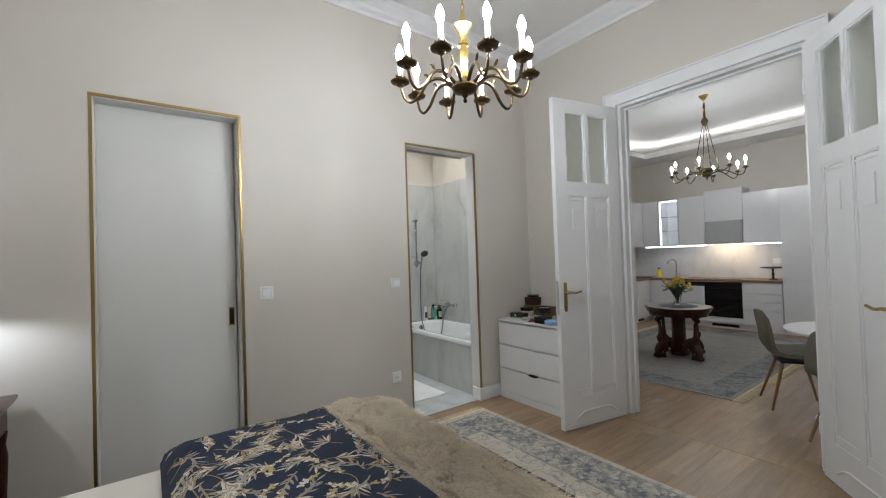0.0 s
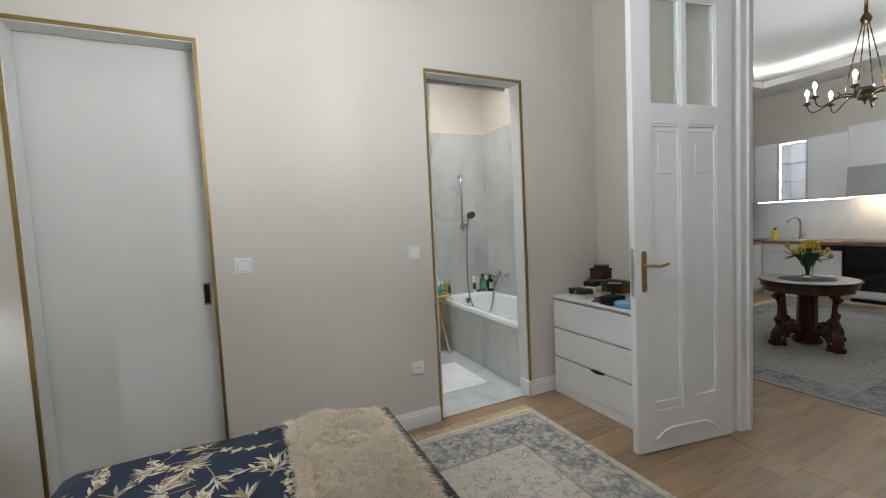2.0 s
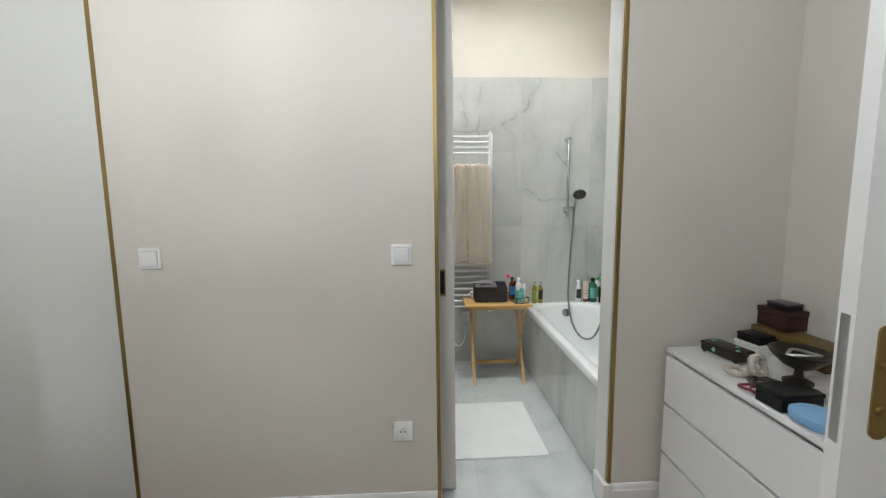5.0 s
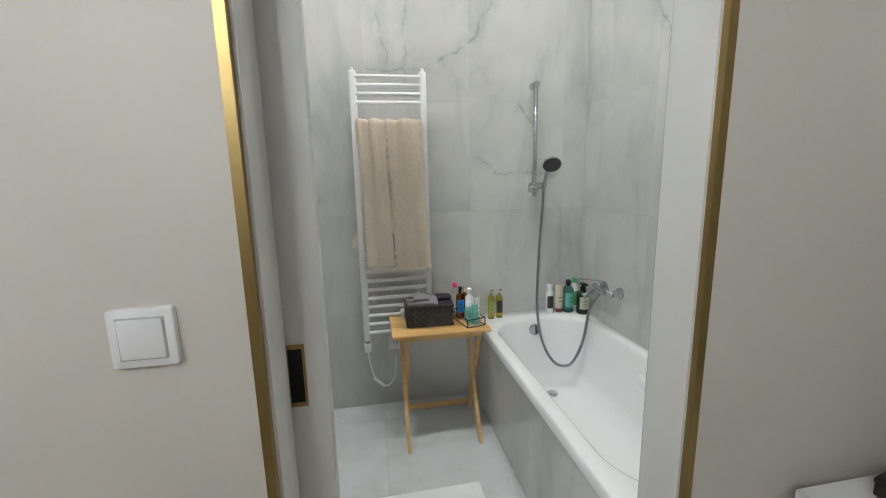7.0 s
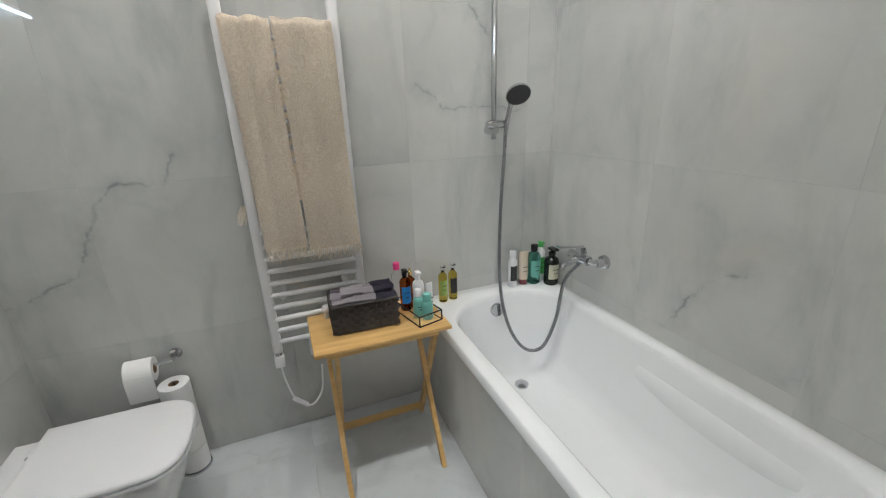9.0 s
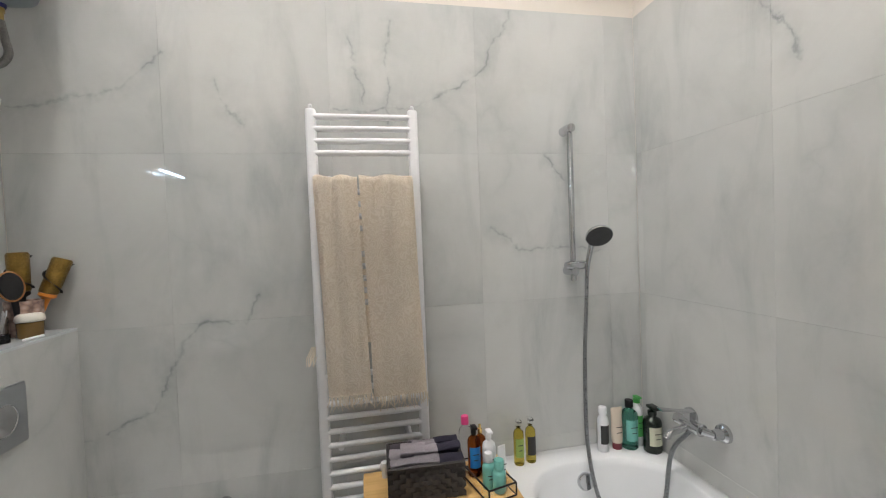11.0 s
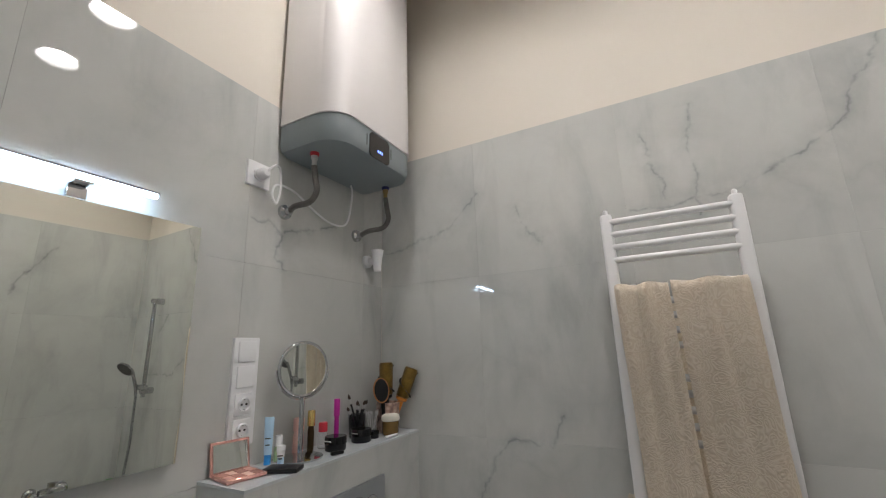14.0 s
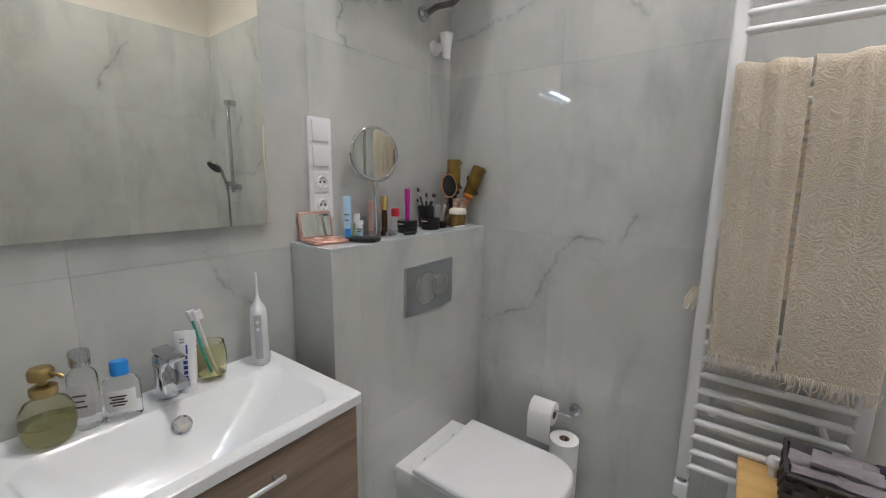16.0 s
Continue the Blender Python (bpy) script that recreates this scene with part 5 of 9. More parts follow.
def basket():
    rnd = random.Random(2)
    W, D, H = 0.25, 0.17, 0.12
    t = thing("woven_basket", (2.486, 4.565, TT), "dark grey woven basket holding rolled face cloths", "basket", rz=-2)
    m_w = plain("dark grey woven fibre", (0.05, 0.045, 0.043), 0.7, vary=0.4, scale=40, bump=0.5, bump_scale=160)
    part("lining", boxes(((-W / 2 + 0.006, -D / 2 + 0.006, 0.002), (W / 2 - 0.006, D / 2 - 0.006, 0.008)), ((-W / 2 + 0.006, -D / 2 + 0.006, 0.008), (-W / 2 + 0.009, D / 2 - 0.006, H - 0.004)),
                         ((W / 2 - 0.009, -D / 2 + 0.006, 0.008), (W / 2 - 0.006, D / 2 - 0.006, H - 0.004)), ((-W / 2 + 0.009, -D / 2 + 0.006, 0.008), (W / 2 - 0.009, -D / 2 + 0.009, H - 0.004)), ((-W / 2 + 0.009, D / 2 - 0.009, 0.008), (W / 2 - 0.009, D / 2 - 0.006, H - 0.004))), m_w, t)
    per = [(-W / 2, -D / 2), (W / 2, -D / 2), (W / 2, D / 2), (-W / 2, D / 2), (-W / 2, -D / 2)]
    ring = []
    for a, b in zip(per, per[1:]):
        n = 26 if abs(b[0] - a[0]) > 0.1 else 18
        ring += [(a[0] + (b[0] - a[0]) * k / n, a[1] + (b[1] - a[1]) * k / n) for k in range(n)]
    for lev in range(7):
        bm = bmesh.new()
        z = 0.006 + lev * 0.0165
        lo = []
        for k, (x, y) in enumerate(ring):
            s = 0.0035 * (1 if ((k // 2 + lev) % 2) else -1)
            q = 1 + s / 0.1
            lo.append(((x * q, y * q, z), (x * q, y * q, z + 0.0155), (x * q * 0.97, y * q * 0.97, z + 0.0155), (x * q * 0.97, y * q * 0.97, z)))
        vs = [[bm.verts.new(p) for p in c] for c in lo]
        for a, b in zip(vs, vs[1:] + vs[:1]):
            for j in range(4):
                bm.faces.new((a[j], a[(j + 1) % 4], b[(j + 1) % 4], b[j]))
        part("weave", bm, m_w, t)
    part("rim", tube([(x * 1.0, y * 1.0, H) for x, y in ring] + [(ring[0][0], ring[0][1], H)], 0.006, 6), m_w, t)
    cols = [(0.44, 0.40, 0.43), (0.50, 0.46, 0.49), (0.12, 0.10, 0.12), (0.06, 0.055, 0.085)]
    mats = [plain("face cloth", c, 0.95, vary=0.12, scale=90, bump=0.6, bump_scale=350) for c in cols]
    spots = [(-0.078, -0.052, 0.112, 0), (-0.078, 0.006, 0.114, 1), (-0.076, 0.055, 0.112, 2), (0.004, -0.052, 0.118, 0), (0.004, 0.006, 0.122, 1), (0.004, 0.056, 0.116, 0), (0.085, -0.050, 0.112, 3), (0.085, 0.006, 0.124, 3), (0.084, 0.055, 0.122, 3), (-0.04, -0.024, 0.148, 1)]
    c0 = Matrix.Translation((2.486, 4.565, TT)) @ pose(0, 0, 0, 0, 0, -2)
    for x, y, z, k in spots:
        r0 = 0.030
        prof = []
        for a in range(40):
            ang = 0.9 + a / 39 * 4.6 * math.pi
            rr = 0.006 + (r0 - 0.006) * a / 39
            prof.append((rr * math.cos(ang), rr * math.sin(ang)))
        bm = bmesh.new()
        rows = []
        for s in range(5):
            yy = -0.042 + 0.084 * s / 4
            wob = 1 + 0.05 * math.sin(s * 2 + k)
            rows.append([bm.verts.new((px * wob, yy, pz * 0.85 * wob)) for px, pz in prof])
        for a, b in zip(rows, rows[1:]):
            for i in range(39):
                bm.faces.new((a[i], a[i + 1], b[i + 1], b[i]))
        bmesh.ops.solidify(bm, geom=bm.faces[:], thickness=0.003)
        ob = new("rolled_cloth", finish(bm, "rolled_cloth", mats[k], 60))
        ob.matrix_basis = c0 @ pose(x, y, z - 0.002, 0, rnd.uniform(-25, 25), 90 + rnd.uniform(-9, 9))
        tagged(ob, ("pale lilac grey" if k < 2 else "dark plum grey") + " face cloth rolled up in the basket", "face cloth", "rolled face cloths")


basket()
M_AMBER = glass("amber glass", (0.42, 0.12, 0.03), 0.05, 1.2)
M_OLIVE = glass("olive glass", (0.93, 0.90, 0.70), 0.06, 1.2)
M_MINT = plain("mint plastic", (0.16, 0.46, 0.40), 0.35)
M_CLEARP = glass("clear plastic", (0.97, 0.975, 0.98), 0.05, 1.14)
M_LABEL = plain("white paper label", (0.75, 0.74, 0.72), 0.7)
M_INK = plain("dark print", (0.03, 0.03, 0.03), 0.6)
M_GREEN = plain("bright green plastic", (0.08, 0.42, 0.10), 0.35)
M_DARKG = plain("very dark green plastic", (0.01, 0.016, 0.011), 0.25)
M_OIL = glass("golden oil", (0.82, 0.66, 0.14), 0.03, 1.18)
M_PINK = plain("rose plastic", (0.72, 0.42, 0.36), 0.4)
M_BLUEP = plain("bright blue plastic", (0.02, 0.26, 0.70), 0.3)


def bars(parent, x0, x1, y, z0, z1, n, material=None, name="print"):
    """Lines of small print as plain bars on a label facing -y."""
    for k in range(n):
        z = z1 - (z1 - z0) * (k + 0.5) / n
        w = (x1 - x0) * (0.7 if k % 2 else 1.0)
        part(name, boxes((((x0 + x1) / 2 - w / 2, y - 0.0006, z - 0.0016), ((x0 + x1) / 2 + w / 2, y, z + 0.0016))), material or M_INK, parent)


def bottle(at, r, h, body, cap, label, cap_kind="screw", neck=0.35, flat=1.0, sticker=None, rz=0.0, group="toiletries", prints=2, cap_h=0.03):
    t = thing("bottle", at, label, "bottle", group, rz)
    sh = h - cap_h
    part("body", lathe([(r * 0.9, 0), (r, 0.004), (r, sh * 0.80), (r * 0.9, sh * 0.88), (r * neck, sh * 0.96), (r * neck, sh)], 20, sx=1.0, sy=flat), body, t)
    if cap_kind == "pump":
        c = part("pump", join(lathe([(r * neck * 1.25, 0), (r * neck * 1.25, 0.016), (r * 0.2, 0.018), (r * 0.2, cap_h * 0.7)], 14, (0, 0, sh)),
                              rbox((-r * 0.45, -r * 0.95, sh + cap_h * 0.68), (r * 0.45, r * 0.5, sh + cap_h), 0.003, 2)), cap, t)
    elif cap_kind == "dropper":
        part("cap", lathe([(r * neck * 1.2, 0), (r * neck * 1.2, 0.015), (r * neck * 0.7, 0.018), (r * neck * 0.7, cap_h)], 14, (0, 0, sh)), cap, t)
    else:
        part("cap", lathe([(r * neck * 1.3, 0), (r * neck * 1.3, cap_h - 0.003), (r * neck * 1.15, cap_h)], 16, (0, 0, sh), sy=flat), cap, t)
    if sticker:
        pts = [(r * 1.004 * math.cos(radians(a)), r * flat * 1.004 * math.sin(radians(a))) for a in range(215, 326, 10)]
        bm = bmesh.new()
        a = [bm.verts.new((x, y, sh * 0.22)) for x, y in pts]
        b = [bm.verts.new((x, y, sh * 0.72)) for x, y in pts]
        for k in range(len(pts) - 1):
            bm.faces.new((a[k], a[k + 1], b[k + 1], b[k]))
        st = part("sticker", bm, sticker, t)
        bars(st, -r * 0.45, r * 0.45, -r * flat * 1.01, sh * 0.35, sh * 0.62, prints)
    return t


def tube_pack(at, w, h, body, cap, label, rz=0.0, cat="tube", lean=0.0, prints=2, upright_cap=True):
    """Squeeze tube standing on its cap."""
    t = thing("cream_tube", at, label, cat, "toiletries", rz)
    ch = 0.028
    n = 16
    def oval(a, b, z):
        return [(a * math.cos(2 * math.pi * k / n), b * math.sin(2 * math.pi * k / n), z) for k in range(n)]
    part("cap", loft([oval(w * 0.36, w * 0.33, 0), oval(w * 0.36, w * 0.33, ch)]), cap, t)
    bd = part("body", loft([oval(w * 0.40, w * 0.36, ch), oval(w * 0.44, w * 0.36, ch + 0.02), oval(w * 0.48, w * 0.2, h * 0.7), oval(w * 0.5, 0.0025, h * 0.96), oval(w * 0.5, 0.002, h)]), body, t, smooth=60)
    bars(bd, -w * 0.3, w * 0.3, -w * 0.36, h * 0.35, h * 0.62, prints)
    return t


tray = thing("glass_tray", (2.70, 4.53, TT), "black-edged glass tray full of small bottles", "tray", rz=14)
tw, td, thh = 0.105, 0.21, 0.045
for lo, hi in (((-tw / 2, -td / 2, 0.003), (tw / 2, td / 2, 0.005)), ((-tw / 2, -td / 2, 0.005), (-tw / 2 + 0.002, td / 2, thh)), ((tw / 2 - 0.002, -td / 2, 0.005), (tw / 2, td / 2, thh)),
               ((-tw / 2, -td / 2, 0.005), (tw / 2, -td / 2 + 0.002, thh)), ((-tw / 2, td / 2 - 0.002, 0.005), (tw / 2, td / 2, thh))):
    pn = part("pane", boxes((lo, hi)), M_GLASS, tray)
    pn.visible_shadow = False
co = [(-tw / 2, -td / 2), (tw / 2, -td / 2), (tw / 2, td / 2), (-tw / 2, td / 2)]
for z in (0.003, thh):
    for a, b in zip(co, co[1:] + co[:1]):
        part("edge", tube([(*a, z), (*b, z)], 0.003, 6), M_BLACK, tray)
for a in co:
    part("edge", tube([(*a, 0.003), (*a, thh)], 0.003, 6), M_BLACK, tray)
TZ = TT + 0.006
bottle((2.672, 4.585, TZ), 0.0235, 0.180, M_AMBER, M_BLACK, "amber bottle with a black pump in a tray", "pump", sticker=M_BLUEP)
bottle((2.70, 4.600, TZ), 0.0202, 0.174, M_AMBER, M_GILT, "amber bottle with a gold cap in a tray", "dropper")
bottle((2.715, 4.540, TZ), 0.0235, 0.180, M_PLASTIC, M_PLASTIC, "white pump bottle with a label in a tray", "pump", sticker=M_LABEL)
bottle((2.70, 4.500, TZ), 0.0224, 0.120, M_MINT, M_PLASTIC, "mint green bottle with a white cap", neck=0.5, sticker=M_MINT)
bottle((2.727, 4.470, TZ), 0.0224, 0.108, M_MINT, M_MINT, "mint green bottle with a letter print", neck=0.6)
tube_pack((2.748, 4.500, TZ), 0.0336, 0.138, M_PLASTIC, M_BLACK, "white tube with a black stripe in a tray", 20)
bottle((2.655, 4.645, TT), 0.0246, 0.198, M_CLEARP, plain("hot pink plastic", (0.80, 0.06, 0.25), 0.4), "clear bottle with a pink cap", neck=0.45)
solo("round_stopper", lathe([(0, 0), (0.010, 0), (0.011, 0.025), (0.016, 0.03), (0.018, 0.042), (0.012, 0.056), (0, 0.058)], 16), M_PLASTIC, "small white plastic knob on the bamboo table", "knob", (2.35, 4.66, TT))

# ---- bottles along the bath rim ----
RIM = 0.539
bottle((2.905, 4.750, RIM), 0.0213, 0.186, M_OIL, M_CLEARP, "golden oil bottle with a clear pump", "pump", sticker=plain("green print label", (0.30, 0.42, 0.10), 0.6))
bottle((2.960, 4.757, RIM), 0.0213, 0.186, M_OIL, M_CLEARP, "golden oil bottle with a clear pump and dark label", "pump", sticker=M_INK, prints=1)
bottle((3.295, 4.757, RIM), 0.0235, 0.192, M_PLASTIC, M_PLASTIC, "slim white bottle with a black label", neck=0.55, sticker=M_INK, prints=1)
tube_pack((3.363, 4.760, RIM), 0.0560, 0.180, plain("cream tube", (0.66, 0.56, 0.45), 0.4), plain("maroon plastic", (0.18, 0.03, 0.04), 0.4), "cream coloured tube with a rose print")
bottle((3.420, 4.753, RIM), 0.0347, 0.210, glass("green gel", (0.22, 0.75, 0.58), 0.1, 1.35), M_BLACK, "translucent green bottle with a black cap", neck=0.38, sticker=M_MINT)
bottle((3.470, 4.770, RIM), 0.0246, 0.216, M_PLASTIC, M_GREEN, "white bottle with a bright green cap", "pump", neck=0.5, sticker=M_GREEN)
bottle((3.493, 4.700, RIM), 0.0370, 0.198, M_DARKG, M_DARKG, "dark green pump bottle with a pale label", "pump", neck=0.4, sticker=plain("pale label", (0.50, 0.50, 0.38), 0.6), cap_h=0.04)

# ---- things on the basin ----
BZ = 0.906
sd = thing("soap_dispenser", (1.178, 3.425, BZ), "round olive glass soap dispenser with a brass pump", "soap dispenser")
sd.scale = (0.88, 0.88, 0.92)
part("body", lathe([(0.03, 0), (0.041, 0.008), (0.047, 0.03), (0.0485, 0.05), (0.046, 0.072), (0.036, 0.09), (0.02, 0.099), (0.019, 0.105)], 24), M_OLIVE, sd)
part("soap", lathe([(0.029, 0.003), (0.039, 0.010), (0.045, 0.032), (0.0455, 0.045), (0, 0.045)], 24), glass("pale soap", (0.75, 0.75, 0.50), 0.25, 1.36), sd)
pm = part("collar", lathe([(0.021, 0.103), (0.024, 0.107), (0.024, 0.122), (0.016, 0.126), (0.009, 0.128), (0.009, 0.142)], 18), M_BRASS, sd, "brass collar")
part("pump", join(lathe([(0.022, 0.140), (0.0225, 0.144), (0.0225, 0.158), (0.018, 0.164), (0, 0.165)], 18), tube(spline([(0, 0, 0.152), (0.03, 0.02, 0.152), (0.042, 0.028, 0.146)], 4), 0.0045, 8)), M_BRASS, pm)
bottle((1.173, 3.482, BZ), 0.025, 0.165, M_CLEARP, M_CHROME, "tall clear bottle with a silver cap", neck=0.55, sticker=glass("faint pink label", (0.92, 0.86, 0.88), 0.3), flat=0.85, prints=3, rz=58, cap_h=0.032)
bottle((1.186, 3.540, BZ), 0.034, 0.125, M_CLEARP, M_BLUEP, "clear bottle with a bright blue cap and white label", neck=0.38, sticker=M_LABEL, flat=0.7, prints=4, rz=58, cap_h=0.03)
tp = tube_pack((1.181, 3.670, BZ), 0.046, 0.15, M_PLASTIC, M_PLASTIC, "white toothpaste tube with a blue stripe standing on its cap", 55, prints=0)
def tube_print(xa, xb, za, zb, material):
    """Thin print that follows the tube's front."""
    bm = bmesh.new()
    def depth(z):
        for (z0, d0), (z1, d1) in (((0.028, 0.0168), (0.048, 0.0168)), ((0.048, 0.0168), (0.105, 0.0094)), ((0.105, 0.0094), (0.144, 0.0027)), ((0.144, 0.0027), (0.16, 0.0022))):
            if z <= z1:
                return -(d0 + (d1 - d0) * (z - z0) / (z1 - z0)) - 0.0008
        return -0.003
    zs = [za + (zb - za) * k / 6 for k in range(7)]
    rows = [(bm.verts.new((xa, depth(z), z)), bm.verts.new((xb, depth(z), z))) for z in zs]
    for u, v in zip(rows, rows[1:]):
        bm.faces.new((u[0], u[1], v[1], v[0]))
    part("print", bm, material, tp)


m_navy = plain("navy print", (0.02, 0.04, 0.25), 0.5)
for za, zb in ((0.036, 0.045), (0.048, 0.057), (0.060, 0.069), (0.072, 0.081), (0.084, 0.093)):
    tube_print(-0.004, 0.005, za, zb, m_navy)
tube_print(0.002, 0.006, 0.096, 0.118, m_navy)
tube_print(-0.010, 0.0, 0.122, 0.126, plain("grey print", (0.25, 0.25, 0.28), 0.5))
tube_print(-0.010, 0.0, 0.129, 0.133, plain("grey print", (0.25, 0.25, 0.28), 0.5))
gl = thing("tumbler", (1.155, 3.733, BZ), "olive glass tumbler holding toothbrushes", "tumbler")
part("glass", lathe([(0.024, 0), (0.034, 0.012), (0.038, 0.04), (0.037, 0.07), (0.033, 0.095), (0.030, 0.095), (0.034, 0.07), (0.035, 0.04), (0.030, 0.014), (0, 0.012)], 24), M_OLIVE, gl)
for dx, dy, col, nm in ((0.0, -0.012, plain("teal plastic", (0.05, 0.45, 0.42), 0.35), "white and teal toothbrush leaning in a tumbler"), (0.012, -0.004, M_PLASTIC, "white toothbrush leaning in a tumbler")):
    tb = thing("toothbrush", (1.155 + dx, 3.733 + dy, BZ + 0.016), nm, "toothbrush", "toothbrushes")
    p = spline([(0, 0.012, 0), (0.006, -0.006, 0.06), (0.012, -0.018, 0.11), (0.016, -0.028, 0.15)], 5)
    part("handle", tube(p, [0.004] * 10 + [0.003] * 6, 8), col, tb)
    part("head", moved(rbox((-0.006, -0.005, -0.012), (0.006, 0.003, 0.014), 0.002, 1), pose(0.017, -0.032, 0.163, 14)), M_PLASTIC, tb)
    part("bristles", moved(boxes(((-0.005, 0.003, -0.010), (0.005, 0.013, 0.012))), pose(0.017, -0.032, 0.163, 14)), M_PLASTIC, tb)
fs = thing("water_flosser", (1.173, 3.856, BZ), "white cordless water flosser with a silver front", "water flosser", rz=55)
part("body", lathe([(0.021, 0), (0.023, 0.004), (0.022, 0.11), (0.021, 0.15), (0.017, 0.163), (0.010, 0.172), (0.009, 0.178)], 20, sx=1.0, sy=1.1), M_PLASTIC, fs)
part("front", rbox((-0.0095, -0.0285, 0.02), (0.0095, -0.018, 0.145), 0.004, 2), plain("satin silver", (0.5, 0.51, 0.53), 0.3, 0.8), fs, "satin silver front strip")
for z in (0.105, 0.125):
    part("button", moved(lathe([(0, 0), (0.005, 0), (0.004, 0.002), (0, 0.002)], 12), pose(0, -0.0285, z, 90)), M_PLASTIC, fs)
part("nozzle", tube(spline([(0, 0, 0.176), (0, 0, 0.20), (0.0, -0.003, 0.235), (0, -0.006, 0.258)], 5), [0.009, 0.007, 0.006, 0.0045, 0.004] + [0.0032] * 10 + [0.0018], 10), M_PLASTIC, fs)

# ---- things on the cistern shelf ----
SZ = SHZ + 0.001
mm = thing("makeup_mirror", (1.190, 4.284, SZ), "round chrome standing make-up mirror", "mirror", rz=76)
part("foot", lathe([(0, 0), (0.072, 0), (0.072, 0.005), (0.03, 0.012), (0.008, 0.014), (0.008, 0.02)], 28), M_CHROME, mm)
part("stem", tube([(0, 0, 0.014), (0, 0, 0.182)], 0.008, 12), M_CHROME, mm)
rim = [(0.085 * math.cos(a), 0.0, 0.274 + 0.085 * math.sin(a)) for a in [2 * math.pi * k / 40 for k in range(41)]]
part("yoke", tube([(0.094 * math.cos(radians(a)), 0.0, 0.274 + 0.094 * math.sin(radians(a))) for a in range(180, 361, 10)], 0.004, 8), M_CHROME, mm)
fr = part("rim", tube(rim, 0.006, 10, caps=False), M_CHROME, mm)
for sgn in (-1, 1):
    part("mirror_glass", moved(lathe([(0, 0.0035), (0.0835, 0.0035), (0.0835, 0.001), (0, 0.001)], 40), pose(0, 0.0, 0.274, 90 * sgn)), M_MIRROR, fr, "round magnifying mirror glass")

pal = thing("makeup_palette", (1.185, 4.075, SZ), "open rose gold make-up palette on the shelf", "make-up palette", rz=80)
M_ROSE = plain("rose gold foil", (0.75, 0.40, 0.34), 0.25, 0.7, 0.15, 60)
part("lid", moved(rbox((-0.055, -0.003, 0), (0.055, 0.003, 0.085), 0.0015, 1), pose(0, 0.05, 0.004, -12)), M_ROSE, pal)
part("lid_mirror", moved(boxes(((-0.048, -0.0045, 0.008), (0.048, -0.003, 0.078))), pose(0, 0.05, 0.004, -12)), M_MIRROR, pal)
part("tray", rbox((-0.055, -0.05, 0), (0.055, 0.045, 0.010), 0.002, 1), M_ROSE, pal)
for i in range(4):
    for j in range(2):
        part("pan", boxes(((-0.048 + 0.025 * i, -0.042 + 0.042 * j, 0.010), (-0.027 + 0.025 * i, -0.006 + 0.042 * j, 0.0108))), plain("pressed powder", ((0.55, 0.30, 0.24), (0.42, 0.20, 0.16), (0.66, 0.45, 0.36), (0.30, 0.15, 0.12))[(i + j) % 4], 0.8), pal)
blk2 = solo("black_compact", rbox((-0.05, -0.028, 0), (0.05, 0.028, 0.012), 0.003, 2), M_BLACK, "flat black make-up compact on the shelf", "compact", (1.255, 4.165, SZ), rz=25)
tube_pack((1.150, 4.194, SZ), 0.028, 0.135, plain("pale blue tube", (0.45, 0.66, 0.84), 0.35), M_BLUEP, "white and blue toothpaste tube on the shelf", 40)
tube_pack((1.215, 4.188, SZ), 0.026, 0.06, M_PLASTIC, plain("pale blue tube", (0.45, 0.66, 0.84), 0.35), "small white and blue tube on the shelf", 40)
bottle((1.150, 4.233, SZ), 0.013, 0.075, plain("green lotion", (0.35, 0.48, 0.28), 0.4), M_PLASTIC, "tiny green bottle with a white cap", neck=0.7)
bottle((1.150, 4.312, SZ), 0.017, 0.115, M_PINK, M_PINK, "pale pink foundation bottle", neck=0.8, cap_h=0.04)
bottle((1.145, 4.372, SZ), 0.011, 0.13, M_BRASS_DARK, M_GILT, "slim bronze mascara with a gold cap", neck=0.9, cap_h=0.05)
bottle((1.160, 4.414, SZ), 0.017, 0.085, M_CLEARP, plain("red plastic cap", (0.50, 0.02, 0.04), 0.35), "small bottle with a red cap", neck=0.7)
bottle((1.155, 4.487, SZ), 0.009, 0.155, plain("magenta foil", (0.50, 0.02, 0.30), 0.3, 0.4), plain("magenta foil cap", (0.55, 0.03, 0.34), 0.3, 0.4), "slim magenta tube standing upright", neck=0.95, cap_h=0.06)
for (x, y), nm in (((1.220, 4.414), "low round black cosmetic jar"), ((1.220, 4.550), "low round black cosmetic jar with print")):
    j = thing("cosmetic_jar", (x, y, SZ), nm, "jar", "cosmetic jars")
    part("base", lathe([(0.034, 0), (0.036, 0.003), (0.036, 0.022), (0, 0.022)], 22), M_BLACK, j)
    lid = part("lid", lathe([(0.037, 0.022), (0.037, 0.042), (0.035, 0.045), (0, 0.045)], 22), M_BLACKGLASS, j)
    bars(lid, -0.014, 0.014, -0.0372, 0.026, 0.040, 1, M_LABEL)
j = thing("cosmetic_jar", (1.225, 4.617, SZ), "very small black cosmetic jar", "jar", "cosmetic jars")
part("base", lathe([(0.02, 0), (0.02, 0.014), (0, 0.014)], 18), M_BLACK, j)
part("lid", lathe([(0.021, 0.014), (0.021, 0.026), (0, 0.027)], 18), M_BLACKGLASS, j)
br = thing("brush_glass", (1.160, 4.595, SZ), "dark glass holding make-up brushes", "brush holder")
part("glass", lathe([(0.026, 0), (0.03, 0.006), (0.033, 0.085), (0.031, 0.085), (0.027, 0.008), (0, 0.008)], 20), glass("smoked glass", (0.35, 0.34, 0.36), 0.03), br)
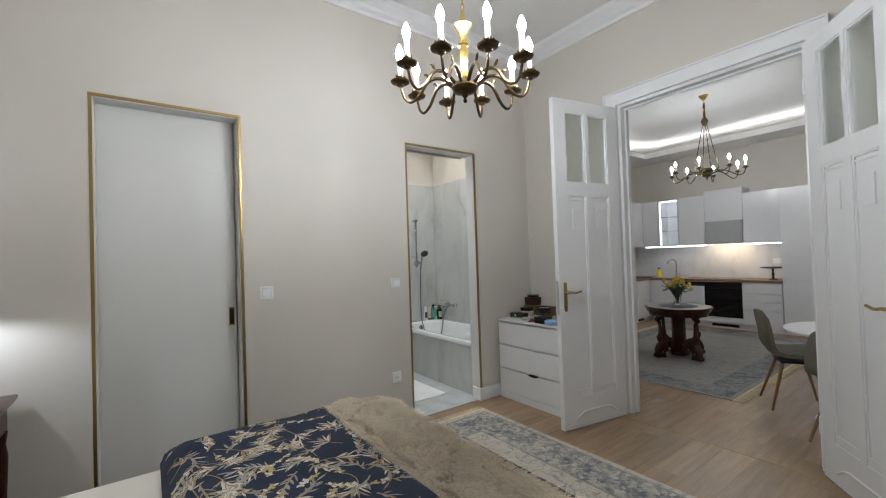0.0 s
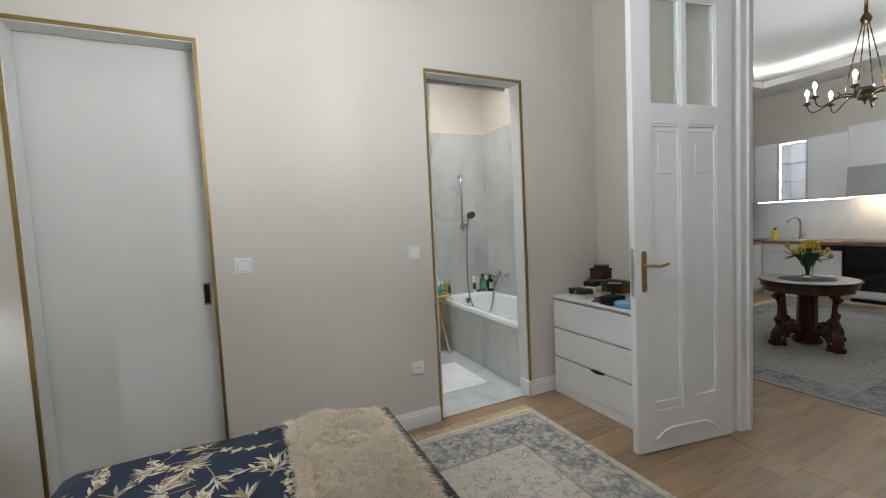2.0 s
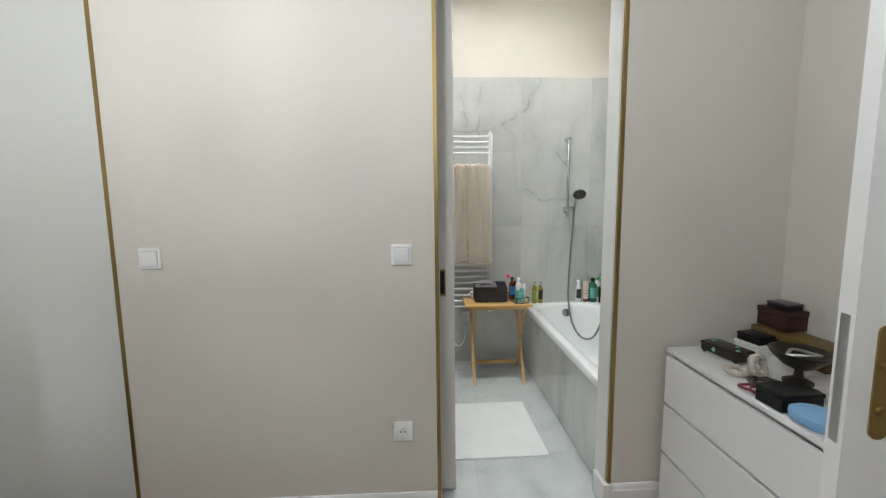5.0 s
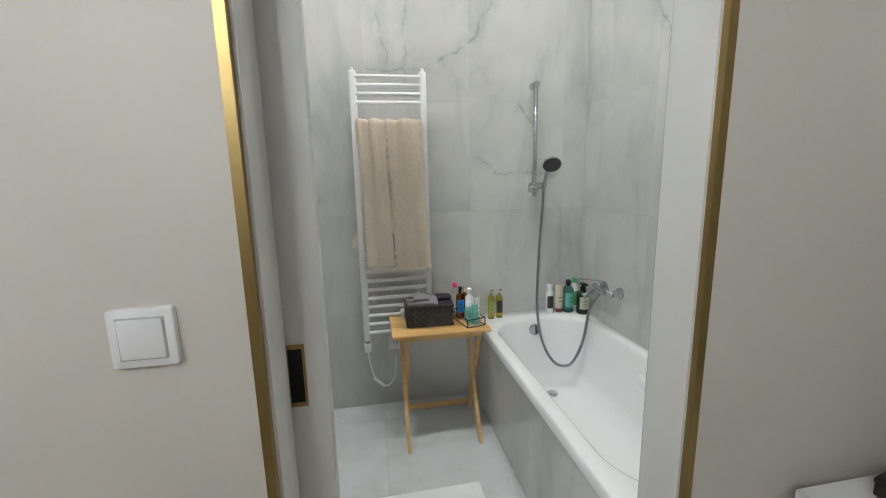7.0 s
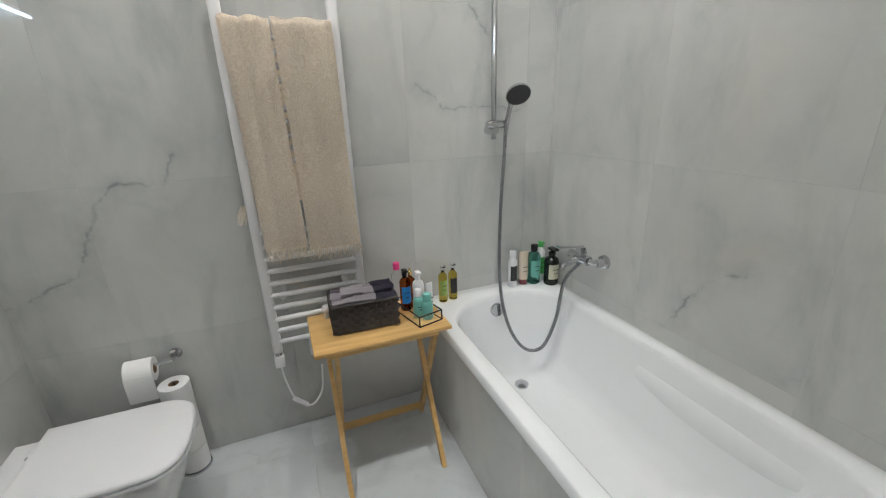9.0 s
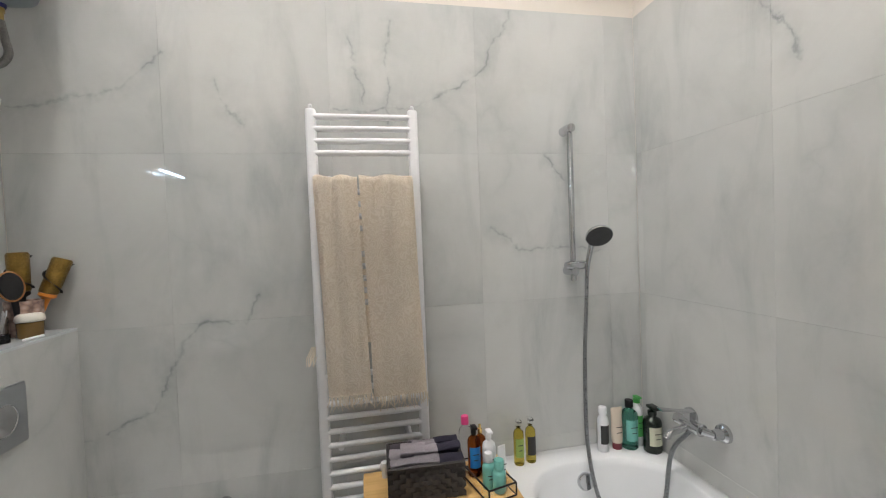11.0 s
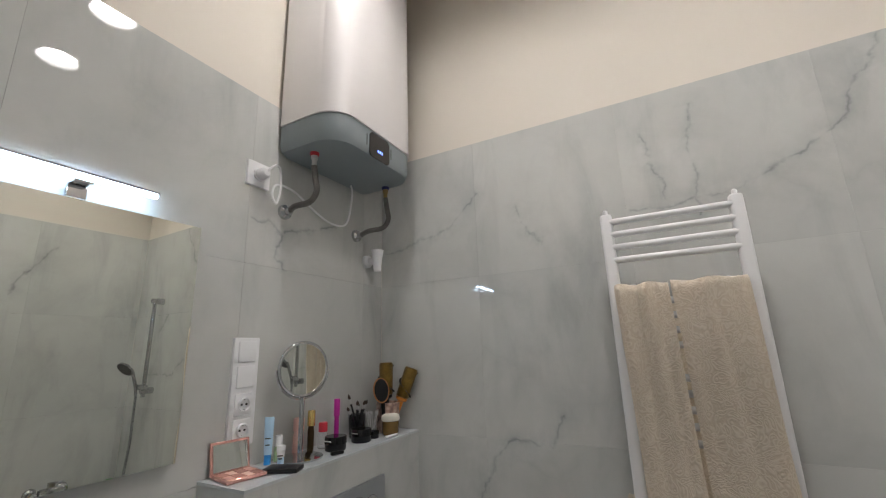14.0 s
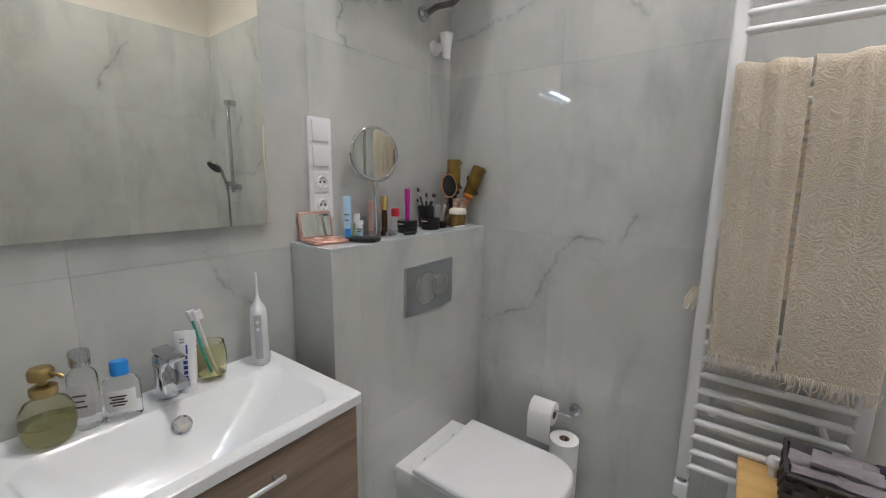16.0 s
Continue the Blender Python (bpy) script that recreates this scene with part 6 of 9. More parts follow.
rb = random.Random(9)
for k in range(6):
    a = k * 1.1
    tip = Vector((0.04 * math.cos(a), 0.045 * math.sin(a), 0.135 + rb.uniform(-0.02, 0.03)))
    foot = Vector((-0.012 * math.cos(a), -0.012 * math.sin(a), 0.01))
    bsh = thing("makeup_brush", (1.160, 4.595, SZ), "slim black make-up brush standing in a glass", "make-up brush", "make-up brushes")
    part("handle", tube([foot, foot.lerp(tip, 0.75)], [0.0025, 0.004], 8), M_BLACK, bsh)
    part("ferrule", tube([foot.lerp(tip, 0.75), foot.lerp(tip, 0.87)], 0.0042, 8), M_STEEL, bsh)
    part("hair", tube([foot.lerp(tip, 0.87), foot.lerp(tip, 0.94), tip], [0.004, 0.0055, 0.001], 8), plain("brush hair", (0.05, 0.03, 0.02), 0.9), bsh)
cg = thing("cotton_bud_glass", (1.185, 4.657, SZ), "clear glass with white cotton buds", "glass")
part("glass", lathe([(0.022, 0), (0.025, 0.005), (0.027, 0.07), (0.0255, 0.07), (0.0235, 0.006), (0, 0.006)], 20), M_GLASS, cg)
for k in range(9):
    a = k * 2.4
    p0, p1 = Vector((0.008 * math.cos(a), 0.008 * math.sin(a), 0.008)), Vector((0.024 * math.cos(a + 0.4), 0.024 * math.sin(a + 0.4), 0.085 + 0.004 * (k % 3)))
    part("cotton_bud", tube([p0, p0.lerp(p1, 0.86), p0.lerp(p1, 0.9), p1], [0.0013, 0.0013, 0.003, 0.002], 6), M_PLASTIC, cg)
jr = thing("lidded_pot", (1.250, 4.693, SZ), "amber glass pot with a white knitted lid", "jar")
part("pot", lathe([(0.028, 0), (0.033, 0.006), (0.034, 0.05), (0.030, 0.052), (0, 0.052)], 20), plain("brown glazed glass", (0.22, 0.13, 0.04), 0.15, 0.3, 0.3), jr)
part("lid", lathe([(0.035, 0.052), (0.037, 0.058), (0.035, 0.07), (0.028, 0.076), (0, 0.078)], 20), M_SHEET, jr)
po = thing("hair_brush_pot", (1.205, 4.738, SZ), "mottled stone pot crowded with hair brushes", "pot")
m_mott, mt2, mb2, ml2 = nodes_of("mottled shell stone")
vo = add(mt2, "ShaderNodeTexVoronoi", Scale=55.0)
co2 = add(mt2, "ShaderNodeTexCoord")
ml2.new(co2.outputs["Object"], vo.inputs["Vector"])
rp = ramp(mt2, (0.0, (0.62, 0.50, 0.42)), (0.45, (0.40, 0.27, 0.22)), (0.8, (0.16, 0.10, 0.09)))
ml2.new(vo.outputs["Distance"], rp.inputs[0])
ml2.new(rp.outputs[0], mb2.inputs["Base Color"])
mb2.inputs["Roughness"].default_value = 0.35
part("pot", lathe([(0.038, 0), (0.043, 0.006), (0.05, 0.115), (0.046, 0.115), (0.04, 0.01), (0, 0.01)], 24), m_mott, po)
M_GOLDB = plain("gold perforated metal", (0.20, 0.125, 0.032), 0.35, 0.9, 0.5, 220, 0.8, 420)
for (bx, by), (tx, ty, tz), hl, nm in (((0.0, -0.01), (0.0, -0.004, 0.262), M_BLACK, "gold barrel round hair brush"), ((0.01, 0.012), (0.075, 0.042, 0.235), plain("orange wood handle", (0.65, 0.22, 0.03), 0.4), "gold barrel round hair brush with orange handle")):
    hb = thing("round_brush", (1.205 + bx, 4.738 + by, SZ + 0.012), nm, "hair brush", "hair brushes")
    p0, p1 = Vector((0, 0, 0)), Vector((tx, ty, tz))
    part("handle", tube([p0, p0.lerp(p1, 0.5)], [0.009, 0.013], 12), hl, hb)
    part("barrel", tube([p0.lerp(p1, 0.5), p0.lerp(p1, 0.52), p0.lerp(p1, 0.97), p1], [0.018, 0.027, 0.029, 0.025], 18), M_GOLDB, hb)
    part("collar", tube([p0.lerp(p1, 0.44), p0.lerp(p1, 0.47), p0.lerp(p1, 0.51)], [0.015, 0.025, 0.025], 16), hl, hb)
    bb = bmesh.new()
    d = (p1 - p0).normalized()
    s1 = d.orthogonal().normalized()
    s2 = d.cross(s1)
    for k in range(170):
        q = p0.lerp(p1, 0.54 + 0.42 * ((k * 0.618) % 1))
        a = k * 2.399
        e = s1 * math.cos(a) + s2 * math.sin(a)
        tube([q + e * 0.027, q + e * 0.035], [0.0008, 0.0005], 3, bm=bb)
    part("bristles", bb, M_BLACK, hb)
ov = thing("oval_brush", (1.215, 4.708, SZ + 0.012), "dark oval hair brush with a copper rim", "hair brush", "hair brushes")
part("handle", tube([(0, 0, 0), (0.0, -0.02, 0.11)], 0.009, 10), M_BLACK, ov)
part("pad", moved(lathe([(0, -0.008), (0.028, -0.008), (0.032, 0.0), (0.028, 0.006), (0, 0.008)], 24, sy=1.45), pose(0.0, -0.03, 0.155, 78, 0, 62)), M_BLACK, ov)
part("rim", moved(tube([(0.033 * math.cos(a), 0.047 * math.sin(a), 0) for a in [2 * math.pi * k / 24 for k in range(25)]], 0.003, 6, caps=False), pose(0.0, -0.03, 0.155, 78, 0, 62)), plain("copper", (0.60, 0.28, 0.13), 0.3, 1.0), ov)
solo("white_pencil", tube([(0, -0.03, 0.004), (0.01, 0.035, 0.004)], 0.004, 8), M_PLASTIC, "short white pencil lying on the shelf edge", "pencil", (1.275, 4.657, SZ))
solo("black_clip", rbox((-0.022, -0.006, 0), (0.022, 0.006, 0.010), 0.002, 1), M_BLACK, "small black hair clip on the shelf edge", "hair clip", (1.270, 4.369, SZ), rz=70)

# ---- bath mat ----
mat_bm = prism([(x, y) for x, y in rounded(-0.275, -0.31, 0.275, 0.31, 0.015, 4)], 0.0, 0.009, 0.004)
m_mat = plain("white terry cotton", (0.80, 0.81, 0.81), 0.95, vary=0.04, scale=60, bump=1.0, bump_scale=280)
bmat = thing("bath_mat", (2.362, 3.73, 0.001), "white terry cotton bath mat on the tiled floor", "bath mat", rz=0.8)
part("mat", mat_bm, m_mat, bmat)

structure("jamb_trim", boxes(((DOOR2[1] - 0.006, BATH_R - 0.014, 0.003), (DOOR2[1] - 0.0005, BATH_R + 0.004, DOOR_TOP - 0.01))), plain("grey aluminium trim", (0.22, 0.23, 0.24), 0.4, 0.6), "slim grey aluminium tile trim on the door jamb", "trim")


# ---- chandeliers ----
def candle_arm(parent, m, mat_arm, bulb, reach, rise, dip, size):
    """One arm with drip tray, candle sleeve and lit bulb, along local +x of m."""
    p = spline([(0.045, 0, 0.025), (0.05 + reach * 0.2, 0, 0.062), (0.05 + reach * 0.40, 0, 0.052), (reach * 0.74, 0, dip + 0.012), (reach * 0.88, 0, dip - 0.014), (reach * 0.985, 0, dip + 0.008), (reach + 0.012, 0, rise)], 7)
    n = len(p)
    a = part("arm", moved(tube(p, [0.0085 - 0.003 * k / n for k in range(n)], 8), m), mat_arm, parent)
    part("leaf", moved(tube(spline([(0.05 + reach * 0.38, 0, 0.065), (0.05 + reach * 0.44, 0, 0.085), (0.05 + reach * 0.47, 0, 0.078)], 4), [0.006, 0.006, 0.006, 0.006, 0.005, 0.004, 0.004, 0.003, 0.002], 6), m), mat_arm, a)
    c = Matrix.Translation((reach + 0.012, 0, rise)) @ Matrix.Scale(size, 4)
    part("drip_tray", moved(lathe([(0.006, -0.018), (0.016, -0.014), (0.02, -0.004), (0.046, 0.004), (0.050, 0.012), (0.046, 0.010), (0.018, 0.004), (0.014, 0.01), (0.02, 0.022), (0.022, 0.034), (0.012, 0.03), (0, 0.03)], 18), m @ c), mat_arm, a)
    sp = bmesh.new()
    for k in range(6):
        an = 2 * math.pi * k / 6
        tube([(0.018 * math.cos(an), 0.018 * math.sin(an), 0.018), (0.026 * math.cos(an), 0.026 * math.sin(an), 0.034), (0.022 * math.cos(an), 0.022 * math.sin(an), 0.046)], [0.004, 0.004, 0.001], 5, bm=sp)
    part("crown", moved(sp, m @ c), mat_arm, a)
    part("candle", moved(lathe([(0.0125, 0.026), (0.0125, 0.118), (0.010, 0.121), (0, 0.121)], 14), m @ c), M_CANDLE, a, "white candle sleeve")
    part("bulb", moved(lathe([(0.009, 0.120), (0.012, 0.127), (0.0185, 0.148), (0.0175, 0.166), (0.010, 0.186), (0.004, 0.199), (0, 0.203)], 14), m @ c), bulb, a, "lit flame-shaped bulb")


def chandelier(at, arms, reach, top, mat_arm, bulb, label, chains, rz=0.0):
    t = thing("chandelier", at, label, "chandelier", "chandeliers", rz)
    part("bowl", lathe([(0, -0.05), (0.006, -0.048), (0.010, -0.038), (0.005, -0.03), (0.012, -0.022), (0.016, -0.012), (0.05, 0.0), (0.058, 0.015), (0.052, 0.032), (0.03, 0.042), (0.018, 0.05), (0, 0.05)], 24), mat_arm, t)
    for k in range(arms):
        candle_arm(t, pose(0, 0, 0, 0, 0, 360 * k / arms), mat_arm, bulb, reach, 0.05, -0.02, 0.86 if not chains else 0.78)
    if not chains:
        part("column", lathe([(0.016, 0.05), (0.02, 0.06), (0.013, 0.08), (0.017, 0.12), (0.022, 0.17), (0.016, 0.20), (0.024, 0.205), (0.024, 0.215), (0.015, 0.22), (0.018, 0.25), (0.03, 0.275), (0.04, 0.29), (0.036, 0.298), (0.016, 0.305), (0.011, 0.33), (0.006, 0.36), (0, 0.36)], 22), M_GILT, t, "turned gilt centre column")
        links, z = [], 0.36
        n = max(2, int((top - 0.36 - 0.06) / 0.03))
        for k in range(n):
            zc = 0.372 + k * 0.03
            ring = [(0.0075 * math.cos(a), 0, zc + 0.018 * math.sin(a)) if k % 2 else (0, 0.0075 * math.cos(a), zc + 0.018 * math.sin(a)) for a in [2 * math.pi * j / 12 for j in range(13)]]
            part("chain_link", tube(ring, 0.0024, 6, caps=False), M_GILT, t)
    else:
        part("body", lathe([(0.03, 0.04), (0.07, 0.05), (0.085, 0.08), (0.07, 0.11), (0.03, 0.12), (0, 0.12)], 24), mat_arm, t)
        for k in range(4):
            a = 2 * math.pi * k / 4 + 0.5
            p0, p1 = Vector((0.15 * math.cos(a), 0.15 * math.sin(a), 0.10)), Vector((0.02 * math.cos(a), 0.02 * math.sin(a), top - 0.38))
            bm = bmesh.new()
            for j in range(16):
                q0, q1 = p0.lerp(p1, j / 16), p0.lerp(p1, (j + 1.15) / 16)
                tube([q0, q1], [0.006 if j % 2 else 0.004] * 2, 6, bm=bm)
            part("chain", bm, mat_arm, t)
        part("hub", lathe([(0, top - 0.42), (0.03, top - 0.40), (0.045, top - 0.36), (0.03, top - 0.32), (0.015, top - 0.30), (0.012, top - 0.1), (0, top - 0.1)], 18), mat_arm, t)
        for k in range(4):
            zc = top - 0.26 + k * 0.055
            part("chain_link", tube([((0.016 * math.cos(a), 0, zc + 0.03 * math.sin(a)) if k % 2 else (0, 0.016 * math.cos(a), zc + 0.03 * math.sin(a))) for a in [2 * math.pi * j / 12 for j in range(13)]], 0.005, 6, caps=False), M_GILT, t)
    part("canopy", lathe([(0.008, top - 0.07), (0.02, top - 0.06), (0.045, top - 0.03), (0.06, top - 0.008), (0.062, top), (0, top)], 22), M_GILT, t, "gilt ceiling canopy")
    return t


chandelier((1.282, 1.326, 2.135), 10, 0.27, CEIL - 2.135, M_BRASS_DARK, M_BULB, "dark brass chandelier with ten lit candle bulbs", False, 18 + 15)
chandelier((6.39, 2.33, 2.40), 8, 0.42, KCEIL - 2.40, plain("aged brass", (0.11, 0.08, 0.04), 0.35, 1.0, 0.3, 40), M_BULB_K, "aged brass chandelier on chains with eight lit bulbs", True, 10)


# ---- chest of drawers ----
def chest():
    x0, x1, y0, y1, H = 3.015, 3.515, 2.20, 3.0, 0.782
    t = thing("chest_of_drawers", ((x0 + x1) / 2, (y0 + y1) / 2, 0), "white chest with three wide drawers", "chest of drawers")
    o = Matrix.Translation((-(x0 + x1) / 2, -(y0 + y1) / 2, 0))
    part("top", moved(rbox((x0, y0, H - 0.022), (x1, y1, H), 0.002, 1), o), M_WHITE, t)
    for ya, yb in ((y0, y0 + 0.022), (y1 - 0.022, y1)):
        part("side_panel", moved(boxes(((x0 + 0.018, ya, 0), (x1, yb, H - 0.022))), o), M_WHITE, t)
    part("back_panel", moved(boxes(((x1 - 0.01, y0 + 0.022, 0.02), (x1 - 0.002, y1 - 0.022, H - 0.022))), o), M_WHITE, t)
    part("plinth", moved(boxes(((x0 + 0.004, y0 + 0.001, 0), (x0 + 0.0178, y1 - 0.001, 0.068))), o), M_WHITE, t)
    part("inner", moved(boxes(((x0 + 0.042, y0 + 0.022, 0.07), (x0 + 0.05, y1 - 0.022, H - 0.022))), o), M_WHITE, t)
    for k in range(3):
        z0 = 0.072 + k * 0.230
        z1 = z0 + 0.217 if k < 2 else H - 0.038
        d = part("drawer", moved(rbox((x0, y0 + 0.001, z0), (x0 + 0.018, y1 - 0.001, z1), 0.0015, 1), o), M_WHITE, t)
        part("drawer_edge", moved(boxes(((x0 + 0.018, y0 + 0.03, z0 + 0.01), (x0 + 0.04, y1 - 0.03, z1 - 0.02))), o), M_WHITE, d)
    # a dark cloth corner peeping from the lowest drawer
    part("cloth_corner", moved(loft([[(x0 - 0.001, 2.50, 0.285), (x0 + 0.02, 2.50, 0.285), (x0 + 0.02, 2.50, 0.288), (x0 - 0.001, 2.50, 0.288)], [(x0 - 0.003, 2.57, 0.274), (x0 + 0.02, 2.57, 0.274), (x0 + 0.02, 2.57, 0.296), (x0 - 0.003, 2.57, 0.296)],
                                     [(x0 - 0.001, 2.63, 0.285), (x0 + 0.02, 2.63, 0.285), (x0 + 0.02, 2.63, 0.288), (x0 - 0.001, 2.63, 0.288)]]), o), M_BLACK, t)


chest()
CZ = 0.783
M_OXBLOOD = plain("oxblood leather", (0.035, 0.008, 0.006), 0.45, vary=0.3, scale=30, bump=0.3, bump_scale=200)
M_OCHRE = plain("ochre lacquered wood", (0.13, 0.08, 0.02), 0.4, vary=0.3, scale=20)
M_BRONZE = plain("dark bronze", (0.045, 0.037, 0.028), 0.4, 0.6, 0.4, 40, 0.4, 100)


def lidded_box(at, w, d, h, m_body, m_lid, label, rz=0.0, lid_h=0.3):
    t = thing("trinket_box", at, label, "box", "boxes on the chest", rz)
    part("base", rbox((-w / 2, -d / 2, 0), (w / 2, d / 2, h * (1 - lid_h) - 0.001), 0.002, 1), m_body, t)
    part("lid", rbox((-w / 2 - 0.002, -d / 2 - 0.002, h * (1 - lid_h)), (w / 2 + 0.002, d / 2 + 0.002, h), 0.003, 2), m_lid, t)
    return t


old = lidded_box((3.192, 2.878, CZ + 0.008), 0.085, 0.165, 0.038, M_BRONZE, M_BRONZE, "flat dark bronze casket set with turquoise stones", 12)
m_turq = plain("turquoise stone", (0.20, 0.52, 0.46), 0.3)
for x, y in ((0.0, 0.06), (0.02, -0.03), (-0.02, -0.065), (0.03, 0.07)):
    part("stone", moved(lathe([(0.008, 0), (0.007, 0.003), (0, 0.004)], 12), pose(x, y, 0.038)), m_turq, old)
part("stone", moved(lathe([(0.009, 0), (0.007, 0.004), (0, 0.005)], 12), pose(-0.0435, 0.02, 0.018, 0, -90)), m_turq, old)
for x in (-0.034, 0.034):
    for y in (-0.07, 0.07):
        part("foot", moved(lathe([(0.006, -0.008), (0.009, 0)], 10), Matrix.Translation((x, y, 0))), M_BRONZE, old)
lidded_box((3.345, 2.915, CZ), 0.09, 0.11, 0.045, M_LABEL, M_LABEL, "small white card box under a black one", 8)
lidded_box((3.345, 2.915, CZ + 0.046), 0.08, 0.10, 0.034, M_BLACK, M_BLACK, "small black box stacked on a white one", 10)
lidded_box((3.468, 2.85, CZ), 0.11, 0.33, 0.09, M_OCHRE, M_OCHRE, "long ochre lacquered wooden box", 2)
lidded_box((3.496, 2.962, CZ + 0.091), 0.105, 0.135, 0.082, M_OXBLOOD, M_OXBLOOD, "oxblood leather box stacked on a wooden one", 4)
lidded_box((3.50, 2.958, CZ + 0.174), 0.075, 0.095, 0.026, M_BLACK, plain("dark slate lid", (0.05, 0.05, 0.06), 0.3), "thin dark box on top of the stack", 6)
lidded_box((3.093, 2.482, CZ), 0.14, 0.095, 0.055, M_BLACK, M_BLACK, "square matt black box near the chest's edge", 3)
bx = thing("glasses_case", (3.078, 2.365, CZ), "rounded pale blue spectacles case", "case", rz=5)
part("lower", lathe([(0.05, 0), (0.062, 0.008), (0.064, 0.018), (0, 0.018)], 24, sy=1.2), plain("pale blue leatherette", (0.20, 0.40, 0.64), 0.45), bx)
part("upper", lathe([(0.064, 0.0185), (0.062, 0.03), (0.045, 0.038), (0, 0.04)], 24, sy=1.2), plain("pale blue leatherette", (0.22, 0.42, 0.66), 0.45), bx)
bw = thing("footed_bowl", (3.265, 2.63, CZ), "dark bronze footed bowl holding trinkets", "bowl")
part("bowl", lathe([(0.045, 0), (0.045, 0.005), (0.015, 0.02), (0.012, 0.045), (0.05, 0.065), (0.085, 0.10), (0.092, 0.115), (0.087, 0.115), (0.045, 0.075), (0, 0.068)], 28), M_BRONZE, bw)
part("trinket", tube(spline([(-0.05, 0, 0.10), (0, 0.03, 0.108), (0.05, 0.0, 0.10), (0.02, -0.05, 0.112), (-0.05, 0, 0.10)], 6), 0.006, 6), M_STEEL, bw)


def bangle(at, r, wire, mat_, label, tilt=(0, 0, 0), n=26, wob=0.1, seed=1):
    rnd = random.Random(seed)
    pts = [(r * (1 + wob * math.sin(3 * a + seed)) * math.cos(a), r * (1 + wob * math.cos(2 * a)) * math.sin(a), 0) for a in [2 * math.pi * k / n for k in range(n + 1)]]
    ob = solo("bracelet", moved(tube(pts, [wire * rnd.uniform(0.8, 1.2) for _ in pts], 7, caps=False), pose(0, 0, 0, *tilt)), mat_, label, "bracelet", at, "jewellery on the chest")
    return ob


M_BONE = plain("bone and silver beads", (0.55, 0.50, 0.44), 0.35, 0.1, 0.5, 120)
M_RED = plain("dark red beads", (0.22, 0.01, 0.03), 0.3, vary=0.3, scale=200)
bangle((3.11, 2.715, CZ + 0.012), 0.034, 0.012, M_BONE, "chunky white and silver beaded bracelet", seed=2)
bangle((3.15, 2.67, CZ + 0.046), 0.032, 0.014, M_BONE, "bone bracelet propped upright", (70, 0, 20), seed=5)
bangle((3.13, 2.61, CZ + 0.009), 0.045, 0.009, plain("dark silver chain", (0.12, 0.10, 0.10), 0.35, 0.8, 0.6, 150), "dark silver chain lying in a ring", seed=3)
bangle((3.075, 2.585, CZ + 0.005), 0.042, 0.005, M_RED, "dark red bead string lying in a loop", wob=0.25, seed=7)
bangle((3.07, 2.56, CZ + 0.012), 0.030, 0.0045, M_RED, "short dark red bead string", wob=0.2, seed=4)
bangle((3.22, 2.52, CZ + 0.010), 0.030, 0.010, M_BONE, "pale beaded bracelet lying flat", seed=8)


# ---- bed ----
BX_F, BX_H, BY_N, BY_F = 1.40, -0.72, 0.76, 2.32
def bed():
    t = thing("bed", ((BX_F + BX_H) / 2, (BY_N + BY_F) / 2, 0), "double bed with a charcoal upholstered base", "bed")
    o = Matrix.Translation((-(BX_F + BX_H) / 2, -(BY_N + BY_F) / 2, 0))
    part("base", moved(rbox((BX_H, BY_N, 0.05), (BX_F - 0.06, BY_F, 0.30), 0.02, 2), o), M_CHARCOAL, t)
    part("footboard", moved(rbox((BX_F - 0.058, BY_N - 0.01, 0.05), (BX_F + 0.012, BY_F + 0.01, 0.535), 0.022, 3), o), M_CHARCOAL, t)
    part("headboard", moved(rbox((BX_H - 0.08, BY_N - 0.02, 0.05), (BX_H - 0.002, BY_F + 0.02, 1.05), 0.025, 3), o), M_CHARCOAL, t)
    for x in (BX_H + 0.1, BX_F - 0.12):
        for y in (BY_N + 0.08, BY_F - 0.08):
            part("leg", moved(lathe([(0.02, 0), (0.024, 0.05)], 12, (x, y, 0)), o), M_BLACK, t)
    m = thing("mattress", ((BX_F + BX_H) / 2, (BY_N + BY_F) / 2, 0.30), "thick mattress under an ivory fitted sheet", "mattress")
    o = Matrix.Translation((-(BX_F + BX_H) / 2, -(BY_N + BY_F) / 2, -0.30))
    part("sheet", moved(rbox((BX_H + 0.005, BY_N + 0.005, 0.301), (BX_F - 0.062, BY_F - 0.005, 0.485), 0.04, 4), o), M_SHEET, m)


bed()


def duvet_z(x, y):
    """Top of the duvet."""
    n = noise.noise(Vector((x * 2.6, y * 2.6, 0.3))) * 0.022 + noise.noise(Vector((x * 6, y * 6, 1.7))) * 0.009
    edge = min(1.0, max(0.0, (x - DX0) / 0.09), max(0.0, (DX1 - x) / 0.07 + 0.35), max(0.0, (DY1 - y) / 0.10))
    return 0.492 + 0.105 * math.sqrt(max(0.0, edge)) + n * edge


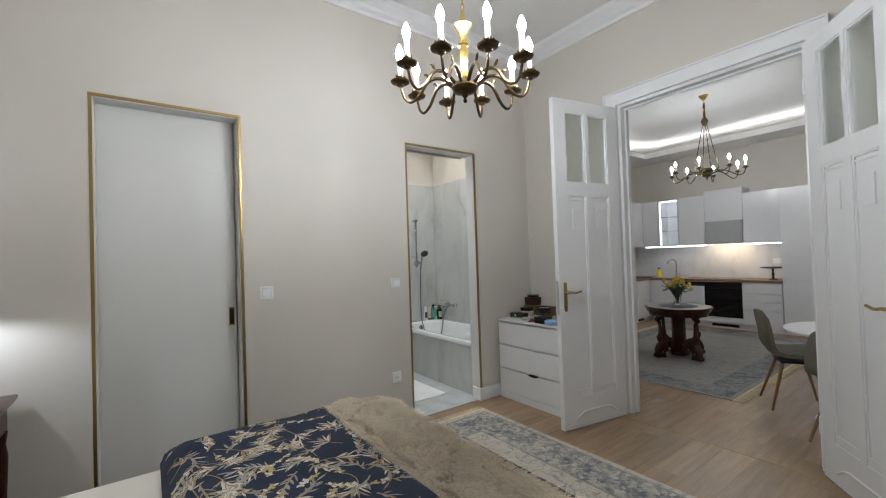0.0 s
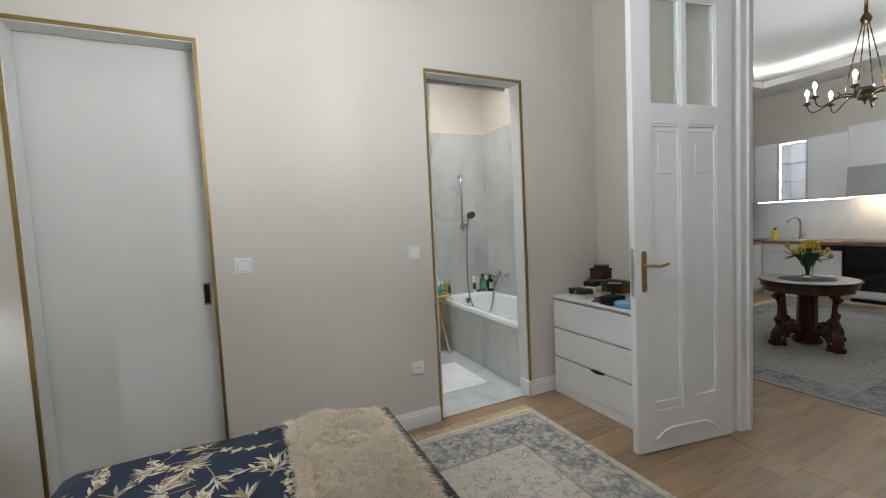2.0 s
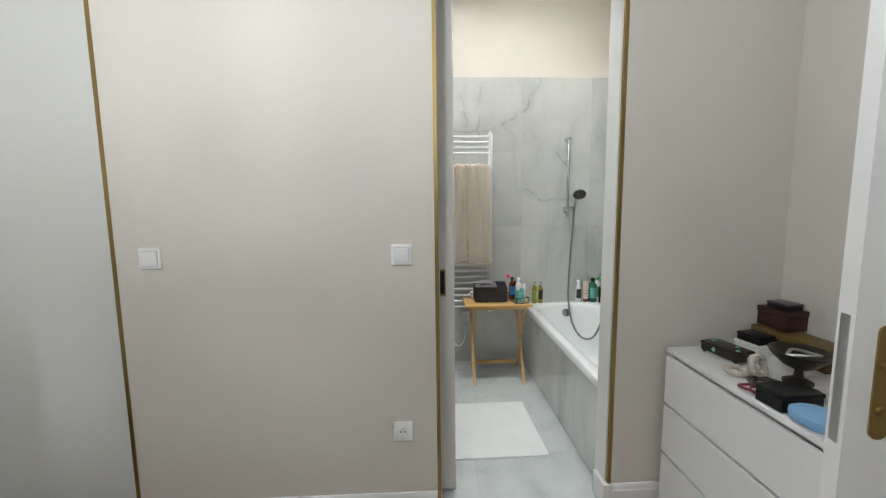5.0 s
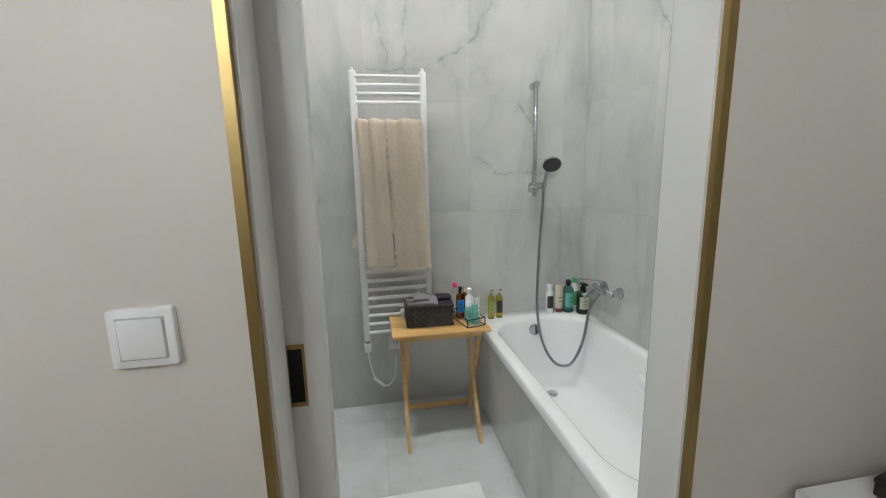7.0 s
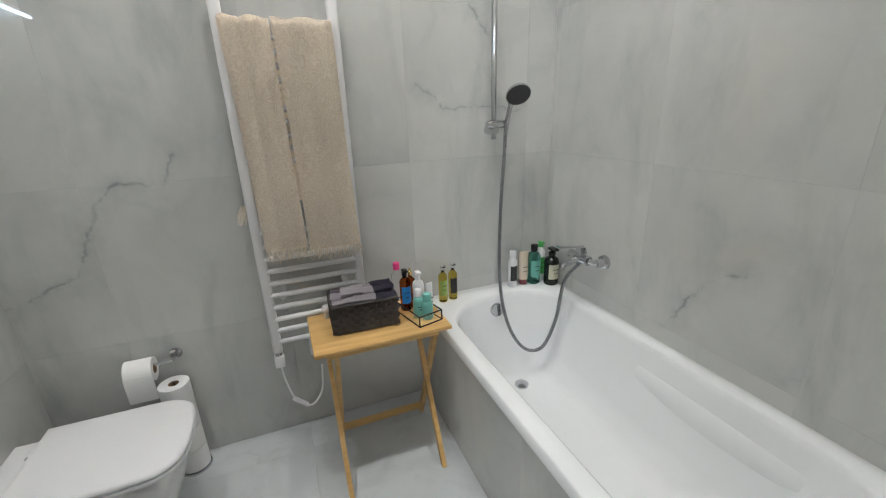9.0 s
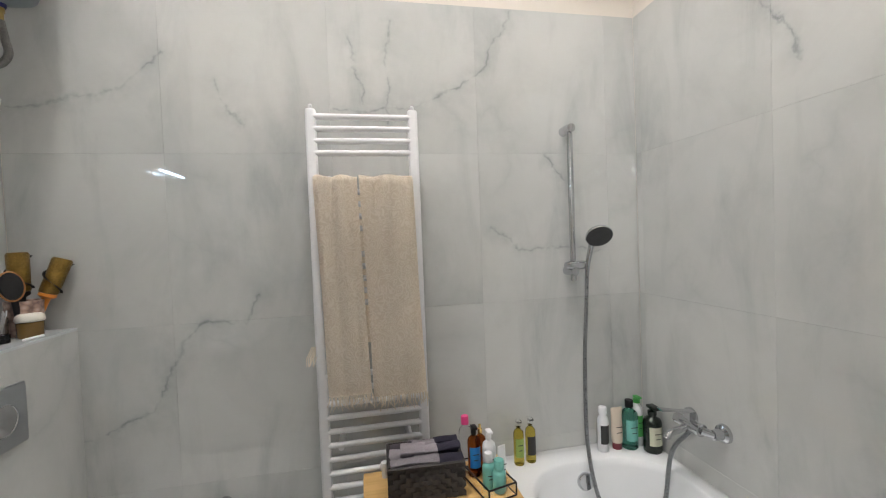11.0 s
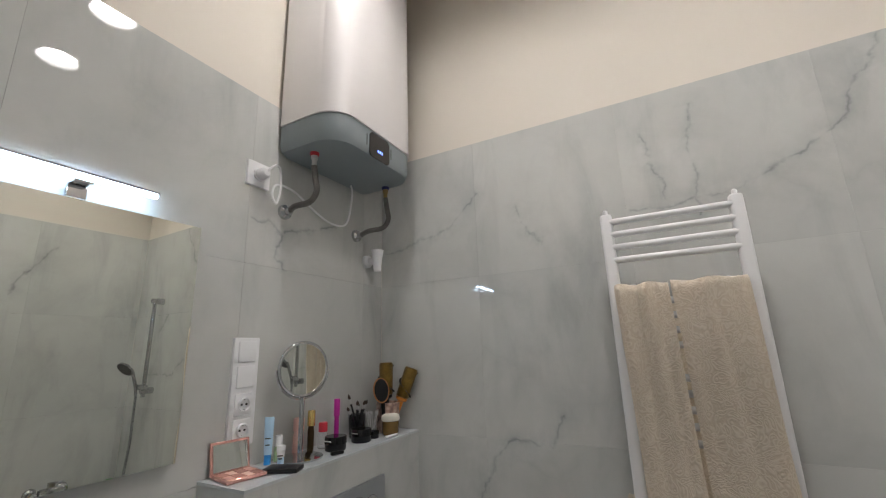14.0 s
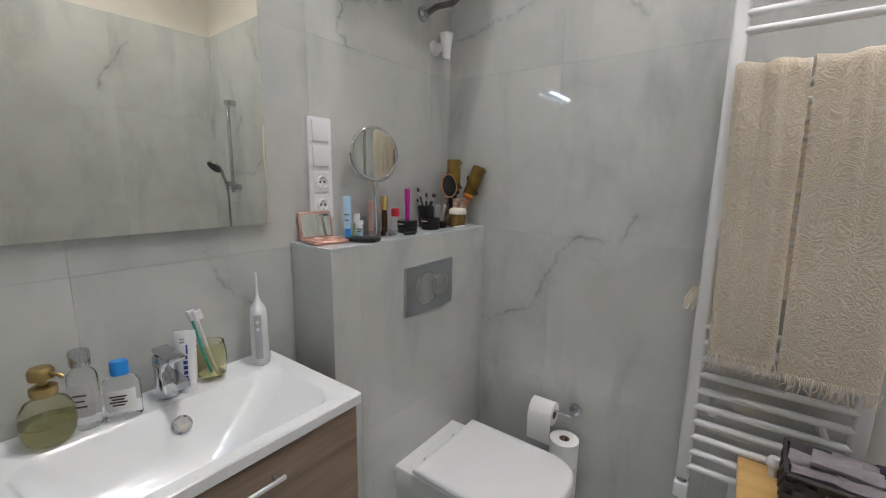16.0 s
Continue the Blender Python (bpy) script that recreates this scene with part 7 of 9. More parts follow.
DX0, DX1, DY0, DY1 = 0.185, 0.985, 0.74, 2.345
def duvet():
    t = thing("duvet", ((DX0 + DX1) / 2, (DY0 + DY1) / 2, 0.49), "navy duvet printed with cream and tan flowering branches", "duvet")
    c = Vector(((DX0 + DX1) / 2, (DY0 + DY1) / 2, 0.49))
    bm = bmesh.new()
    nx, ny = 44, 80
    top = [[bm.verts.new(Vector((x, y, duvet_z(x, y))) - c) for y in [DY0 + (DY1 - DY0) * j / ny for j in range(ny + 1)]] for x in [DX0 + (DX1 - DX0) * i / nx for i in range(nx + 1)]]
    for i in range(nx):
        for j in range(ny):
            bm.faces.new((top[i][j], top[i + 1][j], top[i + 1][j + 1], top[i][j + 1]))
    rim = [top[i][0] for i in range(nx + 1)] + [top[nx][j] for j in range(1, ny + 1)] + [top[i][ny] for i in range(nx - 1, -1, -1)] + [top[0][j] for j in range(ny - 1, 0, -1)]
    low = [bm.verts.new((v.co.x, v.co.y, 0.488 - c.z)) for v in rim]
    for k in range(len(rim)):
        bm.faces.new((rim[k], rim[(k + 1) % len(rim)], low[(k + 1) % len(rim)], low[k]))
    bm.faces.new(low)
    navy = plain("navy cotton", (0.012, 0.022, 0.05), 0.8, vary=0.12, scale=20, bump=0.25, bump_scale=350)
    body = part("cover", bm, navy, t, smooth=60)
    rnd = random.Random(21)
    prints = {"cream": bmesh.new(), "grey": bmesh.new(), "tan": bmesh.new(), "ochre": bmesh.new()}
    def lay(col, pts2):
        b = prints[col]
        vs = [b.verts.new(Vector((x, y, duvet_z(x, y) + 0.0022)) - c) for x, y in pts2]
        for k in range(1, len(vs) - 1):
            b.faces.new((vs[0], vs[k], vs[k + 1]))
    def inside(x, y):
        return DX0 + 0.015 < x < DX1 - 0.02 and DY0 + 0.02 < y < DY1 - 0.02
    def leaf(col, x, y, a, l, w):
        ca, sa = math.cos(a), math.sin(a)
        pts = [(0, 0), (l * 0.3, w * 0.42), (l * 0.6, w * 0.45), (l, 0), (l * 0.6, -w * 0.45), (l * 0.3, -w * 0.42)]
        q = [(x + u * ca - v * sa, y + u * sa + v * ca) for u, v in pts]
        if all(inside(*p) for p in q):
            lay(col, q)
    def stem(col, pts, w):
        for (xa, ya), (xb, yb) in zip(pts, pts[1:]):
            d = Vector((xb - xa, yb - ya))
            if d.length < 1e-5 or not (inside(xa, ya) and inside(xb, yb)):
                continue
            s = Vector((-d.y, d.x)).normalized() * w
            lay(col, [(xa - s.x, ya - s.y), (xb - s.x, yb - s.y), (xb + s.x, yb + s.y), (xa + s.x, ya + s.y)])
    for k in range(150):
        x, y = rnd.uniform(DX0, DX1), rnd.uniform(0.78, DY1)
        a = rnd.uniform(0, 2 * math.pi)
        bend = rnd.uniform(-1.6, 1.6)
        L = rnd.uniform(0.09, 0.20)
        pts = [(x, y)]
        for s in range(8):
            a2 = a + bend * s / 8
            x, y = x + L / 8 * math.cos(a2), y + L / 8 * math.sin(a2)
            pts.append((x, y))
        kind = k % 3
        stem("tan", pts, 0.0022 if kind else 0.004)
        for s, (px, py) in enumerate(pts[1:]):
            dirn = a + bend * s / 8
            if kind == 0:
                sg = 1 if (s + k) % 2 else -1
                leaf(rnd.choice(("cream", "grey", "grey", "tan")), px, py, dirn + sg * rnd.uniform(0.25, 0.75), rnd.uniform(0.04, 0.07), rnd.uniform(0.008, 0.013))
                if rnd.random() < 0.4:
                    leaf("grey", px, py, dirn - sg * rnd.uniform(0.4, 0.9), rnd.uniform(0.03, 0.055), 0.010)
            elif kind == 1 and s % 2:
                for p in range(rnd.choice((3, 4, 4))):
                    leaf(rnd.choice(("cream", "cream", "ochre")), px, py, dirn + 1.3 * p + rnd.uniform(-.2, .2), rnd.uniform(0.018, 0.028), 0.016)
            elif kind == 2 and s > 4:
                for p in range(5):
                    leaf(rnd.choice(("cream", "tan")), px, py, dirn + rnd.uniform(-1.2, 1.2), rnd.uniform(0.05, 0.085), 0.009)
    cols = {"cream": (0.66, 0.62, 0.53), "grey": (0.33, 0.33, 0.31), "tan": (0.36, 0.27, 0.17), "ochre": (0.48, 0.37, 0.16)}
    for k, b in prints.items():
        pr = part("print", b, plain(k + " print", cols[k], 0.8, vary=0.2, scale=60), body, smooth=0)
        tagged(pr, k + " printed flowers and leaves", kind="stuff")
    return t


duvet()


def throw():
    """Long-pile throw over the bed's foot, hanging a little over its end."""
    rnd = random.Random(8)
    x0, x1, y0, y1 = 0.975, 1.335, 0.70, 2.335
    def z(x, y):
        e = min(1.0, max(0.0, (x1 - x) / 0.05)) ** 0.5
        far = min(1.0, max(0.0, (y1 - y) / 0.06)) ** 0.5
        lift = 0.012 * max(0.0, 1 - (x - x0) / 0.16)
        return 0.51 + (0.065 + lift + 0.010 * noise.noise(Vector((x * 5, y * 5, 2)))) * far * (0.35 + 0.65 * e) + 0.012 * noise.noise(Vector((x * 12, y * 12, 6)))
    t = thing("fur_throw", ((x0 + x1) / 2, (y0 + y1) / 2, 0.50), "shaggy beige faux fur throw across the foot of the bed", "throw")
    c = Vector(((x0 + x1) / 2, (y0 + y1) / 2, 0.50))
    bm = bmesh.new()
    nx, ny = 24, 80
    g = [[bm.verts.new(Vector((x, y, z(x, y))) - c) for y in [y0 + (y1 - y0) * j / ny for j in range(ny + 1)]] for x in [x0 + (x1 - x0) * i / nx for i in range(nx + 1)]]
    for i in range(nx):
        for j in range(ny):
            bm.faces.new((g[i][j], g[i + 1][j], g[i + 1][j + 1], g[i][j + 1]))
    rim = [g[i][0] for i in range(nx + 1)] + [g[nx][j] for j in range(1, ny + 1)] + [g[i][ny] for i in range(nx - 1, -1, -1)] + [g[0][j] for j in range(ny - 1, 0, -1)]
    low = [bm.verts.new((v.co.x, v.co.y, 0.492 - c.z)) for v in rim]
    for k in range(len(rim)):
        bm.faces.new((rim[k], rim[(k + 1) % len(rim)], low[(k + 1) % len(rim)], low[k]))
    bm.faces.new(low)
    m_base = plain("beige fur backing", (0.56, 0.45, 0.32), 0.95, vary=0.2, scale=40)
    part("backing", bm, m_base, t, smooth=60)
    m_fur, ft, fb, flk = nodes_of("beige fur")
    geo = add(ft, "ShaderNodeNewGeometry")
    rp = ramp(ft, (0.0, (0.56, 0.46, 0.33)), (0.5, (0.80, 0.69, 0.53)), (1.0, (0.92, 0.84, 0.70)))
    flk.new(geo.outputs["Random Per Island"], rp.inputs[0])
    flk.new(rp.outputs[0], fb.inputs["Base Color"])
    fb.inputs["Roughness"].default_value = 0.75
    fb.inputs["Sheen Weight"].default_value = 0.3
    verts, faces = [], []
    cell = 0.026
    for k in range(52000):
        x, y = rnd.uniform(x0 - 0.004, x1 + 0.012), rnd.uniform(y0 + 0.02, y1 + 0.003)
        a = noise.noise(Vector((x * 5, y * 5, 9))) * 3.2 + 5.0 + rnd.uniform(-0.35, 0.35)
        if x < x0 + 0.02:
            a = math.pi + rnd.uniform(-0.5, 0.5)
        l = rnd.uniform(0.034, 0.066)
        up = rnd.uniform(0.25, 0.7)
        if x > x1 - 0.03:
            a, up = rnd.uniform(-0.7, 0.7), rnd.uniform(-0.6, 0.4)
        p = Vector((min(x, x1), y, z(min(max(x, x0), x1), y) - 0.003 - 1.5 * max(0.0, x - x1))) - c
        ci, cj = math.floor(x / cell), math.floor(y / cell)
        jit = noise.noise(Vector((ci * 3.7, cj * 5.1, 0.5)))
        cx, cy = (ci + 0.5 + 0.4 * jit) * cell, (cj + 0.5 - 0.4 * jit) * cell
        d = Vector((math.cos(a), math.sin(a), up)).normalized()
        pull_in = Vector((cx - x, cy - y, 0)) * 0.75
        s = Vector((-math.sin(a), math.cos(a), 0)) * rnd.uniform(0.0010, 0.0019)
        q = p + d * l * 0.55 + pull_in * 0.5 + Vector((0, 0, 0.003))
        e = p + d * l * (1 + 0.4 * jit) + pull_in - Vector((0, 0, l * 0.25))
        b = len(verts)
        verts += [p - s, p + s, q + s * 0.8, q - s * 0.8, e]
        faces += [(b, b + 1, b + 2, b + 3), (b + 3, b + 2, b + 4)]
    me = bpy.data.meshes.new("fur")
    me.from_pydata(verts, [], faces)
    me.materials.append(m_fur)
    pile = new("fur", me)
    pile.parent = t
    tagged(pile, "long matted beige pile", "", "", "stuff")


throw()


# ---- rugs ----
def rug_material(name, light, mid, dark, w, d, border):
    """Faded ornament: a border band, medallion rings and worn patches."""
    m, t, b, link = nodes_of(name)
    co = add(t, "ShaderNodeTexCoord")
    sep = add(t, "ShaderNodeSeparateXYZ")
    link.new(co.outputs["Object"], sep.inputs[0])
    def mathn(op, a, b2=None, c2=None):
        n = add(t, "ShaderNodeMath", operation=op)
        for i, v in enumerate((a, b2, c2)):
            if v is None:
                continue
            if isinstance(v, (int, float)):
                n.inputs[i].default_value = v
            else:
                link.new(v, n.inputs[i])
        return n.outputs[0]
    ax, ay = mathn('ABSOLUTE', sep.outputs[0]), mathn('ABSOLUTE', sep.outputs[1])
    ex, ey = mathn('SUBTRACT', w / 2, ax), mathn('SUBTRACT', d / 2, ay)
    edge = mathn('MINIMUM', ex, ey)
    inband = mathn('MULTIPLY', mathn('GREATER_THAN', edge, 0.05), mathn('LESS_THAN', edge, border))
    line = mathn('MAXIMUM', mathn('LESS_THAN', mathn('ABSOLUTE', mathn('SUBTRACT', edge, 0.05)), 0.008), mathn('LESS_THAN', mathn('ABSOLUTE', mathn('SUBTRACT', edge, border)), 0.009))
    comb = add(t, "ShaderNodeCombineXYZ")
    link.new(ax, comb.inputs[0])
    link.new(ay, comb.inputs[1])
    nz = add(t, "ShaderNodeTexNoise", Scale=12.0, Detail=3.0)
    link.new(comb.outputs[0], nz.inputs["Vector"])
    warp = add(t, "ShaderNodeVectorMath", operation='MULTIPLY_ADD')
    warp.inputs[1].default_value = (0.07, 0.07, 0.0)
    link.new(nz.outputs["Color"], warp.inputs[0])
    link.new(comb.outputs[0], warp.inputs[2])
    vo = add(t, "ShaderNodeTexVoronoi", Scale=16.0)
    link.new(warp.outputs[0], vo.inputs["Vector"])
    vo2 = add(t, "ShaderNodeTexVoronoi", Scale=19.0)
    link.new(warp.outputs[0], vo2.inputs["Vector"])
    petals = mathn('LESS_THAN', mathn('ABSOLUTE', mathn('SUBTRACT', vo2.outputs["Distance"], 0.24)), 0.09)
    worn = add(t, "ShaderNodeTexNoise", Scale=3.2, Detail=8.0, Roughness=0.7)
    link.new(co.outputs["Object"], worn.inputs["Vector"])
    wear = ramp(t, (0.36, (0, 0, 0)), (0.62, (1, 1, 1)))
    link.new(worn.outputs["Fac"], wear.inputs[0])
    fine = add(t, "ShaderNodeTexNoise", Scale=90.0, Detail=3.0)
    link.new(co.outputs["Object"], fine.inputs["Vector"])
    blot = add(t, "ShaderNodeTexNoise", Scale=11.0, Detail=7.0, Roughness=0.72)
    link.new(co.outputs["Object"], blot.inputs["Vector"])
    patch = ramp(t, (0.40, (0, 0, 0)), (0.56, (1, 1, 1)))
    link.new(blot.outputs["Fac"], patch.inputs[0])
    curl = ramp(t, (0.0, (0, 0, 0)), (0.06, (1, 1, 1)), (0.11, (0, 0, 0)), (0.20, (0, 0, 0)), (0.25, (1, 1, 1)), (0.31, (0, 0, 0)))
    link.new(vo.outputs["Distance"], curl.inputs[0])
    stems = ramp(t, (0.0, (0.7, 0.7, 0.7)), (0.05, (0, 0, 0)))
    vine = add(t, "ShaderNodeTexNoise", Scale=15.0, Detail=1.0)
    link.new(comb.outputs[0], vine.inputs["Vector"])
    link.new(mathn('ABSOLUTE', mathn('SUBTRACT', vine.outputs["Fac"], 0.5)), stems.inputs[0])
    motif = mathn('MAXIMUM', curl.outputs[0], stems.outputs[0])
    out_band = mathn('SUBTRACT', 1.0, inband)
    field = mathn('MULTIPLY', mathn('MULTIPLY_ADD', mathn('MULTIPLY', motif, mathn('MULTIPLY_ADD', patch.outputs[0], 0.8, 0.2)), 0.75, 0.13), out_band)
    ground_ = mathn('MULTIPLY', mathn('MULTIPLY_ADD', patch.outputs[0], 0.55, 0.34), mathn('SUBTRACT', 1.0, mathn('MULTIPLY', mathn('MAXIMUM', petals, stems.outputs[0]), 0.62)))
    pat = mathn('ADD', field, mathn('MULTIPLY', ground_, inband))
    pat = mathn('MAXIMUM', pat, mathn('MULTIPLY', line, 0.6))
    pat = mathn('MULTIPLY', pat, mathn('MULTIPLY_ADD', wear.outputs[0], 0.5, 0.55))
    pat = mathn('ADD', pat, mathn('MULTIPLY', mathn('SUBTRACT', fine.outputs["Fac"], 0.5), 0.35))
    r = ramp(t, (0.0, light), (0.28, tuple((p + q) / 2 for p, q in zip(light, mid))), (0.52, mid), (0.9, dark))
    link.new(pat, r.inputs[0])
    link.new(r.outputs[0], b.inputs["Base Color"])
    b.inputs["Roughness"].default_value = 0.95
    bp = add(t, "ShaderNodeBump", Strength=0.5, Distance=0.003)
    link.new(fine.outputs["Fac"], bp.inputs["Height"])
    link.new(bp.outputs[0], b.inputs["Normal"])
    return m


def rug(at, w, d, material, label, rz=0.0, fringe_sides=(1, -1)):
    rnd = random.Random(int(w * 100))
    t = thing("rug", at, label, "rug", "rugs", rz)
    bm = bmesh.new()
    nx, ny = 24, 30
    g = [[bm.verts.new((x, y, 0.007 + 0.0012 * noise.noise(Vector((x * 4, y * 4, 0))))) for y in [-d / 2 + d * j / ny for j in range(ny + 1)]] for x in [-w / 2 + w * i / nx for i in range(nx + 1)]]
    for i in range(nx):
        for j in range(ny):
            bm.faces.new((g[i][j], g[i + 1][j], g[i + 1][j + 1], g[i][j + 1]))
    rim = [g[i][0] for i in range(nx + 1)] + [g[nx][j] for j in range(1, ny + 1)] + [g[i][ny] for i in range(nx - 1, -1, -1)] + [g[0][j] for j in range(ny - 1, 0, -1)]
    low = [bm.verts.new((v.co.x, v.co.y, 0.0)) for v in rim]
    for k in range(len(rim)):
        bm.faces.new((rim[k], rim[(k + 1) % len(rim)], low[(k + 1) % len(rim)], low[k]))
    bm.faces.new(low)
    part("field", bm, material, t)
    m_fr = plain("cream rug fringe", (0.66, 0.55, 0.38), 0.95, vary=0.15, scale=50)
    for sg in fringe_sides:
        part("end_band", boxes(((-w / 2, min(sg * d / 2, sg * (d / 2 + 0.02)), 0.0), (w / 2, max(sg * d / 2, sg * (d / 2 + 0.02)), 0.005))), m_fr, t)
        fr = bmesh.new()
        n = int(w / 0.008)
        for k in range(n):
            x = -w / 2 + w * (k + 0.5) / n
            l = rnd.uniform(0.07, 0.09)
            dx = rnd.uniform(-0.009, 0.009)
            tube([(x, sg * (d / 2 + 0.018), 0.003), (x + dx * 0.4, sg * (d / 2 + 0.02 + l * 0.5), 0.003), (x + dx, sg * (d / 2 + 0.02 + l), 0.002)], [0.0034, 0.0030, 0.0016], 4, bm=fr)
        part("fringe", fr, m_fr, t, "cream knotted fringe")
    return t


rug((1.95, 1.70, 0.001), 1.40, 2.27, rug_material("faded blue and ivory rug wool", (0.56, 0.51, 0.43), (0.28, 0.27, 0.255), (0.11, 0.125, 0.16), 1.40, 2.27, 0.34), "faded blue and ivory patterned rug with a cream fringe")
rug((6.25, 2.62, 0.001), 3.5, 2.25, rug_material("faded grey blue rug wool", (0.34, 0.33, 0.31), (0.20, 0.21, 0.22), (0.09, 0.105, 0.13), 3.5, 2.25, 0.3), "large faded grey and blue rug under a round table", 0, (1, -1))

# ---- bedside ----
ns = thing("console_table", (-0.585, 2.74, 0.0), "dark brown wooden console with a moulded top", "table")
part("top", moved(loft([[(x * q, y * q, z) for x, y in rounded(-0.19, -0.25, 0.19, 0.25, 0.02, 3)] for q, z in ((0.88, 0.745), (0.95, 0.755), (1.0, 0.775), (1.0, 0.785))]), Matrix()), M_MAHOGANY, ns)
part("apron", rbox((-0.155, -0.21, 0.62), (0.155, 0.21, 0.745), 0.004, 1), M_MAHOGANY, ns)
for x in (-0.135, 0.135):
    for y in (-0.19, 0.19):
        part("leg", lathe([(0.014, 0), (0.02, 0.02), (0.013, 0.05), (0.02, 0.3), (0.026, 0.5), (0.018, 0.56), (0.026, 0.62)], 12, (x, y, 0)), M_MAHOGANY, ns)
lp = thing("table_lamp", (-0.63, 2.77, 0.786), "tall table lamp with an opaque shade, switched on", "table lamp")
part("foot", lathe([(0.06, 0), (0.06, 0.012), (0.02, 0.03), (0.014, 0.2), (0.02, 0.30), (0.008, 0.33), (0.008, 0.42), (0, 0.42)], 20), M_BRASS_DARK, lp)
part("shade", lathe([(0.13, 0.41), (0.085, 0.60), (0.0835, 0.60), (0.1285, 0.41), (0.13, 0.41)], 28), plain("dark lined shade", (0.08, 0.075, 0.07), 0.8), lp)
part("bulb", lathe([(0, 0.422), (0.02, 0.427), (0.028, 0.447), (0.022, 0.469), (0, 0.477)], 16), glowing("cool lamp bulb", (0.84, 0.90, 1.0), 200.0), lp, "glowing lamp bulb")


# ---- kitchen ----
KF, KT = 8.30, 0.86                                  # front of base units, worktop
M_GLOSSW = plain("white kitchen lacquer", (0.72, 0.72, 0.73), 0.16, vary=0.01)
M_WORKTOP = wood("brown worktop", (0.16, 0.09, 0.055), (0.30, 0.19, 0.12), 0.4, 0.8, 'Y', 0.0)
M_SPLASH = marble("pale splashback", (0.66, 0.665, 0.67), 0.1, 0.3, 3.0, 0.8)


def base_unit(y0, y1, kind, label):
    t = thing("base_cabinet", (KF + 0.3, (y0 + y1) / 2, 0), label, "kitchen cabinet", "base cabinets")
    h = (y1 - y0) / 2
    part("body", boxes(((-0.28, -h, 0.10), (0.3, h, KT - 0.04))), M_GLOSSW, t)
    part("plinth", boxes(((-0.24, -h, 0), (0.28, h, 0.098))), M_GLOSSW, t)
    x = -0.30
    if kind == "drawers":
        zs = [0.105, 0.36, 0.50, 0.64, KT - 0.045]
        for a, b in zip(zs, zs[1:]):
            part("drawer", rbox((x, -h + 0.002, a + 0.002), (x + 0.018, h - 0.002, b - 0.014), 0.002, 1), M_GLOSSW, t)
    elif kind == "oven":
        o = part("oven_door", rbox((x - 0.004, -h + 0.003, 0.20), (x + 0.018, h - 0.003, KT - 0.05), 0.003, 1), M_BLACKGLASS, t, "black glass oven front")
        part("oven_handle", tube([(x - 0.03, -h + 0.05, KT - 0.16), (x - 0.03, h - 0.05, KT - 0.16)], 0.008, 8), M_BLACK, o)
        part("lower_front", rbox((x, -h + 0.002, 0.105), (x + 0.018, h - 0.002, 0.195), 0.002, 1), M_GLOSSW, t)
        part("plinth_grille", boxes(((-0.245, -h + 0.08, 0.03), (-0.2405, h - 0.08, 0.075))), M_BLACK, t)
    elif kind == "dishwasher":
        part("front", rbox((x, -h + 0.002, 0.105), (x + 0.018, h - 0.002, KT - 0.13), 0.002, 1), M_GLOSSW, t)
        part("control_strip", rbox((x + 0.001, -h + 0.002, KT - 0.125), (x + 0.018, h - 0.002, KT - 0.05), 0.002, 1), M_BLACK, t)
    else:
        part("door", rbox((x, -h + 0.002, 0.105), (x + 0.018, h - 0.002, KT - 0.19), 0.002, 1), M_GLOSSW, t)
        part("drawer", rbox((x, -h + 0.002, KT - 0.175), (x + 0.018, h - 0.002, KT - 0.05), 0.002, 1), M_GLOSSW, t)


base_unit(2.06, 2.60, "drawers", "white handleless base cabinet with four drawers")
base_unit(2.60, 3.18, "oven", "white base cabinet with a built-in black oven")
base_unit(3.18, 3.60, "dishwasher", "white dishwasher front with a dark control strip")
base_unit(3.60, 4.16, "door", "white handleless base cabinet with a door")
lr = thing("base_cabinet", (7.95, 4.45, 0), "white handleless base cabinet on the side wall", "kitchen cabinet", "base cabinets")
part("body", boxes(((-0.14, -0.28, 0.10), (0.95, 0.32, KT - 0.04))), M_GLOSSW, lr)
part("plinth", boxes(((-0.14, -0.24, 0), (0.95, 0.32, 0.098))), M_GLOSSW, lr)
part("door", rbox((-0.138, -0.30, 0.105), (0.33, -0.281, KT - 0.05), 0.002, 1), M_GLOSSW, lr)
part("grille", boxes(((-0.05, -0.245, 0.03), (0.15, -0.2405, 0.075))), M_BLACK, lr)
wt = thing("worktop", (KF + 0.3, 3.2, KT - 0.039), "brown wood worktop over the base cabinets", "worktop")
part("slab", boxes(((-0.32, -1.15, 0), (0.35, 1.575, 0.038))), M_WORKTOP, wt)
part("return", boxes(((-0.79, 0.93, 0), (-0.321, 1.575, 0.038))), M_WORKTOP, wt)
structure("splashback", boxes(((KX1 - 0.012, 2.05, KT), (KX1 - 0.001, KY1, 1.50)), ((7.4, KY1 - 0.012, KT), (KX1 - 0.012, KY1 - 0.001, 1.50))), M_SPLASH, "pale marble-look kitchen splashback", "splashback")

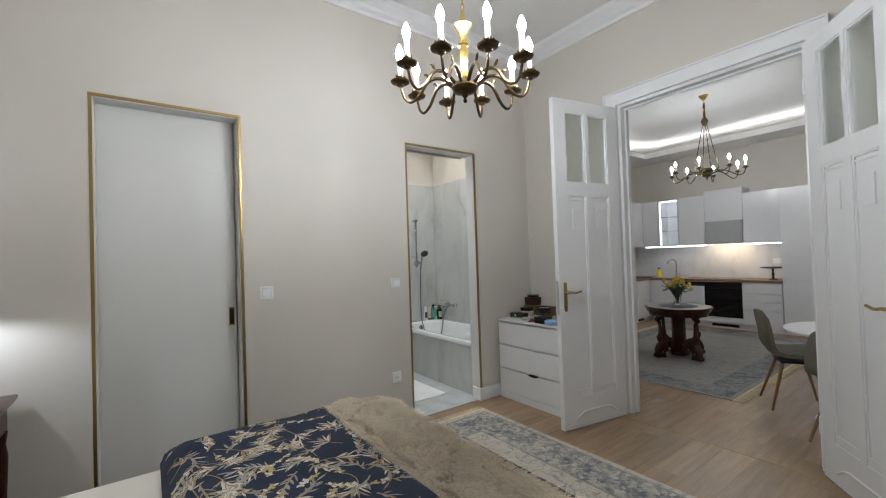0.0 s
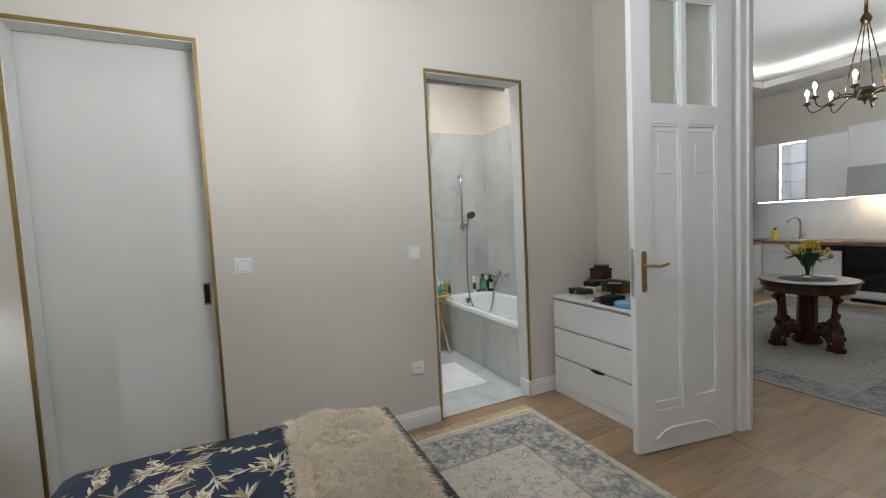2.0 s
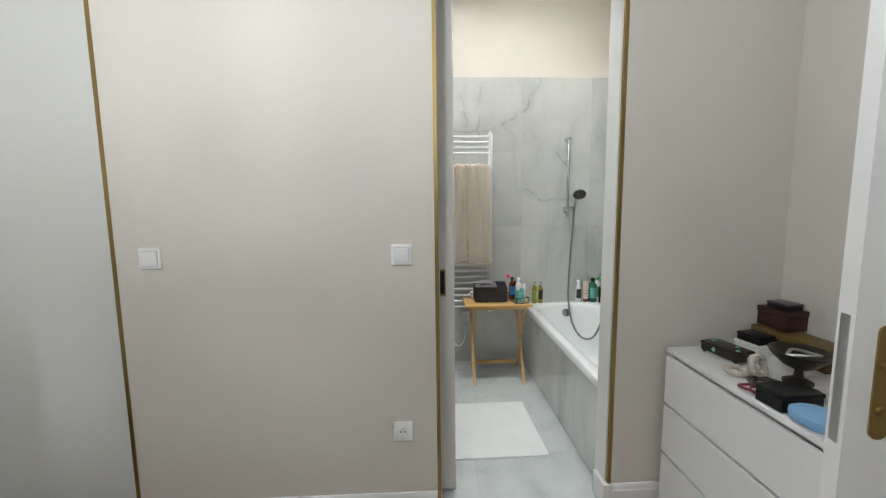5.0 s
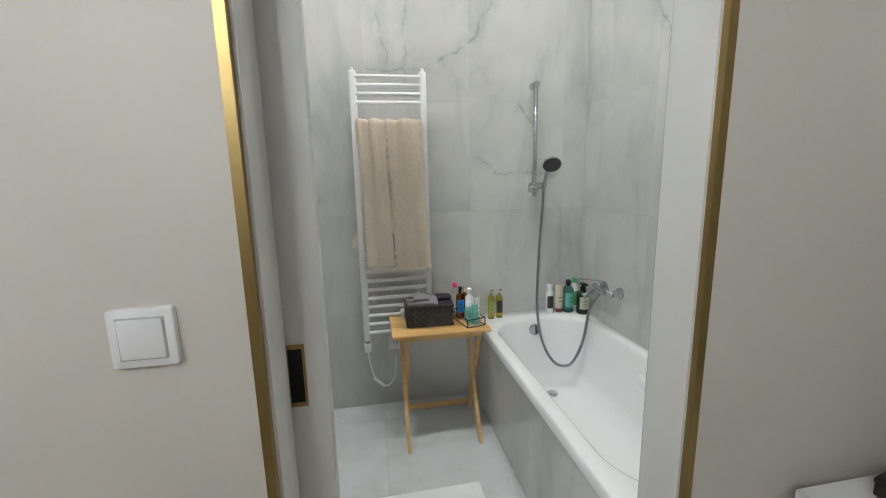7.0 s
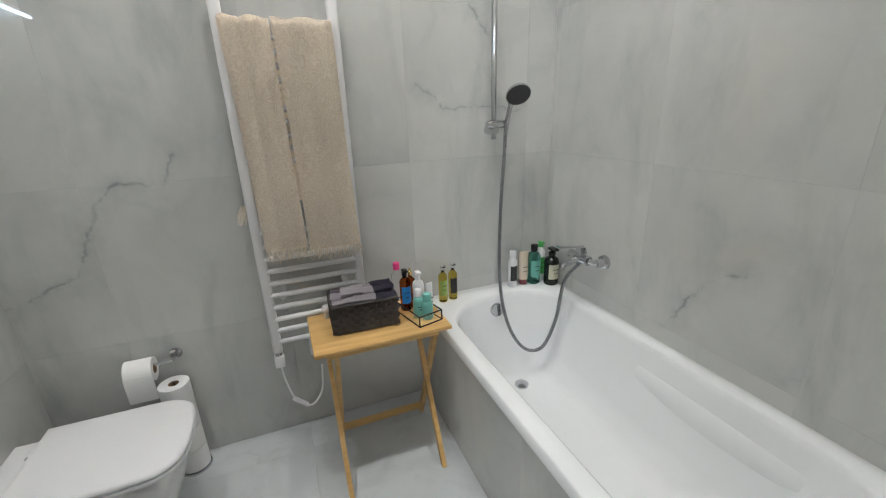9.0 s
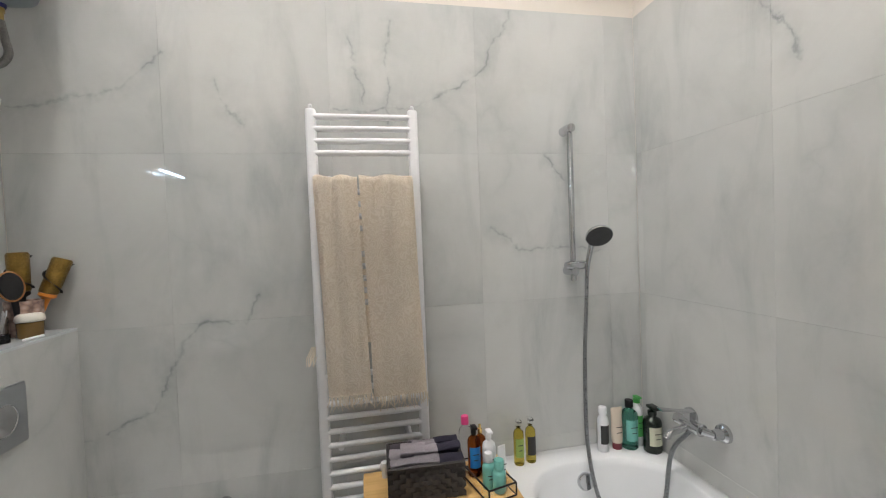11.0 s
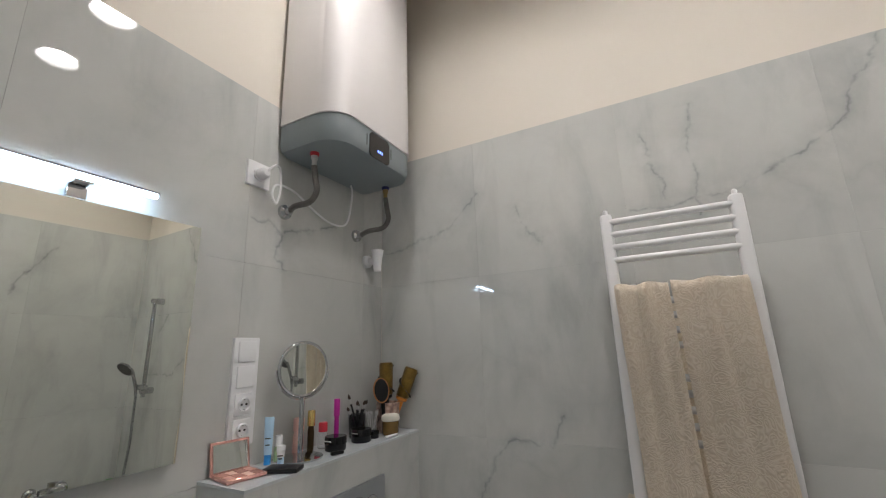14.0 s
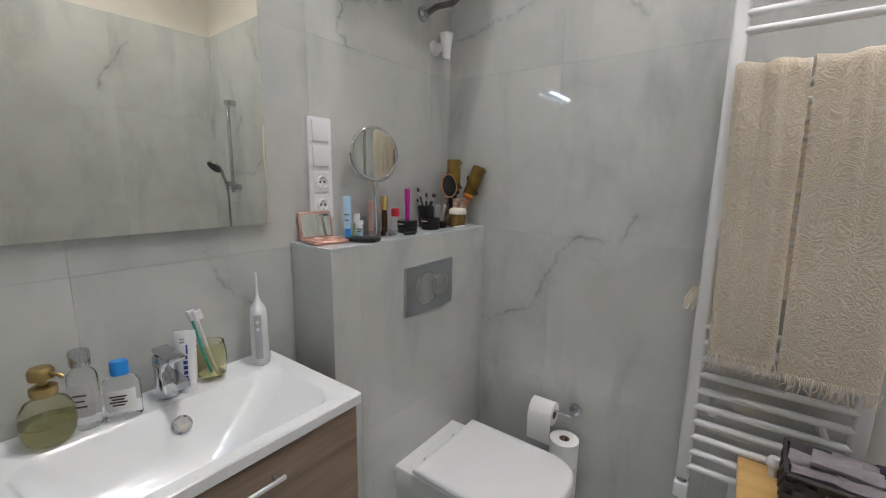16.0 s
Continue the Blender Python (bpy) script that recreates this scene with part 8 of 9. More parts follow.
tall = thing("tall_cabinet", (8.62, 1.85, 0), "tall white handleless cabinet", "kitchen cabinet", "tall cabinets")
part("body", boxes(((-0.30, -0.20, 0.10), (0.32, 0.20, 2.33))), M_GLOSSW, tall)
part("plinth", boxes(((-0.26, -0.20, 0), (0.3, 0.20, 0.098))), M_GLOSSW, tall)
part("lower_door", rbox((-0.32, -0.198, 0.105), (-0.302, 0.198, 0.86), 0.002, 1), M_GLOSSW, tall)
part("upper_door", rbox((-0.32, -0.198, 0.872), (-0.302, 0.198, 2.328), 0.002, 1), M_GLOSSW, tall)
gc = thing("display_cabinet", (8.62, 1.36, 0), "tall glass-fronted display cabinet, lit inside", "display cabinet")
part("body", boxes(((-0.30, -0.28, 0.0), (0.32, -0.26, 2.38)), ((-0.30, 0.26, 0.0), (0.32, 0.28, 2.38)), ((-0.30, -0.26, 2.36), (0.32, 0.26, 2.38)), ((-0.30, -0.26, 0.0), (0.32, 0.26, 0.12)), ((0.30, -0.26, 0.12), (0.32, 0.26, 2.36)), ((-0.30, -0.26, 0.85), (0.30, 0.26, 0.87))), M_GLOSSW, gc)
for z in (0.48, 1.25, 1.70):
    part("glass_shelf", boxes(((-0.27, -0.258, z), (0.298, 0.258, z + 0.008))), M_GLASS, gc)
dr = part("glass_door", boxes(((-0.318, -0.275, 0.125), (-0.312, 0.275, 2.375))), M_GLASS, gc)
dr.visible_shadow = False
part("light_strip", boxes(((-0.27, 0.245, 0.14), (-0.255, 0.258, 2.35))), M_UNDER, gc, "vertical light strip")
for (y, z), m_, nm in (((-0.05, 0.872), M_GLASS, "glass goblet in a display cabinet"), ((0.02, 1.259), M_GLASS, "wine glass in a display cabinet"), ((-0.02, 0.489), M_CERAMIC, "white bowl in a display cabinet")):
    solo("goblet", lathe([(0.03, 0), (0.03, 0.004), (0.006, 0.012), (0.005, 0.07), (0.035, 0.10), (0.045, 0.15), (0.043, 0.15), (0.032, 0.104), (0, 0.08)], 18), m_, nm, "glass", (8.55, 1.36 + y, z), "glassware")


def wall_unit(y0, y1, z0, z1, label, glassy=False):
    t = thing("wall_cabinet", (KX1 - 0.02, (y0 + y1) / 2, z0), label, "kitchen cabinet", "wall cabinets")
    h, H, D = (y1 - y0) / 2, z1 - z0, 0.36
    if glassy:
        part("body", boxes(((-D, -h, 0), (0, -h + 0.018, H)), ((-D, h - 0.018, 0), (0, h, H)), ((-D, -h + 0.018, 0), (0, h - 0.018, 0.018)), ((-D, -h + 0.018, H - 0.018), (0, h - 0.018, H)), ((-0.01, -h + 0.018, 0.018), (0, h - 0.018, H - 0.018))), M_GLOSSW, t)
        p = part("glass_door", boxes(((-D - 0.006, -h + 0.02, 0.02), (-D - 0.001, h - 0.02, H - 0.02))), M_GLASS, t)
        p.visible_shadow = False
        part("door_frame", boxes(((-D - 0.012, -h, 0), (-D, -h + 0.02, H)), ((-D - 0.012, h - 0.02, 0), (-D, h, H)), ((-D - 0.012, -h + 0.02, 0), (-D, h - 0.02, 0.02)), ((-D - 0.012, -h + 0.02, H - 0.02), (-D, h - 0.02, H))), M_STEEL, t)
        part("light_strip", boxes(((-D + 0.02, h - 0.03, 0.03), (-D + 0.03, h - 0.019, H - 0.03))), M_UNDER, t)
        # Second side strip and top strip are added to brighten the inside.
        part("light_strip", boxes(((-D + 0.02, -h + 0.019, 0.03), (-D + 0.03, -h + 0.03, H - 0.03))), M_UNDER, t)
        part("added_top_light", boxes(((-D + 0.05, -h + 0.03, H - 0.03), (-D + 0.06, h - 0.03, H - 0.019))), M_UNDER, t)
        for z in (0.30, 0.58):
            part("shelf", boxes(((-D + 0.02, -h + 0.02, z), (-0.012, h - 0.02, z + 0.008))), M_GLASS, t)
    else:
        part("body", boxes(((-D + 0.001, -h + 0.001, 0), (0, h - 0.001, H))), M_GLOSSW, t)
        part("door", rbox((-D - 0.018, -h + 0.0015, -0.002), (-D, h - 0.0015, H), 0.002, 1), M_GLOSSW, t)
    return t


U0, U1 = 1.48, 2.42
wall_unit(2.06, 2.62, U0, 2.36, "white handleless wall cabinet")
wall_unit(2.62, 3.22, 1.90, 2.47, "white handleless wall cabinet above the hood")
wall_unit(3.22, 3.68, U0, U1 - 0.02, "white handleless wall cabinet")
wall_unit(3.68, 4.07, U0, U1 - 0.02, "lit glass-fronted wall cabinet with shelves", True)
wall_unit(4.07, 4.385, U0, U1 - 0.02, "white handleless wall cabinet")
sw = thing("wall_cabinet", (7.95, KY1 - 0.2, U0), "white handleless wall cabinet on the side wall", "kitchen cabinet", "wall cabinets")
part("body", boxes(((-0.13, -0.17, 0), (0.61, 0.199, 0.92))), M_GLOSSW, sw)
part("door", rbox((-0.128, -0.19, 0), (0.238, -0.172, 0.92), 0.002, 1), M_GLOSSW, sw)
part("door", rbox((0.242, -0.19, 0), (0.608, -0.172, 0.92), 0.002, 1), M_GLOSSW, sw)
tall2 = thing("tall_cabinet", (7.56, 4.47, 0), "tall white cabinet with a built-in appliance", "kitchen cabinet", "tall cabinets")
part("body", boxes(((-0.25, -0.28, 0.0), (0.24, 0.30, 2.36))), M_GLOSSW, tall2)
part("door", rbox((-0.248, -0.30, 0.10), (0.238, -0.282, 1.2), 0.002, 1), M_GLOSSW, tall2)
part("upper_door", rbox((-0.248, -0.30, 1.21), (0.238, -0.282, 2.35), 0.002, 1), M_GLOSSW, tall2)
solo("wicker_box", rbox((-0.16, -0.14, 0), (0.16, 0.14, 0.16), 0.01, 2), plain("tan wicker", (0.42, 0.22, 0.08), 0.7, vary=0.3, scale=60, bump=0.6, bump_scale=150), "tan box on top of the tall cabinet", "box", (7.56, 4.44, 2.361))
for y0, y1 in ((2.07, 2.61), (3.23, 4.37)):
    s = thing("under_cabinet_light", (KX1 - 0.33, (y0 + y1) / 2, U0), "bright light strip under the wall cabinets", "light strip", "under-cabinet lights")
    part("strip", boxes(((-0.006, -(y1 - y0) / 2, -0.018), (0.012, (y1 - y0) / 2, -0.004))), M_UNDER, s)
hd = thing("cooker_hood", (KX1 - 0.02, 2.92, 1.50), "slanted light grey glass cooker hood with two lamps", "cooker hood")
part("body", loft([[(-0.34, y, 0.02), (0, y, 0.02), (0, y, 0.398), (-0.16, y, 0.398)] for y in (-0.29, 0.29)]), M_GLOSSW, hd)
part("slanted_front", loft([[(-0.445, y, 0.0), (-0.43, y, -0.01), (-0.382, y, 0.392), (-0.397, y, 0.398)] for y in (-0.295, 0.295)]), plain("grey glass", (0.40, 0.405, 0.41), 0.22), hd)
for y in (-0.14, 0.14):
    part("lamp", lathe([(0, -0.004), (0.03, -0.004), (0.03, 0.018), (0, 0.018)], 16, (-0.2, y, 0)), glowing("warm hood lamp", (1.0, 0.78, 0.55), 90.0), hd, "glowing round hood lamp")
solo("hob", rbox((-0.25, -0.29, 0), (0.25, 0.29, 0.006), 0.002, 1), M_BLACKGLASS, "flat black glass hob in the worktop", "hob", (8.6, 2.92, KT))
sk = thing("kitchen_sink", (8.6, 3.88, KT), "inset dark sink with a tall tap", "sink")
part("bowl", boxes(((-0.2, -0.3, 0), (0.2, 0.3, 0.006))), M_STEEL, sk)
tap = thing("kitchen_tap", (8.78, 3.86, KT + 0.001), "tall curved chrome kitchen tap", "tap")
part("spout", tube(spline([(0, 0, 0), (0, 0, 0.26), (-0.02, 0.02, 0.33), (-0.08, 0.06, 0.35), (-0.13, 0.10, 0.31), (-0.14, 0.11, 0.26)], 6), 0.014, 10), M_CHROME, tap)
part("base", lathe([(0.026, 0), (0.024, 0.05), (0.016, 0.06), (0, 0.06)], 16), M_CHROME, tap)
part("lever", tube([(0, 0, 0.05), (0.0, -0.07, 0.075)], 0.008, 8), M_CHROME, tap)
bottle((8.6, 4.12, KT + 0.001), 0.04, 0.19, plain("yellow soap", (0.72, 0.60, 0.02), 0.3), M_BLACK, "yellow washing-up liquid bottle by the sink", "pump", group="kitchen things")
cs = thing("cake_stand", (8.5, 2.22, KT + 0.001), "dark footed cake stand on the worktop", "cake stand")
part("foot", lathe([(0.06, 0), (0.06, 0.008), (0.02, 0.02), (0.014, 0.06), (0.022, 0.09), (0.012, 0.13), (0.02, 0.18)], 20), M_BRONZE, cs)
part("plate", lathe([(0.02, 0.18), (0.14, 0.192), (0.17, 0.205), (0.17, 0.212), (0.02, 0.20), (0, 0.20)], 28), M_BRONZE, cs)
ck = thing("coffee_maker", (8.15, 4.52, KT), "small black and steel coffee maker", "coffee maker")
part("body", rbox((-0.07, -0.09, 0), (0.07, 0.09, 0.09), 0.01, 2), M_STEEL, ck)
part("head", rbox((-0.06, -0.06, 0.09), (0.06, 0.06, 0.20), 0.02, 2), M_BLACK, ck)
solo("black_tray", rbox((-0.16, -0.14, 0), (0.16, 0.14, 0.014), 0.004, 1), M_BLACK, "flat black tray on the worktop", "tray", (8.22, 4.30, KT + 0.0), "", 0)
wall_plate("wall_socket", Matrix.Translation((KX1 - 0.013, 2.22, 1.16)) @ pose(0, 0, 0, 90, 0, -90), "socket", 0.21, 0.088, "white triple wall socket on the splashback", "socket")


# ---- round pedestal table with flowers ----
def old_table():
    t = thing("round_table", (5.86, 2.55, 0.008), "dark red mahogany round table with carved scroll legs", "table", rz=20)
    H = 0.652
    part("tabletop", lathe([(0.345, H - 0.07), (0.37, H - 0.065), (0.38, H - 0.02), (0.395, H - 0.012), (0.395, H), (0, H)], 48), M_MAHOGANY, t)
    part("inlay", lathe([(0, H + 0.001), (0.38, H + 0.001), (0.38, H + 0.003), (0, H + 0.003)], 48), plain("grey marble slab", (0.42, 0.42, 0.42), 0.12, vary=0.1, scale=8), t, "grey polished table surface")
    part("apron", lathe([(0.31, H - 0.115), (0.345, H - 0.11), (0.345, H - 0.07), (0.31, H - 0.07)], 40), M_MAHOGANY, t)
    part("column", lathe([(0.12, 0.02), (0.12, 0.06), (0.085, 0.08), (0.08, 0.5), (0.09, H - 0.1), (0.10, H - 0.075)], 8), M_MAHOGANY, t, smooth=20)
    for k in range(4):
        m = pose(0, 0, 0, 0, 0, 45 + 90 * k)
        p = spline([(0.28, 0, H - 0.115), (0.31, 0, H - 0.16), (0.285, 0, H - 0.21), (0.28, 0, 0.30), (0.295, 0, 0.24), (0.26, 0, 0.19), (0.30, 0, 0.14), (0.32, 0, 0.09), (0.31, 0, 0.02)], 6)
        leg = part("leg", moved(tube(p, [0.045, 0.042, 0.04, 0.03, 0.028, 0.035, 0.045, 0.03, 0.025, 0.025, 0.022, 0.022, 0.02, 0.02, 0.02, 0.02, 0.022, 0.024, 0.026, 0.03, 0.038, 0.042, 0.04, 0.034, 0.03, 0.03, 0.034, 0.04, 0.045, 0.05, 0.05, 0.048, 0.045, 0.045, 0.045, 0.045, 0.045, 0.045, 0.045, 0.045, 0.045, 0.045, 0.045, 0.045, 0.045, 0.045, 0.045, 0.045, 0.045][:len(p)], 10), m), M_MAHOGANY, t)
        sc = [((0.09 + 0.19 * s), 0, 0.10 + 0.10 * math.sin(s * 5.0)) for s in [j / 16 for j in range(17)]]
        part("scroll", moved(tube(sc, [0.03 + 0.02 * math.sin(j) for j in range(17)], 8), m), M_MAHOGANY, leg)
        part("foot", moved(rbox((0.24, -0.045, 0.0), (0.37, 0.045, 0.055), 0.02, 2), m), M_MAHOGANY, leg)


old_table()
solo("table_mat", lathe([(0, 0), (0.22, 0), (0.22, 0.004), (0, 0.004)], 40), plain("dark grey felt", (0.07, 0.075, 0.085), 0.9, vary=0.2, scale=60), "round dark grey mat under the vase", "table mat", (5.86, 2.55, 0.664))
vs = thing("flower_vase", (5.86, 2.55, 0.669), "glass vase with a bunch of yellow tulips", "vase")
part("vase", lathe([(0.045, 0), (0.05, 0.006), (0.04, 0.05), (0.045, 0.12), (0.065, 0.17), (0.06, 0.17), (0.04, 0.12), (0.036, 0.05), (0.04, 0.014), (0, 0.014)], 20), M_GLASS, vs)
rf = random.Random(6)
m_leaf, m_yel = plain("tulip leaf", (0.05, 0.11, 0.03), 0.5, vary=0.3, scale=20), plain("yellow tulip", (0.62, 0.45, 0.06), 0.5, vary=0.2, scale=30)
for k in range(22):
    a, rr, hh = rf.uniform(0, 6.28), rf.uniform(0.03, 0.17), rf.uniform(0.24, 0.36)
    tip = Vector((rr * math.cos(a), rr * math.sin(a), hh - rr * 0.25))
    part("stem", tube(spline([(0.01 * math.cos(a), 0.01 * math.sin(a), 0.03), (0.03 * math.cos(a), 0.03 * math.sin(a), 0.16), tip], 4), 0.004, 5), m_leaf, vs)
    part("bloom", lathe([(0, -0.005), (0.018, 0.004), (0.023, 0.022), (0.016, 0.042), (0.006, 0.05), (0, 0.046)], 10, tip), m_yel, vs)
for k in range(26):
    a, rr = rf.uniform(0, 6.28), rf.uniform(0.08, 0.20)
    p = spline([(0.02 * math.cos(a), 0.02 * math.sin(a), 0.10), (rr * 0.5 * math.cos(a), rr * 0.5 * math.sin(a), 0.22), (rr * math.cos(a), rr * math.sin(a), rf.uniform(0.16, 0.30))], 4)
    ws = [0.008, 0.014, 0.02, 0.024, 0.024, 0.02, 0.014, 0.008, 0.002]
    bm = bmesh.new()
    sd2 = Vector((-math.sin(a), math.cos(a), 0.0))
    rows = [(bm.verts.new(q - sd2 * w), bm.verts.new(q + Vector((0, 0, -0.006))), bm.verts.new(q + sd2 * w)) for q, w in zip(p, ws)]
    for u, v in zip(rows, rows[1:]):
        bm.faces.new((u[0], u[1], v[1], v[0]))
        bm.faces.new((u[1], u[2], v[2], v[1]))
    part("leaf", bm, m_leaf, vs)


# ---- white dining table and shell chairs ----
wtb = thing("dining_table", (4.60, 0.65, 0.0), "round white dining table on a centre leg", "table")
part("tabletop", lathe([(0.43, 0.715), (0.45, 0.72), (0.455, 0.735), (0.45, 0.74), (0, 0.74)], 48), M_WHITE, wtb)
part("column", lathe([(0.03, 0.02), (0.035, 0.6), (0.09, 0.70), (0.10, 0.715)], 20), M_WHITE, wtb)
part("foot", lathe([(0.28, 0), (0.28, 0.008), (0.06, 0.02), (0.03, 0.04)], 32), M_WHITE, wtb)


def shell_chair():
    t = thing("dining_chair", (0, 0, 0), "olive grey upholstered shell chair on slim wooden legs", "chair", "dining chairs")
    m_f = plain("olive grey fabric", (0.155, 0.145, 0.115), 0.9, vary=0.12, scale=60, bump=0.4, bump_scale=350)
    m_l = wood("walnut chair leg", (0.20, 0.10, 0.04), (0.34, 0.19, 0.09), 0.45, 1.5, 'Z', 0.0)
    # sheet from the seat's front edge (x=+) up to the back's top (x=-)
    prof = [(0.22, 0.435, 0.20), (0.20, 0.452, 0.22), (0.10, 0.445, 0.235), (0.0, 0.435, 0.235), (-0.10, 0.438, 0.23), (-0.17, 0.465, 0.22), (-0.205, 0.52, 0.215), (-0.225, 0.60, 0.21), (-0.245, 0.70, 0.195), (-0.262, 0.78, 0.165), (-0.27, 0.83, 0.11), (-0.272, 0.845, 0.05)]
    bm = bmesh.new()
    n = 16
    rows = []
    for x, z, w in prof:
        row = []
        for k in range(n + 1):
            s = 2 * k / n - 1
            back = max(0.0, (z - 0.46) / 0.38)
            cup = 0.05 * s * s * (1 - 0.2 * back)
            row.append(bm.verts.new((x + (cup if back > 0.1 else 0) * back * 1.3, w * s, z + cup * (1 - min(1, back * 2)) * 0.6)))
        rows.append(row)
    for a, b in zip(rows, rows[1:]):
        for k in range(n):
            bm.faces.new((a[k], a[k + 1], b[k + 1], b[k]))
    bmesh.ops.recalc_face_normals(bm, faces=bm.faces[:])
    bmesh.ops.solidify(bm, geom=bm.faces[:], thickness=0.028)
    part("shell", bm, m_f, t, smooth=60)
    part("under_frame", boxes(((-0.12, -0.13, 0.398), (0.14, 0.13, 0.412))), M_BLACK, t)
    for sx in (-1, 1):
        for sy2 in (-1, 1):
            part("leg", tube([(0.10 * sx, 0.10 * sy2, 0.40), (0.21 * sx, 0.20 * sy2, 0.0)], [0.015, 0.009], 10), m_l, t)
    return t


c0 = shell_chair()
c0.matrix_basis = pose(4.77, 1.10, 0, 0, 0, -62)
copy_thing(c0, pose(4.18, 0.62, 0, 0, 0, -6))

# ---- tiles and planks ----
def tile_wall(name, origin, u, v, nrm, cols, rows, material, label, parent_kind="structure"):
    """Separate tiles between joints; cols and rows are joint places along u and v from origin."""
    base = new(name)
    base.matrix_basis = Matrix.Translation(origin)
    tagged(base, label, "wall tiling", "", parent_kind)
    u, v, nrm = Vector(u), Vector(v), Vector(nrm)
    cache = {}
    for a, b in zip(cols, cols[1:]):
        for c, d in zip(rows, rows[1:]):
            w, h, g = b - a, d - c, 0.0001
            key = (round(w, 3), round(h, 3))
            if key not in cache:
                lo, hi = -w / 2 + g, w / 2 - g
                bo, to = -h / 2 + g, h / 2 - g
                e = 0.0005
                loops = [[u * x + v * y + nrm * z for x, y in ((lo + i, bo + i), (hi - i, bo + i), (hi - i, to - i), (lo + i, to - i))] for i, z in ((0, 0), (0, 0.0079), (e, 0.0085))]
                cache[key] = finish(loft(loops), "tile", material, 0)
            ob = new("tile", cache[key])
            ob.parent = base
            ob.location = u * (a + b) / 2 + v * (c + d) / 2
    return base


def grid(lo, hi, first, pitch=0.595):
    g = [lo]
    k = first
    while k < hi - 0.01:
        if k > lo + 0.01:
            g.append(k)
        k += pitch
    return g + [hi]


TILE_TOP = 2.445
ZR = [0.0, 0.60, 1.205, 1.835, TILE_TOP]
for nm, org, u, nrm, lo, hi, first, stone in (("tiling_back", (0, BY1 + 0.009, 0), (1, 0, 0), (0, -1, 0), BX0, BX1, 1.607, M_TILE_BACK),
                                       ("tiling_left", (BX0 - 0.009, 0, 0), (0, 1, 0), (1, 0, 0), BATH_IN + 0.009, BY1, 3.498, M_TILE_LEFT),
                                       ("tiling_right", (BX1 + 0.009, 0, 0), (0, 1, 0), (-1, 0, 0), BATH_R + 0.009, BY1, 3.60, M_TILE_RIGHT)):
    tile_wall(nm, org, u, (0, 0, 1), nrm, grid(lo, hi, first), ZR, stone, "polished grey marble-look wall tiles with hairline joints")
tile_wall("tiling_front", (0, BATH_IN, 0), (1, 0, 0), (0, 0, 1), (0, 1, 0), grid(BX0, DOOR2[0], 1.646), ZR, M_TILE, "polished grey marble-look wall tiles with hairline joints")
tile_wall("tiling_front_right", (0, BATH_R, 0), (1, 0, 0), (0, 0, 1), (0, 1, 0), grid(DOOR2[1], BX1, 3.1), ZR, M_TILE, "polished grey marble-look wall tiles with hairline joints")
tile_wall("tiling_bath_front", (2.823, 0, 0), (0, 1, 0), (0, 0, 1), (-1, 0, 0), grid(BATH_R + 0.012, BY1, 3.90), [0.0, 0.492], M_TILE, "grey marble-look tiles on the bath front")
tile_wall("tiling_cistern_front", (SHX - 0.009, 0, 0), (0, 1, 0), (0, 0, 1), (1, 0, 0), [SHY, 4.11, BY1], [0.0, 0.60, SHZ - 0.009], M_TILE, "grey marble-look tiles on the cistern wall")
tile_wall("tiling_cistern_side", (0, SHY + 0.009, 0), (1, 0, 0), (0, 0, 1), (0, -1, 0), [BX0, SHX - 0.009], [0.0, 0.60, SHZ - 0.009], M_TILE, "grey marble-look tiles on the cistern wall's end")
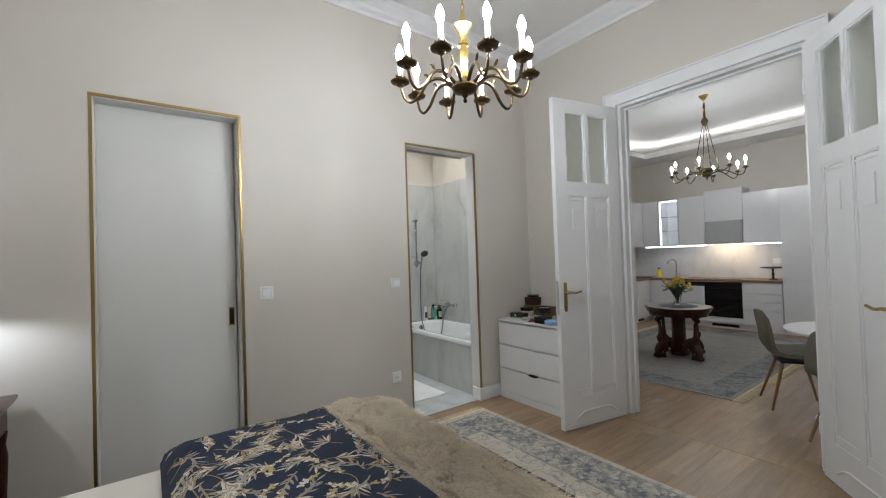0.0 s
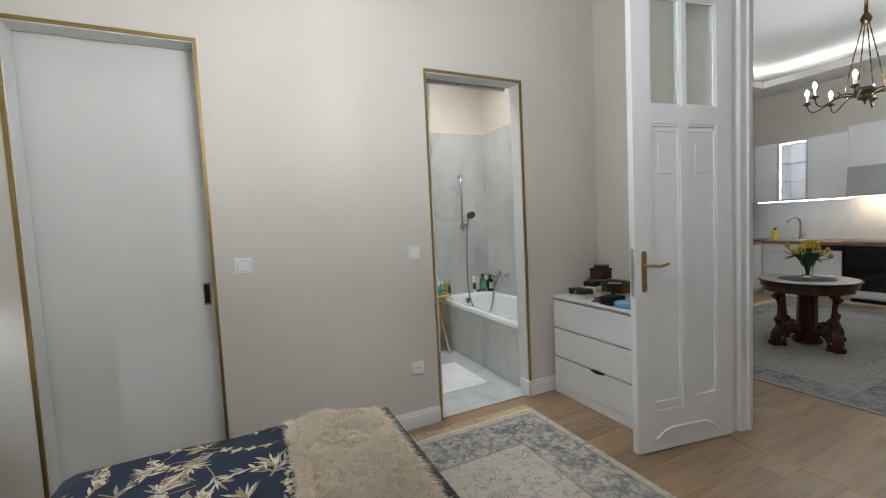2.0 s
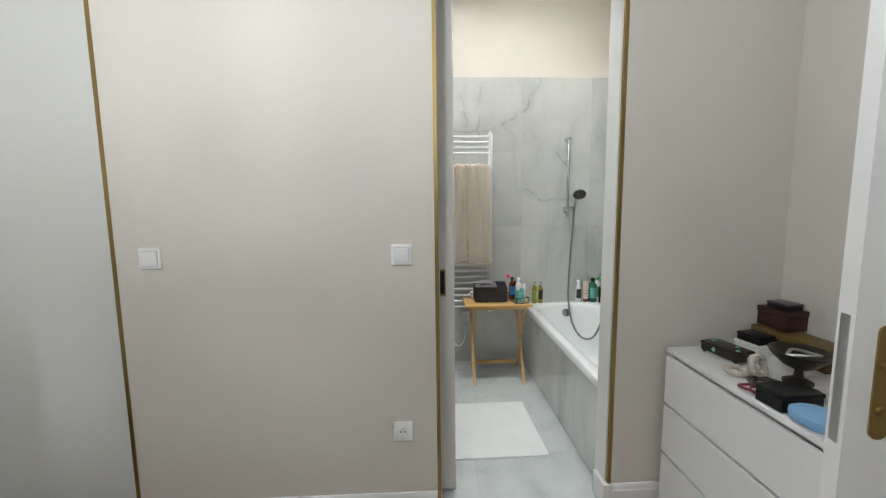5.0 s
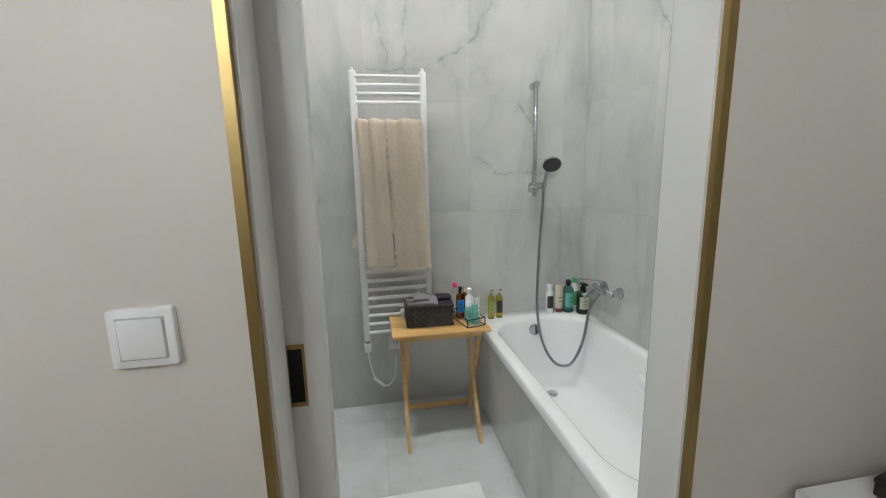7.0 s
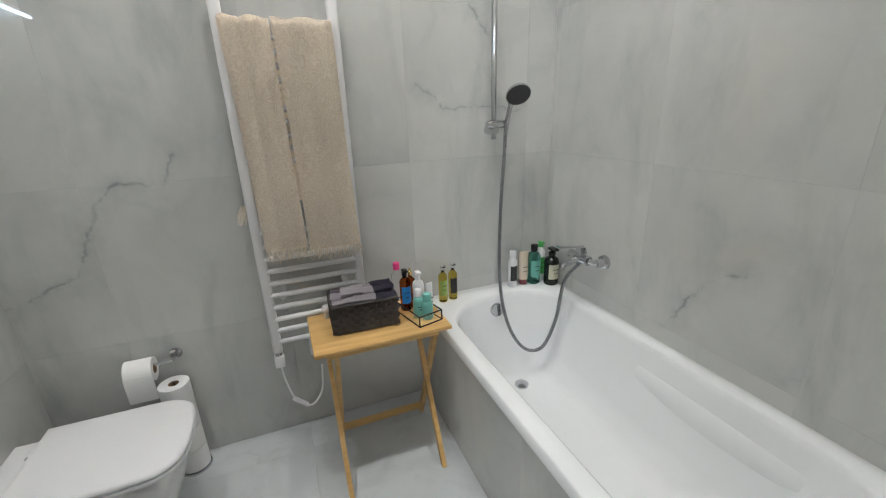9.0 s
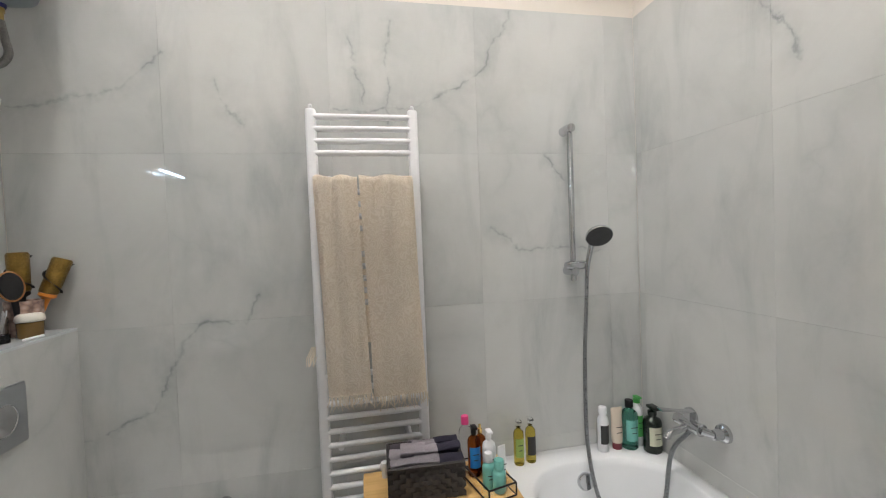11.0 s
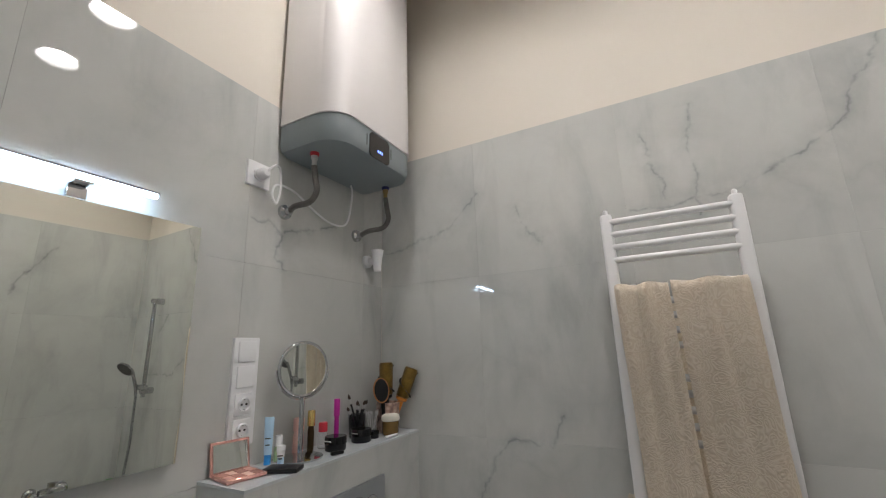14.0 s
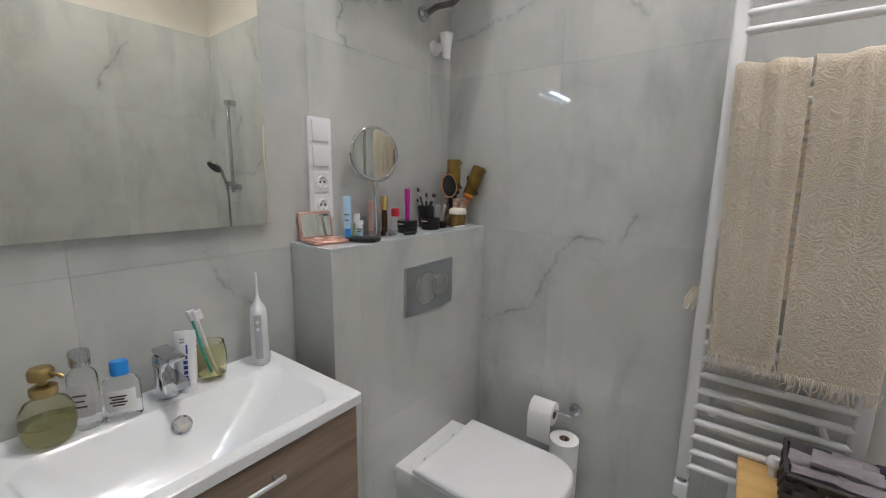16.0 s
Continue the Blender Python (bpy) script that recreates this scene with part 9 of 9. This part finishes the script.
tile_wall("tiling_cistern_top", (0, 0, SHZ - 0.009), (1, 0, 0), (0, 1, 0), (0, 0, 1), [BX0, SHX], [SHY, 4.11, BY1], M_TILE_FLOOR, "pale tile shelf on top of the cistern wall")
tile_wall("tiling_floor", (0, 0, -0.0085), (1, 0, 0), (0, 1, 0), (0, 0, 1), grid(BX0, 2.814, 1.62), grid(3.062, BY1, 3.46), M_TILE_FLOOR, "pale grey polished bathroom floor tiles")
structure("floor_bath", boxes(((BX0 - 0.16, 3.05, -0.12), (BX1 + 0.16, BY1 + 0.16, -0.0085))), M_GROUT, "grey bathroom screed under the tiles", "floor")
structure("threshold", boxes(((DOOR2[0], 3.05, -0.01), (DOOR2[1], 3.062, 0.002))), M_BRASS, "brass strip between tiles and oak floor", "threshold")
structure("threshold_double_door", boxes(((3.43, OPEN_Y[0] - 0.03, -0.01), (3.445, OPEN_Y[1] + 0.03, 0.0018))), M_BRASS, "thin brass strip across the oak floor", "threshold")


def planks(name, x0, x1, y0, y1, label, seed):
    rnd = random.Random(seed)
    base = new(name)
    tagged(base, label, "floor", "", "structure")
    structure(name + "_bed", boxes(((x0, y0, -0.12), (x1, y1, -0.012))), M_GROUT, "floor bed under the planks", "floor")
    W, L = 0.192, 1.28
    cache = {}
    y = y0
    while y < y1 - 1e-4:
        w = min(W, y1 - y)
        x = x0 - rnd.uniform(0, L * 0.9)
        while x < x1 - 1e-4:
            a, b = max(x, x0), min(x + L, x1)
            key = (round(b - a, 2), round(w, 3))
            if b - a > 0.005:
                if key not in cache:
                    l, q, e = (b - a) / 2, w / 2, 0.0009
                    loops = [[(sx * (l - i), sy * (q - i), z) for sx, sy in ((-1, -1), (1, -1), (1, 1), (-1, 1))] for i, z in ((0, -0.012), (0, -0.0009), (e, 0))]
                    cache[key] = finish(loft(loops), "plank", M_OAK, 0)
                ob = new("plank", cache[key])
                ob.parent = base
                ob.location = ((a + b) / 2, y + w / 2, 0)
            x += L
        y += W


planks("floor", X_WEST, 3.43, Y_SOUTH, 3.05, "warm oak plank floor in the bedroom", 3)
planks("floor_kitchen", 3.445, KX1, KY0, KY1, "warm oak plank floor in the kitchen", 5)
